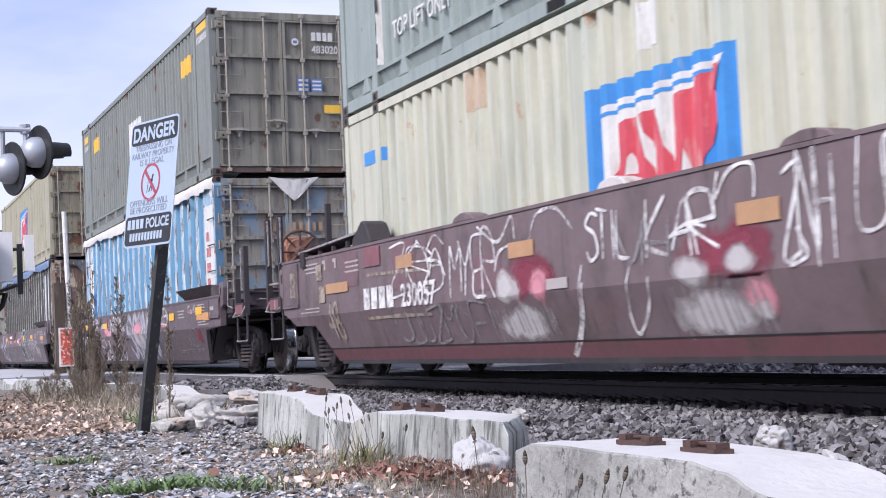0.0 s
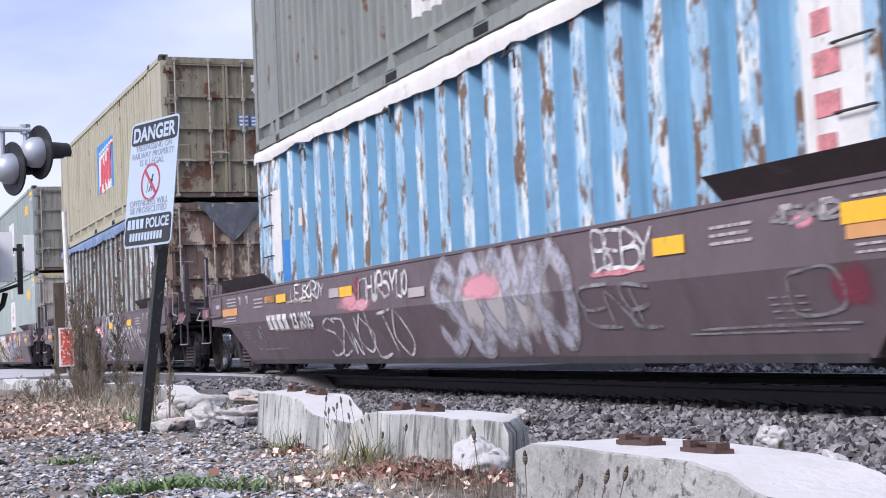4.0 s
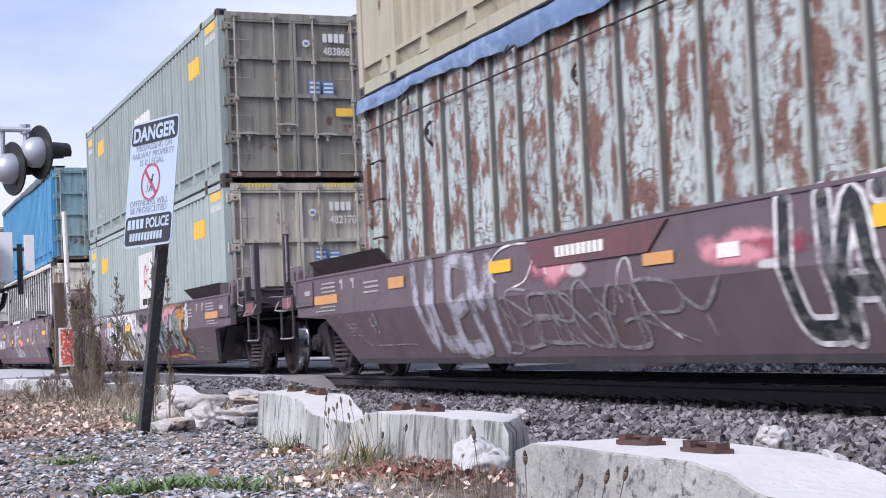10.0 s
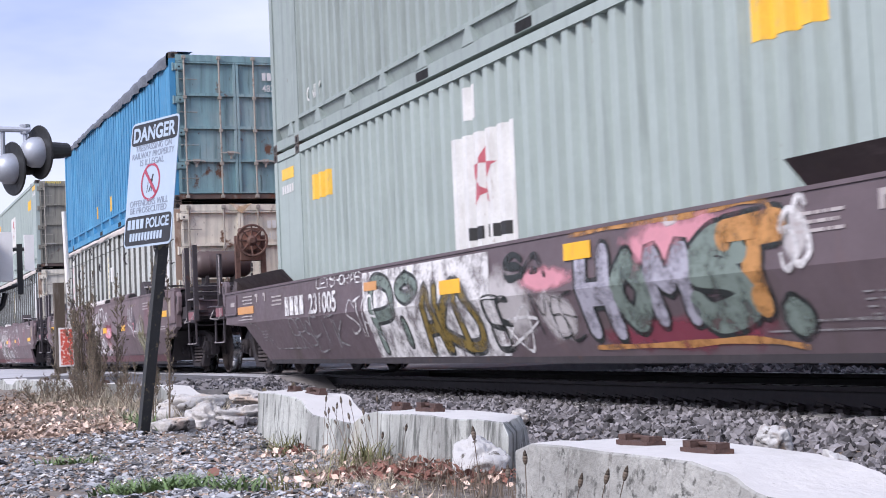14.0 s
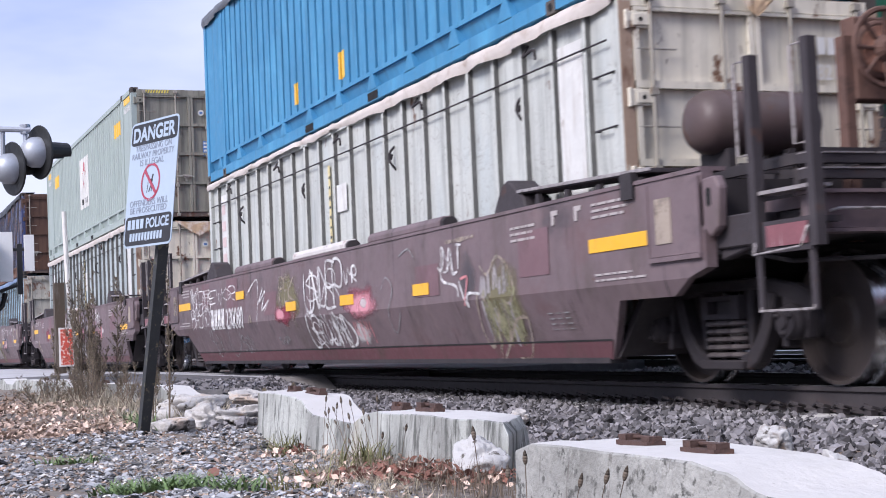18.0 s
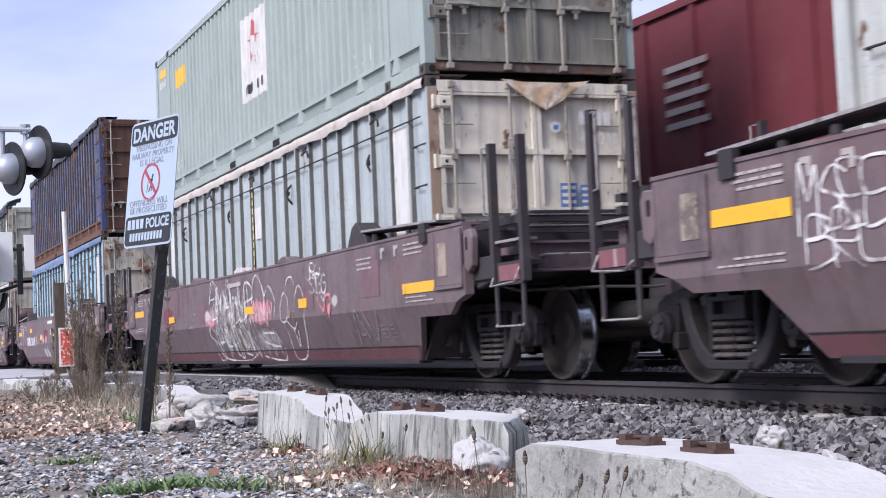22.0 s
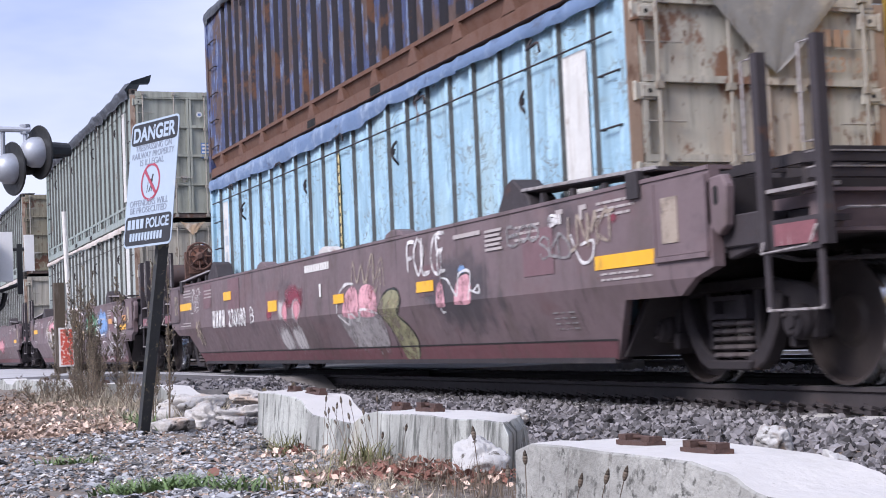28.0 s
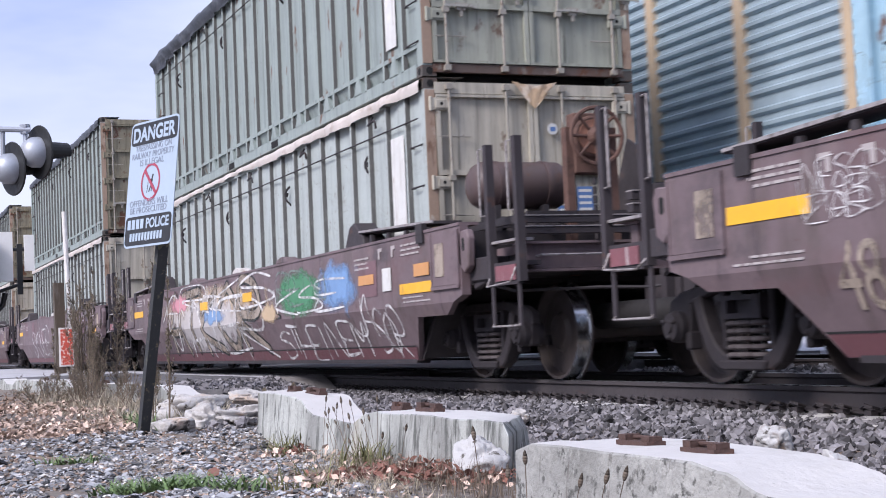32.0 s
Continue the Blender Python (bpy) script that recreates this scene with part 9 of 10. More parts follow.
def signals():
    # near crossing lamps on their arm
    s = thing("crossing_signal", "pair of crossing lamps on a mast arm, seen from behind", "crossing signal")
    nn = Vector((-0.345, 0.937, 0.06))
    flasher(s, (-16.36, 1.99, 2.652), nn, False)
    flasher(s, (-16.50, 1.72, 2.49), nn, False)
    bm = B()
    rod(bm, (-16.48, 1.45, 2.92), (-16.38, 1.9, 2.90), 0.03)
    rod(bm, (-16.42, 1.85, 2.92), (-16.42, 1.85, 2.7), 0.025)
    rod(bm, (-16.46, 1.62, 2.92), (-16.5, 1.62, 2.55), 0.025)
    lathe(bm, [(2.86, 0.05), (2.96, 0.06)], 10, "z", (-16.42, 1.85, 0))
    part("arm", bm, M_silver, s, "aluminium cross arm")
    bm = B()
    rod(bm, (-16.55, 1.2, -0.1), (-16.55, 1.2, 3.6), 0.06, 14)
    rod(bm, (-16.55, 1.2, 2.92), (-16.48, 1.46, 2.92), 0.03)
    part("mast", bm, M_silver, s)
    # cantilever over the far side of the road
    g = thing("cantilever_signal", "galvanised cantilever truss with red crossing lamps", "crossing signal")
    a, b = Vector((-28.41, 15.54, 5.24)), Vector((-24.88, 17.01, 5.35))
    back = Vector((-0.385, 0.923, 0)) * 0.7
    dz = Vector((0, 0, -0.72))
    for off, nm in ((Vector(), "top_chord"), (dz, "bottom_chord"), (back, "top_chord"), (back + dz, "bottom_chord")):
        bm = B()
        rod(bm, a + off, b + off, 0.04, 8)
        part(nm, bm, M_gantry, g)
    n = 6
    for i in range(n + 1):
        p = a.lerp(b, i / n)
        for o in (Vector(), back):
            bm = B()
            rod(bm, p + o, p + o + dz, 0.022, 6)
            part("web_post", bm, M_gantry, g)
        for o in (Vector(), dz):
            bm = B()
            rod(bm, p + o, p + back + o, 0.02, 6)
            part("cross_tie", bm, M_gantry, g)
        if i < n:
            bm = B()
            rod(bm, p + back + (dz if i % 2 else Vector()), a.lerp(b, (i + 1) / n) + back + (Vector() if i % 2 else dz), 0.014, 5)
            part("brace", bm, M_gantry, g)
    for off in (dz, back + dz, Vector()):
        bm = B()
        up = Vector((0, 0, 0.055 if off == Vector() else -0.055))
        rod(bm, a + off + up, b + off + up, 0.018, 6)
        part("cable", bm, M_sigblack, g, "black cable along the truss")
    bm = B()
    rod(bm, (-28.30, 15.72, -0.4), (-28.30, 15.72, 5.36), 0.105, 16)
    lathe(bm, [(5.30, 0.16), (5.36, 0.16), (5.38, 0.06), (5.46, 0.05)], 12, "z", (-28.30, 15.72, 0))
    lathe(bm, [(4.42, 0.15), (4.50, 0.15)], 12, "z", (-28.30, 15.72, 0))
    part("mast", bm, M_gantry, g, "round galvanised mast")
    bm = B()
    for k in range(14):
        z = 1.0 + 0.3 * k
        rod(bm, (-28.5, 15.35, z), (-28.2, 15.45, z), 0.012, 5)
    rod(bm, (-28.5, 15.35, 0.5), (-28.5, 15.35, 5.2), 0.018, 5)
    rod(bm, (-28.2, 15.45, 0.5), (-28.2, 15.45, 5.2), 0.018, 5)
    part("ladder", bm, M_gantry, g)
    away = Vector((-0.84, 0.54, 0))
    side = Vector((0.374, 0.926, 0))
    flasher(g, (-26.32, 16.79, 5.00), -0.52 * away - 0.85 * side, True, 0.235)
    flasher(g, (-25.86, 16.98, 5.07), -0.30 * away - 0.95 * side, False, 0.235)
    flasher(g, (-25.33, 17.20, 5.00), -0.25 * away + 0.97 * side, False, 0.235)
    bm = B()
    for p0 in ((-26.32, 16.79, 5.0), (-25.86, 16.98, 5.07), (-25.33, 17.2, 5.0)):
        q0 = Vector(p0) + Vector((0.03, 0.02, 0.0))
        rod(bm, q0, q0 + Vector((0, 0, 0.36)), 0.025, 6)
    stuff(part("lamp_hanger", bm, M_gantry, g))
    # gate arm and marker post beyond the crossing
    p = thing("gate_arm", "raised white and red striped gate arm", "gate arm")
    bm = B()
    rod(bm, (-36.885, 5.116, -0.02), (-36.68, 4.997, 3.93), 0.06, 10)
    part("arm", bm, M_whitered, p)
    p = thing("marker_post", "old timber post with a red reflector board", "post")
    bm = B()
    box(bm, -36.98, -36.72, 4.72, 4.96, -0.1, 2.2)
    bevel(bm, 0.02)
    part("timber", bm, M_wood, p)
    bm = B()
    box(bm, -36.70, -36.67, 4.83, 5.12, 0.2, 1.06)
    part("reflector_board", bm, M_refl, p, "red reflector board with worn white edge")
    bm = B()
    box(bm, -36.71, -36.68, 4.79, 5.16, 0.16, 1.10)
    part("board_edge", bm, M_white, p)


M_truck = mat("white_truck_paint", (0.76, 0.76, 0.76), 0.35, var=0.04, bump=0.0)
M_glass = mat("dark_glass", (0.02, 0.025, 0.03), 0.08, var=0.0, bump=0.0, spec=0.7)


def waiting_truck():
    t = thing("truck", "white truck waiting at the crossing", "truck")
    bm = B()
    prism(bm, [(-27.9, 0.55), (-25.9, 0.55), (-25.85, 1.5), (-26.0, 2.56), (-27.9, 2.6)], 0.5, 2.62)
    bevel(bm, 0.08, 3)
    part("cab", bm, M_truck, t)
    bm = B()
    prism(bm, [(-25.93, 1.6), (-25.88, 1.6), (-26.0, 2.45), (-26.05, 2.45)], 0.7, 2.5)
    part("windscreen", bm, M_glass, t)
    bm = B()
    box(bm, -26.7, -25.95, 2.58, 2.66, 1.2, 2.35)
    bevel(bm, 0.02)
    part("door_window", bm, M_glass, t)
    bm = B()
    lathe(bm, [(2.2, 0.5), (2.6, 0.52), (2.62, 0.3)], 24, "y", (-26.5, 0, 0.52))
    part("wheel", bm, M_sigblack, t)
    bm = B()
    box(bm, -25.95, -25.7, 0.5, 2.55, 0.28, 0.62)
    bevel(bm, 0.04)
    part("bumper", bm, M_truck, t)
    bm = B()
    prism(bm, [(-27.1, 0.6), (-25.85, 0.6), (-25.85, 1.0), (-26.1, 1.2), (-26.9, 1.2)], 2.45, 2.66)
    bevel(bm, 0.05)
    part("fender", bm, M_sigblack, t)
    # the body stands a little further in than its mirrors
    for o in t.children:
        o.matrix_basis = pose(0, -0.26, 0)
    bm = B()
    box(bm, -26.46, -26.28, 2.40, 2.70, 1.75, 2.6)
    bevel(bm, 0.06, 3)
    part("mirror", bm, M_truck, t, "large white mirror housing")
    bm = B()
    box(bm, -26.32, -26.2, 2.89, 3.05, 1.92, 2.54)
    bevel(bm, 0.03, 2)
    part("mirror", bm, M_truck, t, "small white mirror housing")
    bm = B()
    box(bm, -26.36, -26.28, 2.77, 2.86, 1.52, 2.39)
    rod(bm, (-26.33, 2.6, 2.3), (-26.3, 2.92, 2.3), 0.03)
    rod(bm, (-26.4, 2.4, 1.56), (-26.34, 2.83, 1.7), 0.03)
    pipe(bm, [(-26.47, 2.58, 1.56), (-26.5, 2.53, 1.35), (-26.52, 2.3, 1.1)], 0.05)
    part("mirror_bracket", bm, M_sigblack, t, "black mirror bracket")


M_bark = mat("bark", (0.09, 0.07, 0.055), 0.9, bump=0.4)
M_needle = mat("conifer_needles", (0.035, 0.06, 0.045), 0.8, island=0.5, bump=0)


def conifer(x, y, h, seed):
    rnd = random.Random(seed)
    t = thing("conifer", "dark green conifer far behind the tracks", "tree", pose(x, y, -0.3), group="distant conifers")
    bm = B()
    rod(bm, (0, 0, 0), (0, 0, h * 0.97), 0.16, 8, 0.02)
    part("trunk", bm, M_bark, t)
    bm = B()
    for i in range(420):
        f = rnd.random() ** 0.8
        z = h * (0.12 + 0.87 * f)
        rad = h * 0.2 * (1 - f) ** 0.85 * rnd.uniform(0.35, 1.1) + 0.08
        a = rnd.uniform(0, 6.28)
        c = Vector((math.cos(a) * rad, math.sin(a) * rad, z - 0.22 * rad))
        s = rnd.uniform(0.16, 0.42) * (0.5 + 0.6 * (1 - f))
        d = Vector((math.cos(a), math.sin(a), -0.35))
        e = Vector((-d.y, d.x, 0))
        v = [bm.verts.new(c + p) for p in (d * s, e * s * 0.45, -d * s * 0.6, -e * s * 0.45, Vector((0, 0, s * 0.35)))]
        for q in ((0, 1, 4), (1, 2, 4), (2, 3, 4), (3, 0, 4)):
            bm.faces.new([v[k] for k in q])
    part("crown", bm, M_needle, t)


def verge():
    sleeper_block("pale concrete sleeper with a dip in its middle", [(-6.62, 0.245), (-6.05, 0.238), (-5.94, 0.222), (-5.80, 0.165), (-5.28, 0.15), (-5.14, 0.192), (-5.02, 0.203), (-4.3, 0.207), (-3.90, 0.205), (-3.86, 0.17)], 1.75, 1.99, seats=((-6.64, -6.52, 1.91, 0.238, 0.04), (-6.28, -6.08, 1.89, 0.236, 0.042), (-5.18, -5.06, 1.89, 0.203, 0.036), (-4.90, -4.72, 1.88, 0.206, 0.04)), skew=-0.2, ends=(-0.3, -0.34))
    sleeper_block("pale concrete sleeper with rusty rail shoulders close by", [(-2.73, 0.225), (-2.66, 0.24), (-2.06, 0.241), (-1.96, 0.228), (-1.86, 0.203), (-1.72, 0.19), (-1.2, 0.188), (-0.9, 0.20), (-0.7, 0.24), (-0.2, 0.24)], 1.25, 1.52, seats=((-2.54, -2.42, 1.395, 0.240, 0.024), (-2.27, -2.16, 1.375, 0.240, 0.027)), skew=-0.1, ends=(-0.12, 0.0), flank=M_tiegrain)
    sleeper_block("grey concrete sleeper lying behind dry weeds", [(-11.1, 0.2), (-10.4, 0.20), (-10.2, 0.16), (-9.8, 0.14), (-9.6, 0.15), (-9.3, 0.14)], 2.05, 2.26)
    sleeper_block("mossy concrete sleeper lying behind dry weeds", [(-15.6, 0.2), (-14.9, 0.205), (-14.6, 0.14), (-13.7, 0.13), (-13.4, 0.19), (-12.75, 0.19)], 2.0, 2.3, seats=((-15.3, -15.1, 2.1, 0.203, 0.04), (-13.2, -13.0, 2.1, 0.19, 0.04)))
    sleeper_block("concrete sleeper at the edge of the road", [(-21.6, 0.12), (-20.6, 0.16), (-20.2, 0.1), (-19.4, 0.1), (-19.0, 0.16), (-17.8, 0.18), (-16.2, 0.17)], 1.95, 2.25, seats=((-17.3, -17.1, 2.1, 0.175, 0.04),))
    rock("concrete_rubble", (-7.55, 1.50, 0.04), 0.17, M_rock, "pale flat slab of broken concrete", 21, (1.05, 0.85, 0.46), 1.2)
    rock("concrete_rubble", (-8.35, 1.86, 0.10), 0.24, M_rock, "arched lump of broken concrete with a hollow under it", 22, (1.1, 0.8, 0.55), 3.0)
    rock("concrete_rubble", (-7.78, 1.78, 0.06), 0.18, M_rock, "broken grey concrete lump with tan patches", 24, (1.1, 0.8, 0.62), 2.4)
    rock("concrete_rubble", (-7.72, 2.0, 0.07), 0.20, M_rock, "broken grey concrete lump by the sleeper end", 3, (1.3, 0.8, 0.5), 2.4)
    rock("concrete_rubble", (-8.0, 2.05, 0.17), 0.10, M_rock, "broken concrete lump lying on the rubble", 12, (1.3, 0.8, 0.55), 1.6)
    rock("concrete_rubble", (-7.42, 1.80, 0.02), 0.07, M_rock, "small broken concrete lump", 13, (1.2, 0.9, 0.6), 1.4)
    rock("concrete_rubble", (-7.35, 1.95, 0.02), 0.065, M_rock, "small broken concrete lump", 14, (1.3, 0.9, 0.6), 1.4)
    rock("concrete_rubble", (-9.4, 2.25, 0.03), 0.13, M_rock, "small broken concrete lump", 9, (1.2, 0.8, 0.5), 1.4)
    rock("white_rock", (-3.86, 1.655, 0.09), 0.105, M_rockwhite, "rough white rock beside the sleepers", 4, (0.9, 0.85, 1.0), 1.4)
    rock("white_rock", (-4.42, 3.02, 0.05), 0.075, M_rockwhite, "speckled white rock on the ballast", 5, (0.9, 0.9, 0.9))
    rock("white_rock", (-3.75, 2.78, 0.02), 0.058, M_rockwhite, "small pale rock on the ballast", 6, (1, 0.9, 0.8))
    rock("tan_rock", (-9.6, 4.45, -0.13), 0.08, M_rock, "small tan rock by the rail", 7, (1, 0.9, 0.8))
    rock("dark_rock", (-5.24, 0.52, 0.012), 0.026, M_asphalt, "small dark rock in the gravel", 8, (1, 0.9, 0.8))

    def rubble(r):
        x, y = r.uniform(-10.0, -7.2), r.uniform(1.7, 2.9)
        return x, y, ground_z(x, y) + 0.05 * max(0.0, 1 - abs(y - 2.1) / 0.5)
    stones("ballast", 1500, rubble, (0.014, 0.045), M_ballast, "ballast stones spilt among broken concrete", 28)

    def trough(r):
        y = r.uniform(2.0, 6.28)
        x = -y * (0.75 + 3.2 * (0.75 * r.rand() + 0.25 * r.rand() ** 2)) - 0.3
        return x, y, ground_z(x, y)
    stones("ballast", 33000, trough, (0.014, 0.052), M_ballast, "coarse grey ballast stones along the rails", 11)

    def along(r):
        x, y = r.uniform(-30, 14), 5.5 + r.normal(0, 0.45)
        return x, min(6.3, y), ground_z(x, min(6.3, y))
    stones("ballast", 9000, along, (0.03, 0.07), M_ballast, "coarse grey ballast shoulder of the near track", 18)

    def between(r):
        y = r.uniform(6.5, 10.9)
        x = -y * r.uniform(1.0, 2.9)
        return x, y, ground_z(x, y) - 0.02
    stones("ballast", 5000, between, (0.05, 0.1), M_ballast, "coarse grey ballast stones between the tracks", 12)

    def spill(r):
        x = r.uniform(-20.5, -13.5)
        y = 0.95 + -0.165 * x + r.normal(0, 0.45)
        y = min(6.2, y)
        paved = x < -16.5 and y < 3.85 + 0.39 * (-16.3 - x)
        return x, y, -0.022 if paved else ground_z(x, y)
    stones("ballast", 2600, spill, (0.03, 0.075), M_ballast, "ballast stones spilt over the edge of the road", 19)

    def bank(r):
        u, d = r.rand(), 0.75 * r.rand()
        x, y = -20.9 + 5.0 * u + 0.37 * d, 5.65 - 1.8 * u + 0.93 * d
        return x, min(y, 6.25), -0.03 - 0.22 * d
    stones("ballast", 3600, bank, (0.03, 0.075), M_ballast, "ballast stones banked against the road", 27)

    def heap(r):
        a, q = r.uniform(0, 6.28), r.rand() ** 0.5
        x, y = -15.5 + 3.2 * q * math.cos(a), 10.2 + 0.9 * q * math.sin(a)
        return x, y, -0.2 + 0.12 * (1 - q)
    stones("ballast", 2600, heap, (0.05, 0.1), M_ballast, "low heap of ballast stones between the tracks", 15)

    def front(r):
        for _ in range(4):
            x = -2.2 - 6.8 * (0.5 * r.rand() + 0.5 * r.rand() ** 1.5)
            y = (0.03 + 0.17 * (r.rand() + r.rand())) * -x + r.normal(0, 0.10)
            # bare, trodden patches
            if noise.noise(Vector((x * 1.6, y * 4.5, 3.0))) + 0.6 * noise.noise(Vector((x * 4.5, y * 11.0, 7.0))) > -0.02 + 0.3 * r.rand() - 0.3:
                break
        return x, y, ground_z(x, y) - 0.003
    stones("gravel", 27000, front, (0.005, 0.023), M_gravel, "blue-grey slaty gravel on the verge", 13, 0.35, 0.45)
    stones("slate_pieces", 380, front, (0.02, 0.042), M_gravel, "larger flat slate pieces among the gravel", 20, 0.3, 0.4)
    stones("pale_gravel", 7000, front, (0.005, 0.021), M_gravelpale, "pale stone chippings among the gravel", 16, 0.45, 0.5)
    stones("earthy_gravel", 13000, front, (0.005, 0.019), M_graveltan, "tan earthy chippings among the gravel", 17, 0.5, 0.6)
    stones("pebbles", 9000, front, (0.005, 0.013), M_gravel, "fine grit on the verge", 14, 0.6)
    leaves("leaf_litter", 2300, (-12.0, -7.0, 0.62, 1.75), (0.008, 0.024), M_leafpale, "drift of pale dead leaves under the weeds", 21)
    leaves("brown_litter", 2600, (-15.0, -7.0, 0.68, 2.0), (0.008, 0.023), M_leafdead, "drift of brown dead leaves under the weeds", 24)
    leaves("leaf_litter", 330, (-5.6, -3.3, 1.1, 1.72), (0.006, 0.018), M_leafpale, "scattered dead leaves in front of the sleepers", 22)
    leaves("russet_leaves", 650, (-4.6, -3.6, 1.32, 1.72), (0.006, 0.019), M_leafred, "russet leaves caught in dry stalks", 23)
    leaves("russet_leaves", 70, (-6.0, -5.65, 1.62, 1.74), (0.006, 0.018), M_leafred, "russet leaves caught in a grass tuft", 26)
    leaves("orange_leaf", 1, (-4.91, -4.90, 1.125, 1.135), (0.04, 0.041), M_leafred, "single orange leaf on the gravel", 25)
    clump("grass", [(-4.82, 0.80), (-4.80, 0.84), (-4.76, 0.88), (-4.73, 0.92), (-4.69, 0.96), (-4.66, 1.0), (-4.50, 1.12)], 85, 0.08, 0.012, M_grass, "low green grass tuft", 31, 0.09, (0.5, 1.6))
    clump("grass", [(-6.0, 0.74), (-6.02, 0.80), (-6.05, 0.86), (-6.0, 0.92)], 30, 0.06, 0.012, M_grass, "low green grass tuft on the gravel", 32, 0.08, (0.7, 1.8))
    clump("dry_grass", [(-5.7, 0.92), (-5.6, 1.0), (-5.5, 1.06), (-5.4, 0.94), (-5.3, 1.1), (-5.75, 1.04)], 90, 0.045, 0.004, M_drygrass, "flattened straw on the gravel", 39, 0.13, (1.0, 2.2))
    clump("grass", [(-8.6, 1.55), (-8.3, 1.52), (-7.55, 1.42)], 40, 0.13, 0.010, M_grass, "green grass tuft at the foot of the post", 37, 0.1)
    clump("grass", [(-5.98, 1.69), (-5.9, 1.67), (-4.9, 1.66), (-4.8, 1.66), (-4.72, 1.62), (-4.25, 1.24)], 40, 0.13, 0.008, M_weedleaf, "olive grass tufts against the sleeper", 33, 0.09)
    clump("dry_grass", [(-14 + 0.4 * i, 1.75 + 0.12 * math.sin(i * 2.2)) for i in range(16)], 130, 0.17, 0.006, M_drygrass, "bleached dry grass along the verge", 34, 0.25)
    clump("dry_grass", [(-12.5 + 0.35 * i, 1.42 + 0.14 * math.sin(i * 1.9)) for i in range(14)], 60, 0.11, 0.005, M_drygrass, "short bleached grass among the dead leaves", 38, 0.25, (0.4, 1.5))
    clump("dry_grass", [(-5.2 + 0.16 * i, 1.62 - 0.03 * i + 0.06 * math.sin(i * 1.7)) for i in range(12)], 120, 0.075, 0.0022, M_drygrass, "bleached dry grass in front of the sleepers", 35, 0.14)
    clump("dry_stalks", [(-4.4 + 0.1 * i, 1.5 + 0.02 * math.sin(i * 3.1)) for i in range(12)], 70, 0.10, 0.0022, M_stem, "dark dry stalks in front of the sleepers", 36, 0.12, (0.1, 0.6))
    weed("tall_weed", -12.1, 1.76, 1.15, "tall brown seeding weed on the verge", 41, 18, 0.13, 1.2, 0.0, 0.08, 1.12)
    weed("tall_weed", -11.9, 1.84, 0.9, "tall brown seeding weed on the verge", 42, 13, 0.11, 1.2, 0.0, 0.08, 1.12)
    weed("tall_weed", -12.3, 2.06, 1.05, "slender brown weed beside the sleeper", 43, 3, 0.07, 1.8, 0.02, 0.12, 1.3)
    weed("tall_weed", -11.6, 1.5, 0.62, "thin weed leaning away from the clump", 44, 2, 0.04, 1.1, -0.55, 0.05, 1.3)
    weed("tall_weed", -8.05, 1.53, 0.90, "slender dry weed beside the sign post", 45, 3, 0.05, 1.2, 0.02, 0.05, 1.1)
    weed("tall_weed", -8.02, 1.62, 0.96, "slender dry weed beside the sign post", 46, 2, 0.04, 1.2, 0.10, 0.05)
    weed("low_weed", -12.9, 1.6, 0.28, "low tangled dry weed", 48, 12, 0.4, 0.5, 0.2, 0.1)
    weed("low_weed", -10.2, 1.75, 0.36, "low tangled dry weed", 49, 12, 0.35, 0.5, -0.2, 0.1)
    weed("low_weed", -11.2, 1.7, 0.4, "low tangled dry weed", 50, 14, 0.35, 0.5, 0.1, 0.1)
    weed("low_weed", -7.0, 1.95, 0.22, "low dark weed by the sleeper end", 51, 8, 0.12, 0.6, 0.1, 0.05)
    rnd = random.Random(77)
    for i, (x, y, h, dx, dy) in enumerate(((-2.42, 1.05, 0.27, -0.05, 0.0), (-2.40, 1.08, 0.20, -0.04, 0.02), (-2.38, 1.06, 0.15, -0.06, 0.0), (-2.30, 1.07, 0.235, 0.0, 0.0), (-2.25, 1.1, 0.20, 0.05, 0.02), (-2.26, 1.05, 0.14, 0.03, 0.02),
                                           (-2.14, 1.08, 0.215, 0.05, 0.03), (-2.12, 1.1, 0.22, 0.055, 0.03), (-2.05, 1.1, 0.15, 0.06, 0.05), (-1.95, 1.12, 0.14, 0.06, 0.06), (-2.02, 1.08, 0.11, 0.03, 0.03), (-2.62, 1.12, 0.18, 0.0, 0.0),
                                           (-4.6, 1.55, 0.2, -0.1, 0), (-4.65, 1.58, 0.24, -0.12, 0), (-4.55, 1.6, 0.18, -0.16, 0), (-4.5, 1.55, 0.22, -0.05, 0), (-4.7, 1.6, 0.16, -0.16, 0), (-5.1, 1.62, 0.22, 0.05, 0), (-5.2, 1.62, 0.2, 0.05, 0), (-4.3, 1.5, 0.16, 0.06, 0), (-4.0, 1.45, 0.2, 0.1, 0), (-4.82, 1.57, 0.2, -0.2, 0), (-4.78, 1.6, 0.17, -0.22, 0), (-4.72, 1.55, 0.25, -0.06, 0), (-4.62, 1.62, 0.19, -0.08, 0), (-4.52, 1.58, 0.26, 0.02, 0), (-5.32, 1.64, 0.24, 0.08, 0), (-5.0, 1.6, 0.15, -0.1, 0), (-4.9, 1.62, 0.21, -0.18, 0), (-4.45, 1.5, 0.13, -0.1, 0))):
        plantain(x, y, 0.0, h, dx, dy, i)


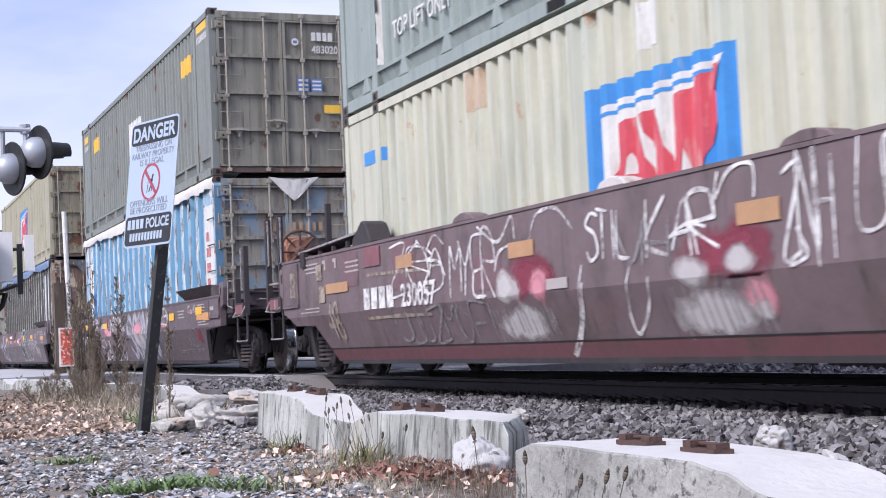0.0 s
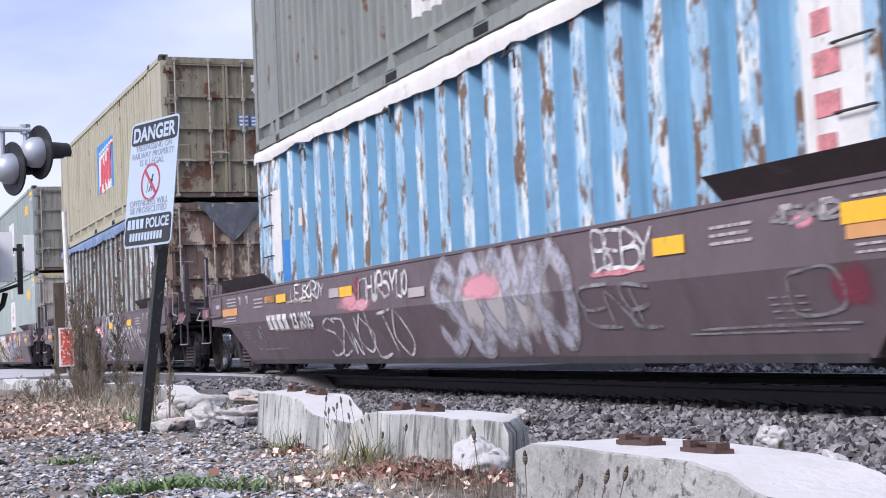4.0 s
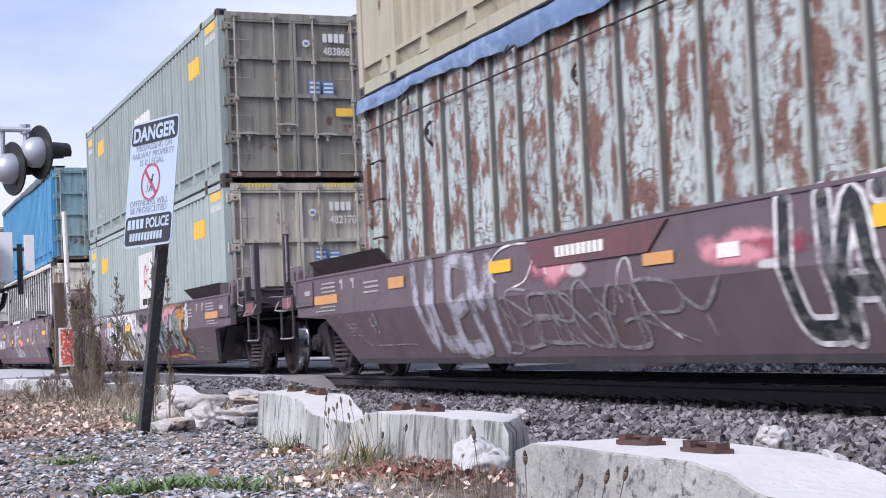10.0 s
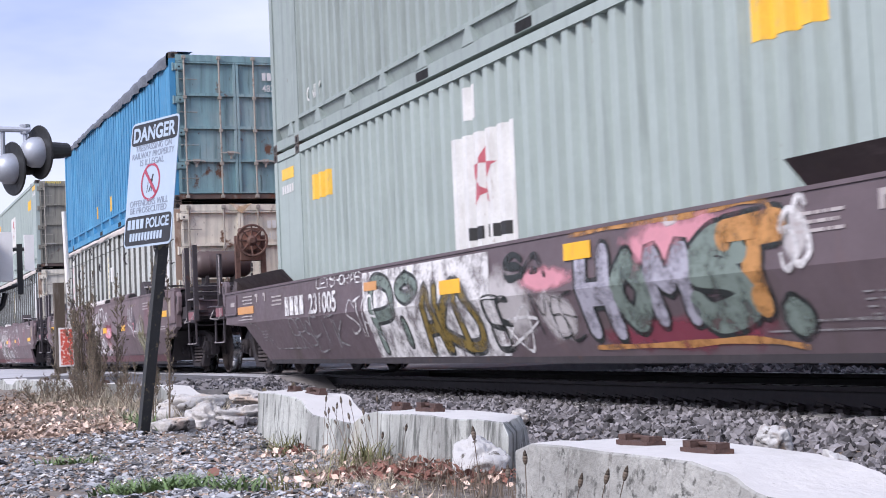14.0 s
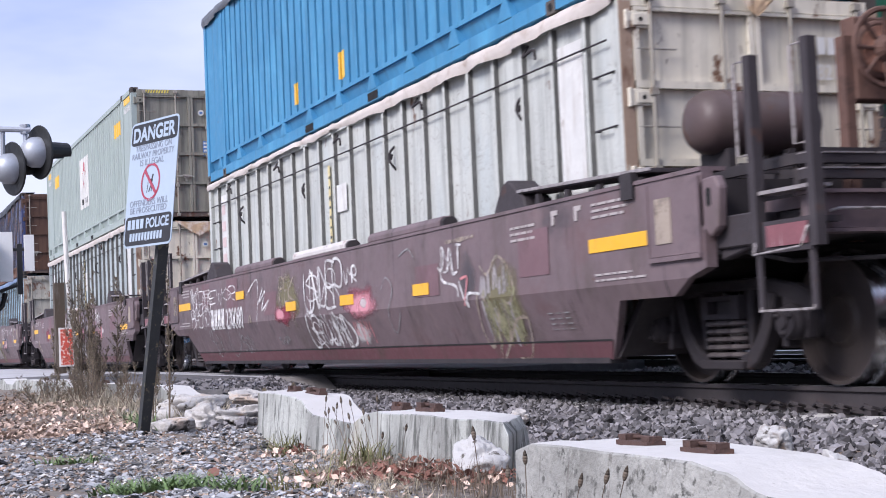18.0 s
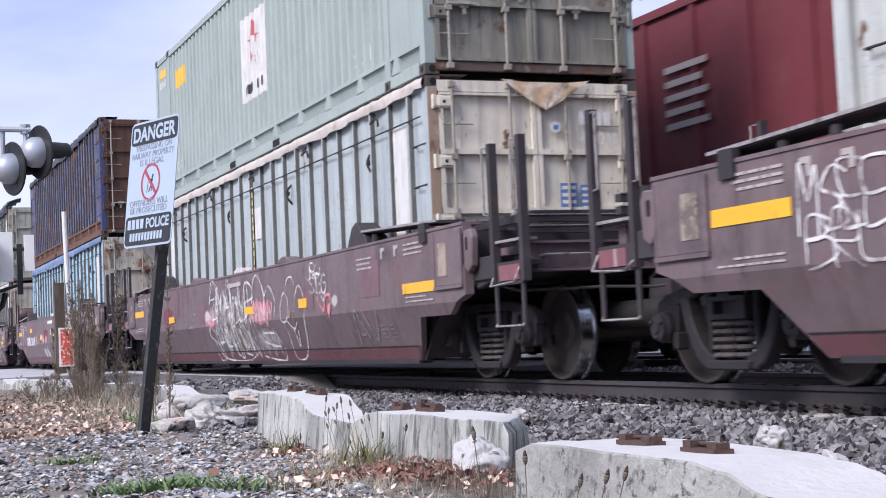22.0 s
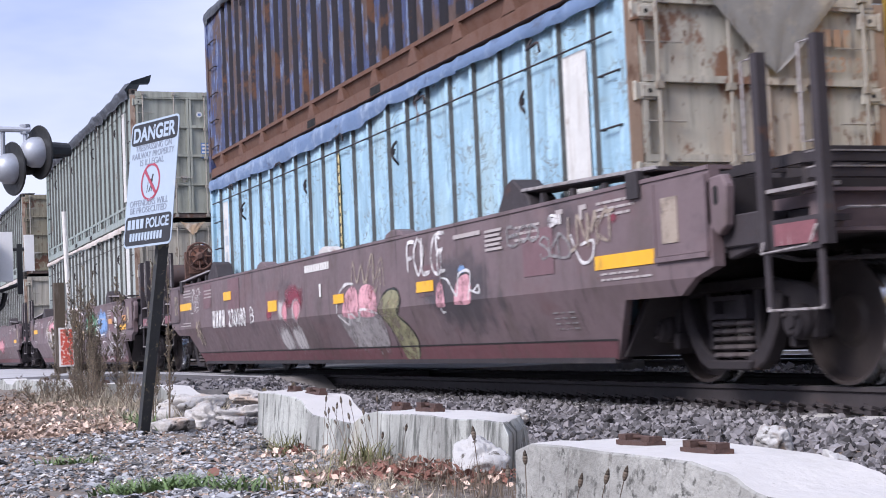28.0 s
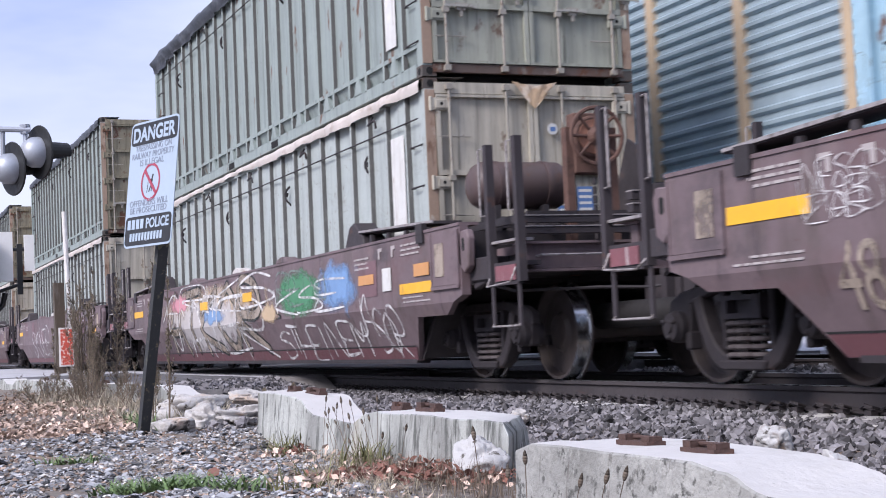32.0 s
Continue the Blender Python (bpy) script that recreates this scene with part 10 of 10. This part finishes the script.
# ================= the far train =================
FAR_MOVING = []
FY, FC = 10.8, 12.3
M_lblk = mat("locomotive_black", (0.016, 0.018, 0.024), 0.35, spots=((DIRT, 2.0, 0.6, 0.3, (1, 1, 0.3)),), bump=0.05)
M_lred2 = mat("locomotive_red", (0.86, 0.075, 0.095), 0.35, var=0.06, bump=0.03)
M_glassfoot = mat("dashboard_grey", (0.13, 0.15, 0.19), 0.3, bump=0.0, spec=0.6)
M_lwht = mat("locomotive_white", (0.78, 0.78, 0.8), 0.4, var=0.05, bump=0.02)
M_boxgreen = mat("boxcar_green", (0.035, 0.17, 0.10), 0.5, spots=((DIRT, 2.0, 0.6, 0.3, (1, 1, 0.3)),))
M_boxmaroon = mat("boxcar_maroon", (0.16, 0.035, 0.045), 0.55, spots=((DIRT, 2.0, 0.58, 0.3, (1, 1, 0.3)), ((0.24, 0.08, 0.085), 1.2, 0.55, 0.2, (1, 1, 0.5))))
M_boxyellow = mat("boxcar_yellow", (0.66, 0.42, 0.06), 0.5, spots=((DIRT, 2.0, 0.6, 0.3, (1, 1, 0.3)),))
M_racksteel = mat("galvanised_rack_panel", (0.40, 0.50, 0.57), 0.45, 0.15, spots=(((0.24, 0.30, 0.35), 2.0, 0.55, 0.3, (0.4, 1, 2)),))
M_racktan = mat("rack_tan", (0.55, 0.42, 0.29), 0.55, bump=0.1)
M_rackorange = mat("rack_orange", (0.60, 0.13, 0.04), 0.5, bump=0.1)


def far_truck(parent, x):
    bm = B()
    for dx in (-0.9, 0.9):
        for y in (FC - 0.75, FC + 0.75):
            lathe(bm, [(y - 0.06, 0.43), (y + 0.06, 0.45)], 20, "y", (x + dx, 0, 0.46))
    for y in (FC - 1.05, FC + 1.0):
        prism(bm, [(x - 1.15, 0.42), (x - 1.15, 0.62), (x - 0.4, 0.78), (x + 0.4, 0.78), (x + 1.15, 0.62), (x + 1.15, 0.42), (x + 0.45, 0.2), (x - 0.45, 0.2)], y, y + 0.1)
    part("truck", bm, M_black, parent, "dark wheels and truck frame")


def far_car(u0, u1, kind):
    L = u1 - u0
    names = {"green": ("boxcar", "dark green boxcar with a pale round tree badge"), "maroon": ("boxcar", "maroon boxcar with upright side ribs"), "yellow": ("boxcar", "yellow boxcar passing behind the near train"),
             "silver": ("autorack", "galvanised car carrier with corrugated side panels"), "orange": ("autorack", "galvanised car carrier with orange ends"), "tan": ("autorack", "galvanised car carrier with tan end posts")}
    c = thing(names[kind][0], names[kind][1], "freight car", group="cars of the far train")
    rack = kind in ("silver", "orange", "tan")
    m = {"green": M_boxgreen, "maroon": M_boxmaroon, "yellow": M_boxyellow, "silver": M_racksteel, "orange": M_racksteel, "tan": M_racksteel}[kind]
    em = {"silver": M_lwht, "orange": M_rackorange, "tan": M_racktan}.get(kind, m)
    top = 5.35 if rack else 4.95
    bm = B()
    box(bm, 0.3, L - 0.3, FY + 0.2, 2 * FC - FY - 0.2, 0.75, 1.15)
    part("underframe", bm, M_black, c)
    bm = B()
    box(bm, 0, L, FY, 2 * FC - FY, 1.1, top)
    part("body", bm, m, c)
    bm = B()
    prism(bm, [(FY - 0.04, top), (2 * FC - FY + 0.04, top), (FC + 0.6, top + 0.14), (FC - 0.6, top + 0.14)], -0.05, L + 0.05, "x")
    part("roof", bm, m if not rack else M_racksteel, c)
    if rack:
        for j in range(2):
            for k in range(11):
                z = 1.3 + j * 2.02 + k * 0.178
                bm = B()
                prism(bm, [(FY - 0.005, z), (FY - 0.05, z + 0.03), (FY - 0.055, z + 0.075), (FY - 0.005, z + 0.105)], 1.9, L - 1.9, "x")
                part("corrugation", bm, m, c)
        n = int((L - 3.8) / 2.1)
        for k in range(n + 1):
            x = 1.9 + (L - 3.8) * k / n
            bm = B()
            box(bm, x - 0.1, x + 0.1, FY - 0.075, FY, 1.1, top)
            part("side_post", bm, M_racktan if kind == "tan" else m, c)
        for x in (0.0, L - 1.9):
            bm = B()
            box(bm, x, x + 1.9, FY - 0.03, FY - 0.002, 1.1, top)
            part("end_panel", bm, em if kind != "silver" else m, c)
        bm = B()
        box(bm, L + 0.002, L + 0.05, FY + 0.05, 2 * FC - FY - 0.05, 1.1, top)
        for k in range(7):
            box(bm, L + 0.05, L + 0.08, FY + 0.3, FY + 0.34 + 0.4, 1.4 + k * 0.5, 1.44 + k * 0.5)
        part("end_door", bm, em, c, "upright end door")
    else:
        n = max(8, int(L / 1.25))
        for k in range(n + 1):
            x = 0.06 + (L - 0.12) * k / n
            bm = B()
            box(bm, x - 0.05, x + 0.05, FY - 0.045, FY, 1.15, top - 0.08)
            part("side_rib", bm, m, c)
        for z in (1.1, top - 0.1):
            bm = B()
            box(bm, 0, L, FY - 0.055, FY - 0.002, z, z + 0.12)
            part("side_rail", bm, m, c)
        bm = B()
        box(bm, L * 0.5 - 1.6, L * 0.5 + 1.6, FY - 0.085, FY - 0.046, 1.2, top - 0.2)
        part("sliding_door", bm, m, c)
        bm = B()
        for k in range(5):
            box(bm, L + 0.0, L + 0.05, FY + 0.1, 2 * FC - FY - 0.1, 1.5 + k * 0.75, 1.65 + k * 0.75)
        part("end_ribs", bm, m, c)
        bm = B()
        for k in range(7):
            box(bm, 0.15, 0.6, FY - 0.1, FY - 0.075, 1.4 + k * 0.4, 1.425 + k * 0.4)
        part("ladder", bm, M_black, c)
        bm = B()
        for k in range(5):
            box(bm, L * 0.7, L * 0.7 + 1.1 - 0.15 * (k % 2), FY - 0.052, FY - 0.047, 3.2 + k * 0.2, 3.29 + k * 0.2)
        part("data_bars", bm, M_chalk, c)["kind"] = "stuff"
    if kind == "green":
        bm = B()
        lathe(bm, [(FY - 0.056, 0.62), (FY - 0.05, 0.62)], 32, "y", (1.75, 0, 3.55))
        p = part("round_badge", bm, M_lwht, c, "pale oval badge")
        bm = B()
        lathe(bm, [(FY - 0.062, 0.52), (FY - 0.057, 0.52)], 32, "y", (1.75, 0, 3.55))
        part("badge_field", bm, m, p)
        bm = B()
        for k in range(3):
            z = 3.25 + k * 0.26
            prism(bm, [(1.75 - 0.32 + 0.06 * k, z), (1.75 + 0.32 - 0.06 * k, z), (1.75, z + 0.36)], FY - 0.067, FY - 0.0625)
        box(bm, 1.70, 1.80, FY - 0.067, FY - 0.0625, 3.08, 3.3)
        part("badge_tree", bm, M_lwht, p)
    if kind == "orange":
        bm = B()
        for x, z, w in ((4.2, 2.0, 0.5), (5.4, 3.2, 0.4), (10.2, 1.9, 0.9), (11.6, 3.0, 0.5), (14.5, 2.0, 1.2), (16.6, 2.6, 0.5), (18.0, 2.2, 0.8)):
            box(bm, x, x + w, FY - 0.064, FY - 0.058, z, z + 0.9)
        part("graffiti", bm, INK["pink"], c, "pink graffiti blocks")
    if kind == "tan":
        bm = B()
        for k in range(3):
            for r in range(3):
                box(bm, 5.2 + k * 0.45, 5.2 + k * 0.45 + 0.32, FY - 0.066, FY - 0.058, 2.45 + r * 0.34, 2.6 + r * 0.34)
        box(bm, 5.1, 6.5, FY - 0.066, FY - 0.058, 2.2, 2.3)
        part("owner_marks", bm, M_dyellow, c, "yellow painted marks")
    for x in (2.4, L - 2.4):
        far_truck(c, x)
    bm = B()
    box(bm, -0.9, 0.3, FC - 0.12, FC + 0.12, 0.7, 0.95)
    box(bm, L - 0.3, L + 0.9, FC - 0.12, FC + 0.12, 0.7, 0.95)
    part("coupler", bm, M_black, c)
    FAR_MOVING.append((c, u0, 0.0, 0.0))


def locomotive():
    c = thing("locomotive", "black and red diesel locomotive with white stripes", "locomotive")
    # x from the long hood's end (0) to the nose (22)
    Z0 = 1.55
    bm = B()
    box(bm, 0.2, 21.9, FY + 0.05, 2 * FC - FY - 0.05, 1.2, Z0)
    part("walkway_frame", bm, M_lblk, c)
    bm = B()
    prism(bm, [(FY + 0.55, Z0), (2 * FC - FY - 0.55, Z0), (2 * FC - FY - 0.55, 4.25), (2 * FC - FY - 0.8, 4.55), (FY + 0.8, 4.55), (FY + 0.55, 4.25)], 0.8, 17.6, "x")
    part("long_hood", bm, M_lblk, c, "black ribbed engine hood")
    bm = B()
    box(bm, 1.2, 5.6, FY + 0.1, 2 * FC - FY - 0.1, 3.5, 4.65)
    bevel(bm, 0.06)
    part("radiator", bm, M_lblk, c, "overhanging radiator housing")
    bm = B()
    box(bm, 12.5, 14.3, FY + 0.45, 2 * FC - FY - 0.45, 3.4, 4.75)
    part("dynamic_brake", bm, M_lblk, c)
    for x in (6.5, 9.4):
        bm = B()
        for k in range(8):
            box(bm, x, x + 1.6, FY + 0.50, FY + 0.548, 3.35 + k * 0.09, 3.40 + k * 0.09)
        part("grille", bm, M_black, c)
    for k in range(9):
        bm = B()
        box(bm, 6.0 + k * 1.2, 7.1 + k * 1.2, FY + 0.53, FY + 0.549, 1.7, 3.2)
        part("hood_door", bm, M_lblk, c)
    # owner's mark as plain white strokes
    bm = B()
    for pts in ([(9.0, 3.1), (8.5, 3.1), (8.3, 2.9), (8.3, 2.2), (8.5, 2.0), (9.3, 2.0)], [(9.4, 2.0), (9.7, 3.1), (10.1, 3.0), (10.3, 2.1), (10.7, 2.0), (10.9, 3.1)]):
        for a, b in zip(pts, pts[1:]):
            d = Vector((b[0] - a[0], b[1] - a[1])).normalized() * 0.12
            nn = Vector((-d.y, d.x))
            prism(bm, [(a[0] - d.x + nn.x, a[1] - d.y + nn.y), (a[0] - d.x - nn.x, a[1] - d.y - nn.y), (b[0] + d.x - nn.x, b[1] + d.y - nn.y), (b[0] + d.x + nn.x, b[1] + d.y + nn.y)], FY + 0.515, FY + 0.528)
    part("white_strokes", bm, M_lwht, c, "white painted strokes")
    # cab with a chamfered roof
    yn, yf = FY + 0.1, 2 * FC - FY - 0.1
    bm = B()
    prism(bm, [(17.42, Z0), (19.55, Z0), (19.55, 4.5), (17.42, 4.5)], yn, yf)
    prism(bm, [(yn, 4.5), (yf, 4.5), (yf - 0.3, 4.86), (yn + 0.3, 4.86)], 19.22, 19.549, "x")
    part("cab", bm, M_lred2, c, "bright red cab")
    # nose: sides drawn in to a front whose top edge rises to a crown
    bm = B()
    top_ = [(19.54, yn + 0.01, 3.82), (20.5, yn + 0.2, 3.43), (20.5, 12.05, 3.72), (20.5, 12.55, 3.72), (20.5, yf - 0.2, 3.43), (19.54, yf - 0.01, 3.82)]
    back = [(19.54, yf - 0.3, 3.55), (19.54, yn + 0.3, 3.55)]
    lo_ = [bm.verts.new((x, y, Z0)) for x, y, z in top_]
    hi_ = [bm.verts.new(p) for p in top_]
    bk = [bm.verts.new(p) for p in back]
    fs = [bm.faces.new((lo_[k], lo_[k + 1], hi_[k + 1], hi_[k])) for k in range(5)]
    fs += [bm.faces.new(q) for q in ((hi_[0], hi_[1], bk[1]), (hi_[1], hi_[2], bk[1]), (hi_[2], hi_[3], bk[0], bk[1]), (hi_[3], hi_[4], bk[0]), (hi_[4], hi_[5], bk[0]))]
    bmesh.ops.recalc_face_normals(bm, faces=fs)
    part("nose", bm, M_lred2, c, "red wide nose with a crowned top edge")
    bm = B()
    box(bm, 17.45, 19.21, yn + 0.02, yf - 0.02, 4.502, 4.56)
    part("cab_roof", bm, M_lblk, c)
    # side windows in one dark frame
    bm = B()
    box(bm, 17.56, 19.30, yn - 0.02, yn - 0.002, 3.60, 4.37)
    part("window_frame", bm, M_sigblack, c)
    for xa, xb in ((17.64, 18.28), (18.36, 18.98)):
        bm = B()
        box(bm, xa, xb, yn - 0.03, yn - 0.021, 3.66, 4.31)
        part("side_window", bm, M_glass, c)
    bm = B()
    box(bm, 18.48, 18.78, yn - 0.038, yn - 0.031, 3.68, 4.26)
    part("window_blind", bm, M_lwht, c)
    bm = B()
    box(bm, 19.14, 19.27, yn - 0.03, yn - 0.021, 3.70, 4.33)
    part("window_edge", bm, M_lwht, c, "pale edge of the side window")
    bm = B()
    prism(bm, [(yn - 0.08, 4.385), (yn - 0.001, 4.45), (yn - 0.001, 4.47), (yn - 0.08, 4.405)], 17.45, 19.2, "x")
    part("sun_visor", bm, M_lwht, c)
    # windscreens: sky reflection painted in pale, a dark grey band along their foot
    gl = mat("windscreen_sky", (0.80, 0.88, 0.97), 0.08, bump=0.0, spec=0.9)
    for y0, y1 in ((11.07, 12.74), (12.84, yf - 0.16)):
        bm = B()
        prism(bm, [(y0, 3.5), (y1, 3.5), (y1, 4.30), (y1 - 0.08, 4.38), (y0 + 0.08, 4.38), (y0, 4.28)], 19.552, 19.565, "x")
        gk = part("gasket", bm, M_sigblack, c, "black windscreen gasket")
        bm = B()
        prism(bm, [(y0 + 0.035, 3.88), (y1 - 0.035, 3.93), (y1 - 0.035, 4.28), (y1 - 0.1, 4.34), (y0 + 0.1, 4.34), (y0 + 0.035, 4.26)], 19.566, 19.572, "x")
        part("windscreen", bm, gl, gk, "windscreen with a sky reflection painted in")
        bm = B()
        prism(bm, [(y0 + 0.035, 3.52), (y1 - 0.035, 3.52), (y1 - 0.035, 3.925), (y0 + 0.035, 3.875)], 19.566, 19.571, "x")
        part("dashboard_band", bm, M_glassfoot, gk, "dark grey band along the foot of the windscreen")
        bm = B()
        ym = (y0 + y1) / 2
        rod(bm, (19.585, ym + 0.1, 3.74), (19.585, ym + 0.62, 3.96), 0.012, 5)
        box(bm, 19.575, 19.60, ym + 0.1, ym + 0.36, 3.80, 3.88)
        part("wiper", bm, M_sigblack, c)
    bm = B()
    prism(bm, [(19.55, 4.56), (19.70, 4.50), (19.70, 4.47), (19.55, 4.44)], 11.15, 13.45)
    part("visor", bm, M_lred2, c)
    for y in (11.55, 12.15, 12.75):
        bm = B()
        box(bm, 19.701, 19.712, y, y + 0.1, 4.455, 4.515)
        part("visor_bracket", bm, M_sigblack, c)
    bm = B()
    box(bm, 19.552, 19.75, 11.74, 12.44, 4.60, 4.90)
    part("number_board", bm, M_sigblack, c, "black number board")
    lettering("lettering", "3118", 0.24, M_lwht, c, Matrix.Translation((19.756, 11.82, 4.68)) @ ON_END, 0.004, 0.85, "white numerals")
    bm = B()
    for a, b, z0, z1 in ((11.24, 11.62, 2.92, 2.96), (11.28, 11.40, 2.62, 2.92), (11.46, 11.60, 2.66, 2.92)):
        box(bm, 20.502, 20.56, a, b, z0, z1)
    part("headlight", bm, M_sigblack, c, "dark lamp bracket on the nose")
    bm = B()
    box(bm, 19.66, 19.96, yn + 0.0, yn + 0.11, 3.36, 3.44)
    part("grab_iron", bm, M_sigblack, c)
    bm = B()
    box(bm, 20.2, 20.34, yn + 0.09, yn + 0.155, 3.22, 3.36)
    part("class_lamp", bm, M_lwht, c, "small pale marker lamp")
    lettering("lettering", "3118", 0.6, M_lwht, c, Matrix.Translation((17.80, yn - 0.012, 3.02)) @ ON_SIDE, 0.012, 1.02, "white cab numerals")
    bm = B()
    box(bm, 17.45, 19.3, yn - 0.006, yn - 0.001, 2.70, 2.74)
    part("belt_line", bm, M_sigblack, c)
    bm = B()
    prism(bm, [(16.0, Z0), (17.58, Z0), (17.58, 3.4), (17.1, 3.2), (16.6, 2.6)], FY + 0.3, FY + 0.545)
    part("white_stripe", bm, M_lwht, c, "white diagonal stripe")
    bm = B()
    rod(bm, (0.5, FY + 0.06, 2.55), (17.4, FY + 0.06, 2.55), 0.02, 6)
    for k in range(11):
        rod(bm, (0.6 + k * 1.65, FY + 0.06, Z0), (0.6 + k * 1.65, FY + 0.06, 2.55), 0.018, 5)
    part("handrail", bm, M_lwht, c)
    bm = B()
    box(bm, 7.2, 12.6, FY + 0.3, 2 * FC - FY - 0.3, 0.5, 1.2)
    bevel(bm, 0.1)
    part("fuel_tank", bm, M_lblk, c)
    for x in (4.0, 18.0):
        far_truck(c, x)
    FAR_MOVING.append((c, 191.86, 0.0, 0.0))


def lead_locomotive():
    """The first locomotive of the far train: cab foremost, nose towards its way."""
    c = thing("locomotive", "orange diesel locomotive with black and yellow sill stripes", "locomotive")
    Z0 = 1.55
    ya, yb = FY + 0.1, 2 * FC - FY - 0.1
    bm = B()
    box(bm, 0.3, 22.4, ya, yb, 1.2, Z0)
    part("walkway_frame", bm, M_lblk, c)
    for z0, z1, m in ((1.26, 1.34, M_boxyellow), (1.40, 1.50, M_boxyellow)):
        bm = B()
        box(bm, 0.4, 22.3, ya - 0.012, ya - 0.002, z0, z1)
        part("sill_stripe", bm, m, c, "yellow stripe along the sill")
    bm = B()
    prism(bm, [(0.55, Z0), (1.9, Z0), (1.9, 3.0), (0.7, 2.75)], ya + 0.15, yb - 0.15)
    part("nose", bevel(bm, 0.06, 2), M_rackorange, c, "orange wide nose")
    bm = B()
    prism(bm, [(1.9, Z0), (4.3, Z0), (4.3, 4.7), (2.6, 4.7), (1.9, 3.1)], ya, yb)
    part("cab", bevel(bm, 0.03, 2), M_rackorange, c, "orange cab")
    bm = B()
    prism(bm, [(2.0, 3.3), (2.03, 3.27), (2.55, 4.42), (2.52, 4.45)], ya + 0.25, yb - 0.25)
    part("windscreen", bm, M_glass, c)
    bm = B()
    box(bm, 2.7, 4.1, ya - 0.012, ya - 0.001, 3.5, 4.3)
    part("side_window", bm, M_glass, c)
    bm = B()
    prism(bm, [(ya + 0.45, Z0), (yb - 0.45, Z0), (yb - 0.45, 4.2), (yb - 0.7, 4.5), (ya + 0.7, 4.5), (ya + 0.45, 4.2)], 4.3, 21.4, "x")
    part("long_hood", bm, M_rackorange, c, "orange engine hood")
    for k in range(9):
        bm = B()
        box(bm, 6.0 + k * 1.4, 7.2 + k * 1.4, ya + 0.43, ya + 0.449, 1.7, 3.4)
        part("hood_door", bm, M_rackorange, c)
    bm = B()
    for k in range(6):
        box(bm, 0.5, 0.9, ya + 0.02, ya + 0.08, 0.5 + k * 0.35, 0.54 + k * 0.35)
    part("ladder", bm, M_lwht, c)
    bm = B()
    rod(bm, (0.6, ya + 0.05, 2.55), (21.8, ya + 0.05, 2.55), 0.02, 6)
    for k in range(13):
        rod(bm, (0.6 + k * 1.75, ya + 0.05, Z0), (0.6 + k * 1.75, ya + 0.05, 2.55), 0.018, 5)
    part("handrail", bm, M_lwht, c)
    for x in (4.2, 18.4):
        far_truck(c, x)
    FAR_MOVING.append((c, 158.6, 0.0, 0.0))


def far_train():
    lead_locomotive()
    locomotive()
    for u0, u1, k in ((214.9, 230.7, "green"), (232.9, 245.6, "maroon"), (247.7, 263.4, "maroon"), (265.8, 281.7, "maroon"), (283.8, 299.7, "maroon"), (301.9, 317.8, "maroon"), (320.0, 353.9, "silver"), (356.2, 376.4, "yellow"), (378.4, 399.9, "orange"), (402.1, 428.0, "tan"), (430.3, 456.0, "silver")):
        far_car(u0, u1, k)


build_ground()
for yr, lab in ((6.42, "near rail of the near track, brown and worn bright"), (7.93, "far rail of the near track, brown and worn bright")):
    rail_line(yr, 0.0, lab)
for yr, lab in ((FC - 0.755, "near rail of the far track, brown and worn"), (FC + 0.755, "far rail of the far track, brown and worn")):
    rail_line(yr, -0.02, lab)
crossing()
stacks()
train_cars()
far_train()
warning_sign()
signals()
waiting_truck()
for i, (x, y, h) in enumerate(((-72.8, 32.6, 7.8), (-73.6, 31.2, 7.0), (-71.5, 33.4, 6.6), (-67.8, 44.7, 9.2), (-68.9, 44.0, 7.4), (-75.0, 36.0, 6.8), (-64.0, 49.0, 8.0), (-70.2, 39.5, 6.9))):
    conifer(x, y, h, 60 + i)
verge()
track_fittings()


# ================= what moves =================
def travel(t):
    return float(np.interp(t, [p[0] for p in TRAVEL], [p[1] for p in TRAVEL]))


def motions():
    for ob, x, y, z in MOVING:
        walk(ob, [(t, pose(x + s, y, z)) for t, s in TRAVEL])
    # wheels roll without slipping
    n = 224
    turns = [(32.0 * i / n, math.degrees(travel(32.0 * i / n) / 0.46)) for i in range(n + 1)]
    for w, dx in WHEELS:
        walk(w, [(t, pose(dx, 0, 0.46, 0, a % 360, 0)) for t, a in turns])
    for ob, x, y, z in FAR_MOVING:
        walk(ob, [(t, pose(x + V2 * t, y, z)) for t in (0.0, 16.0, 32.0)])


motions()
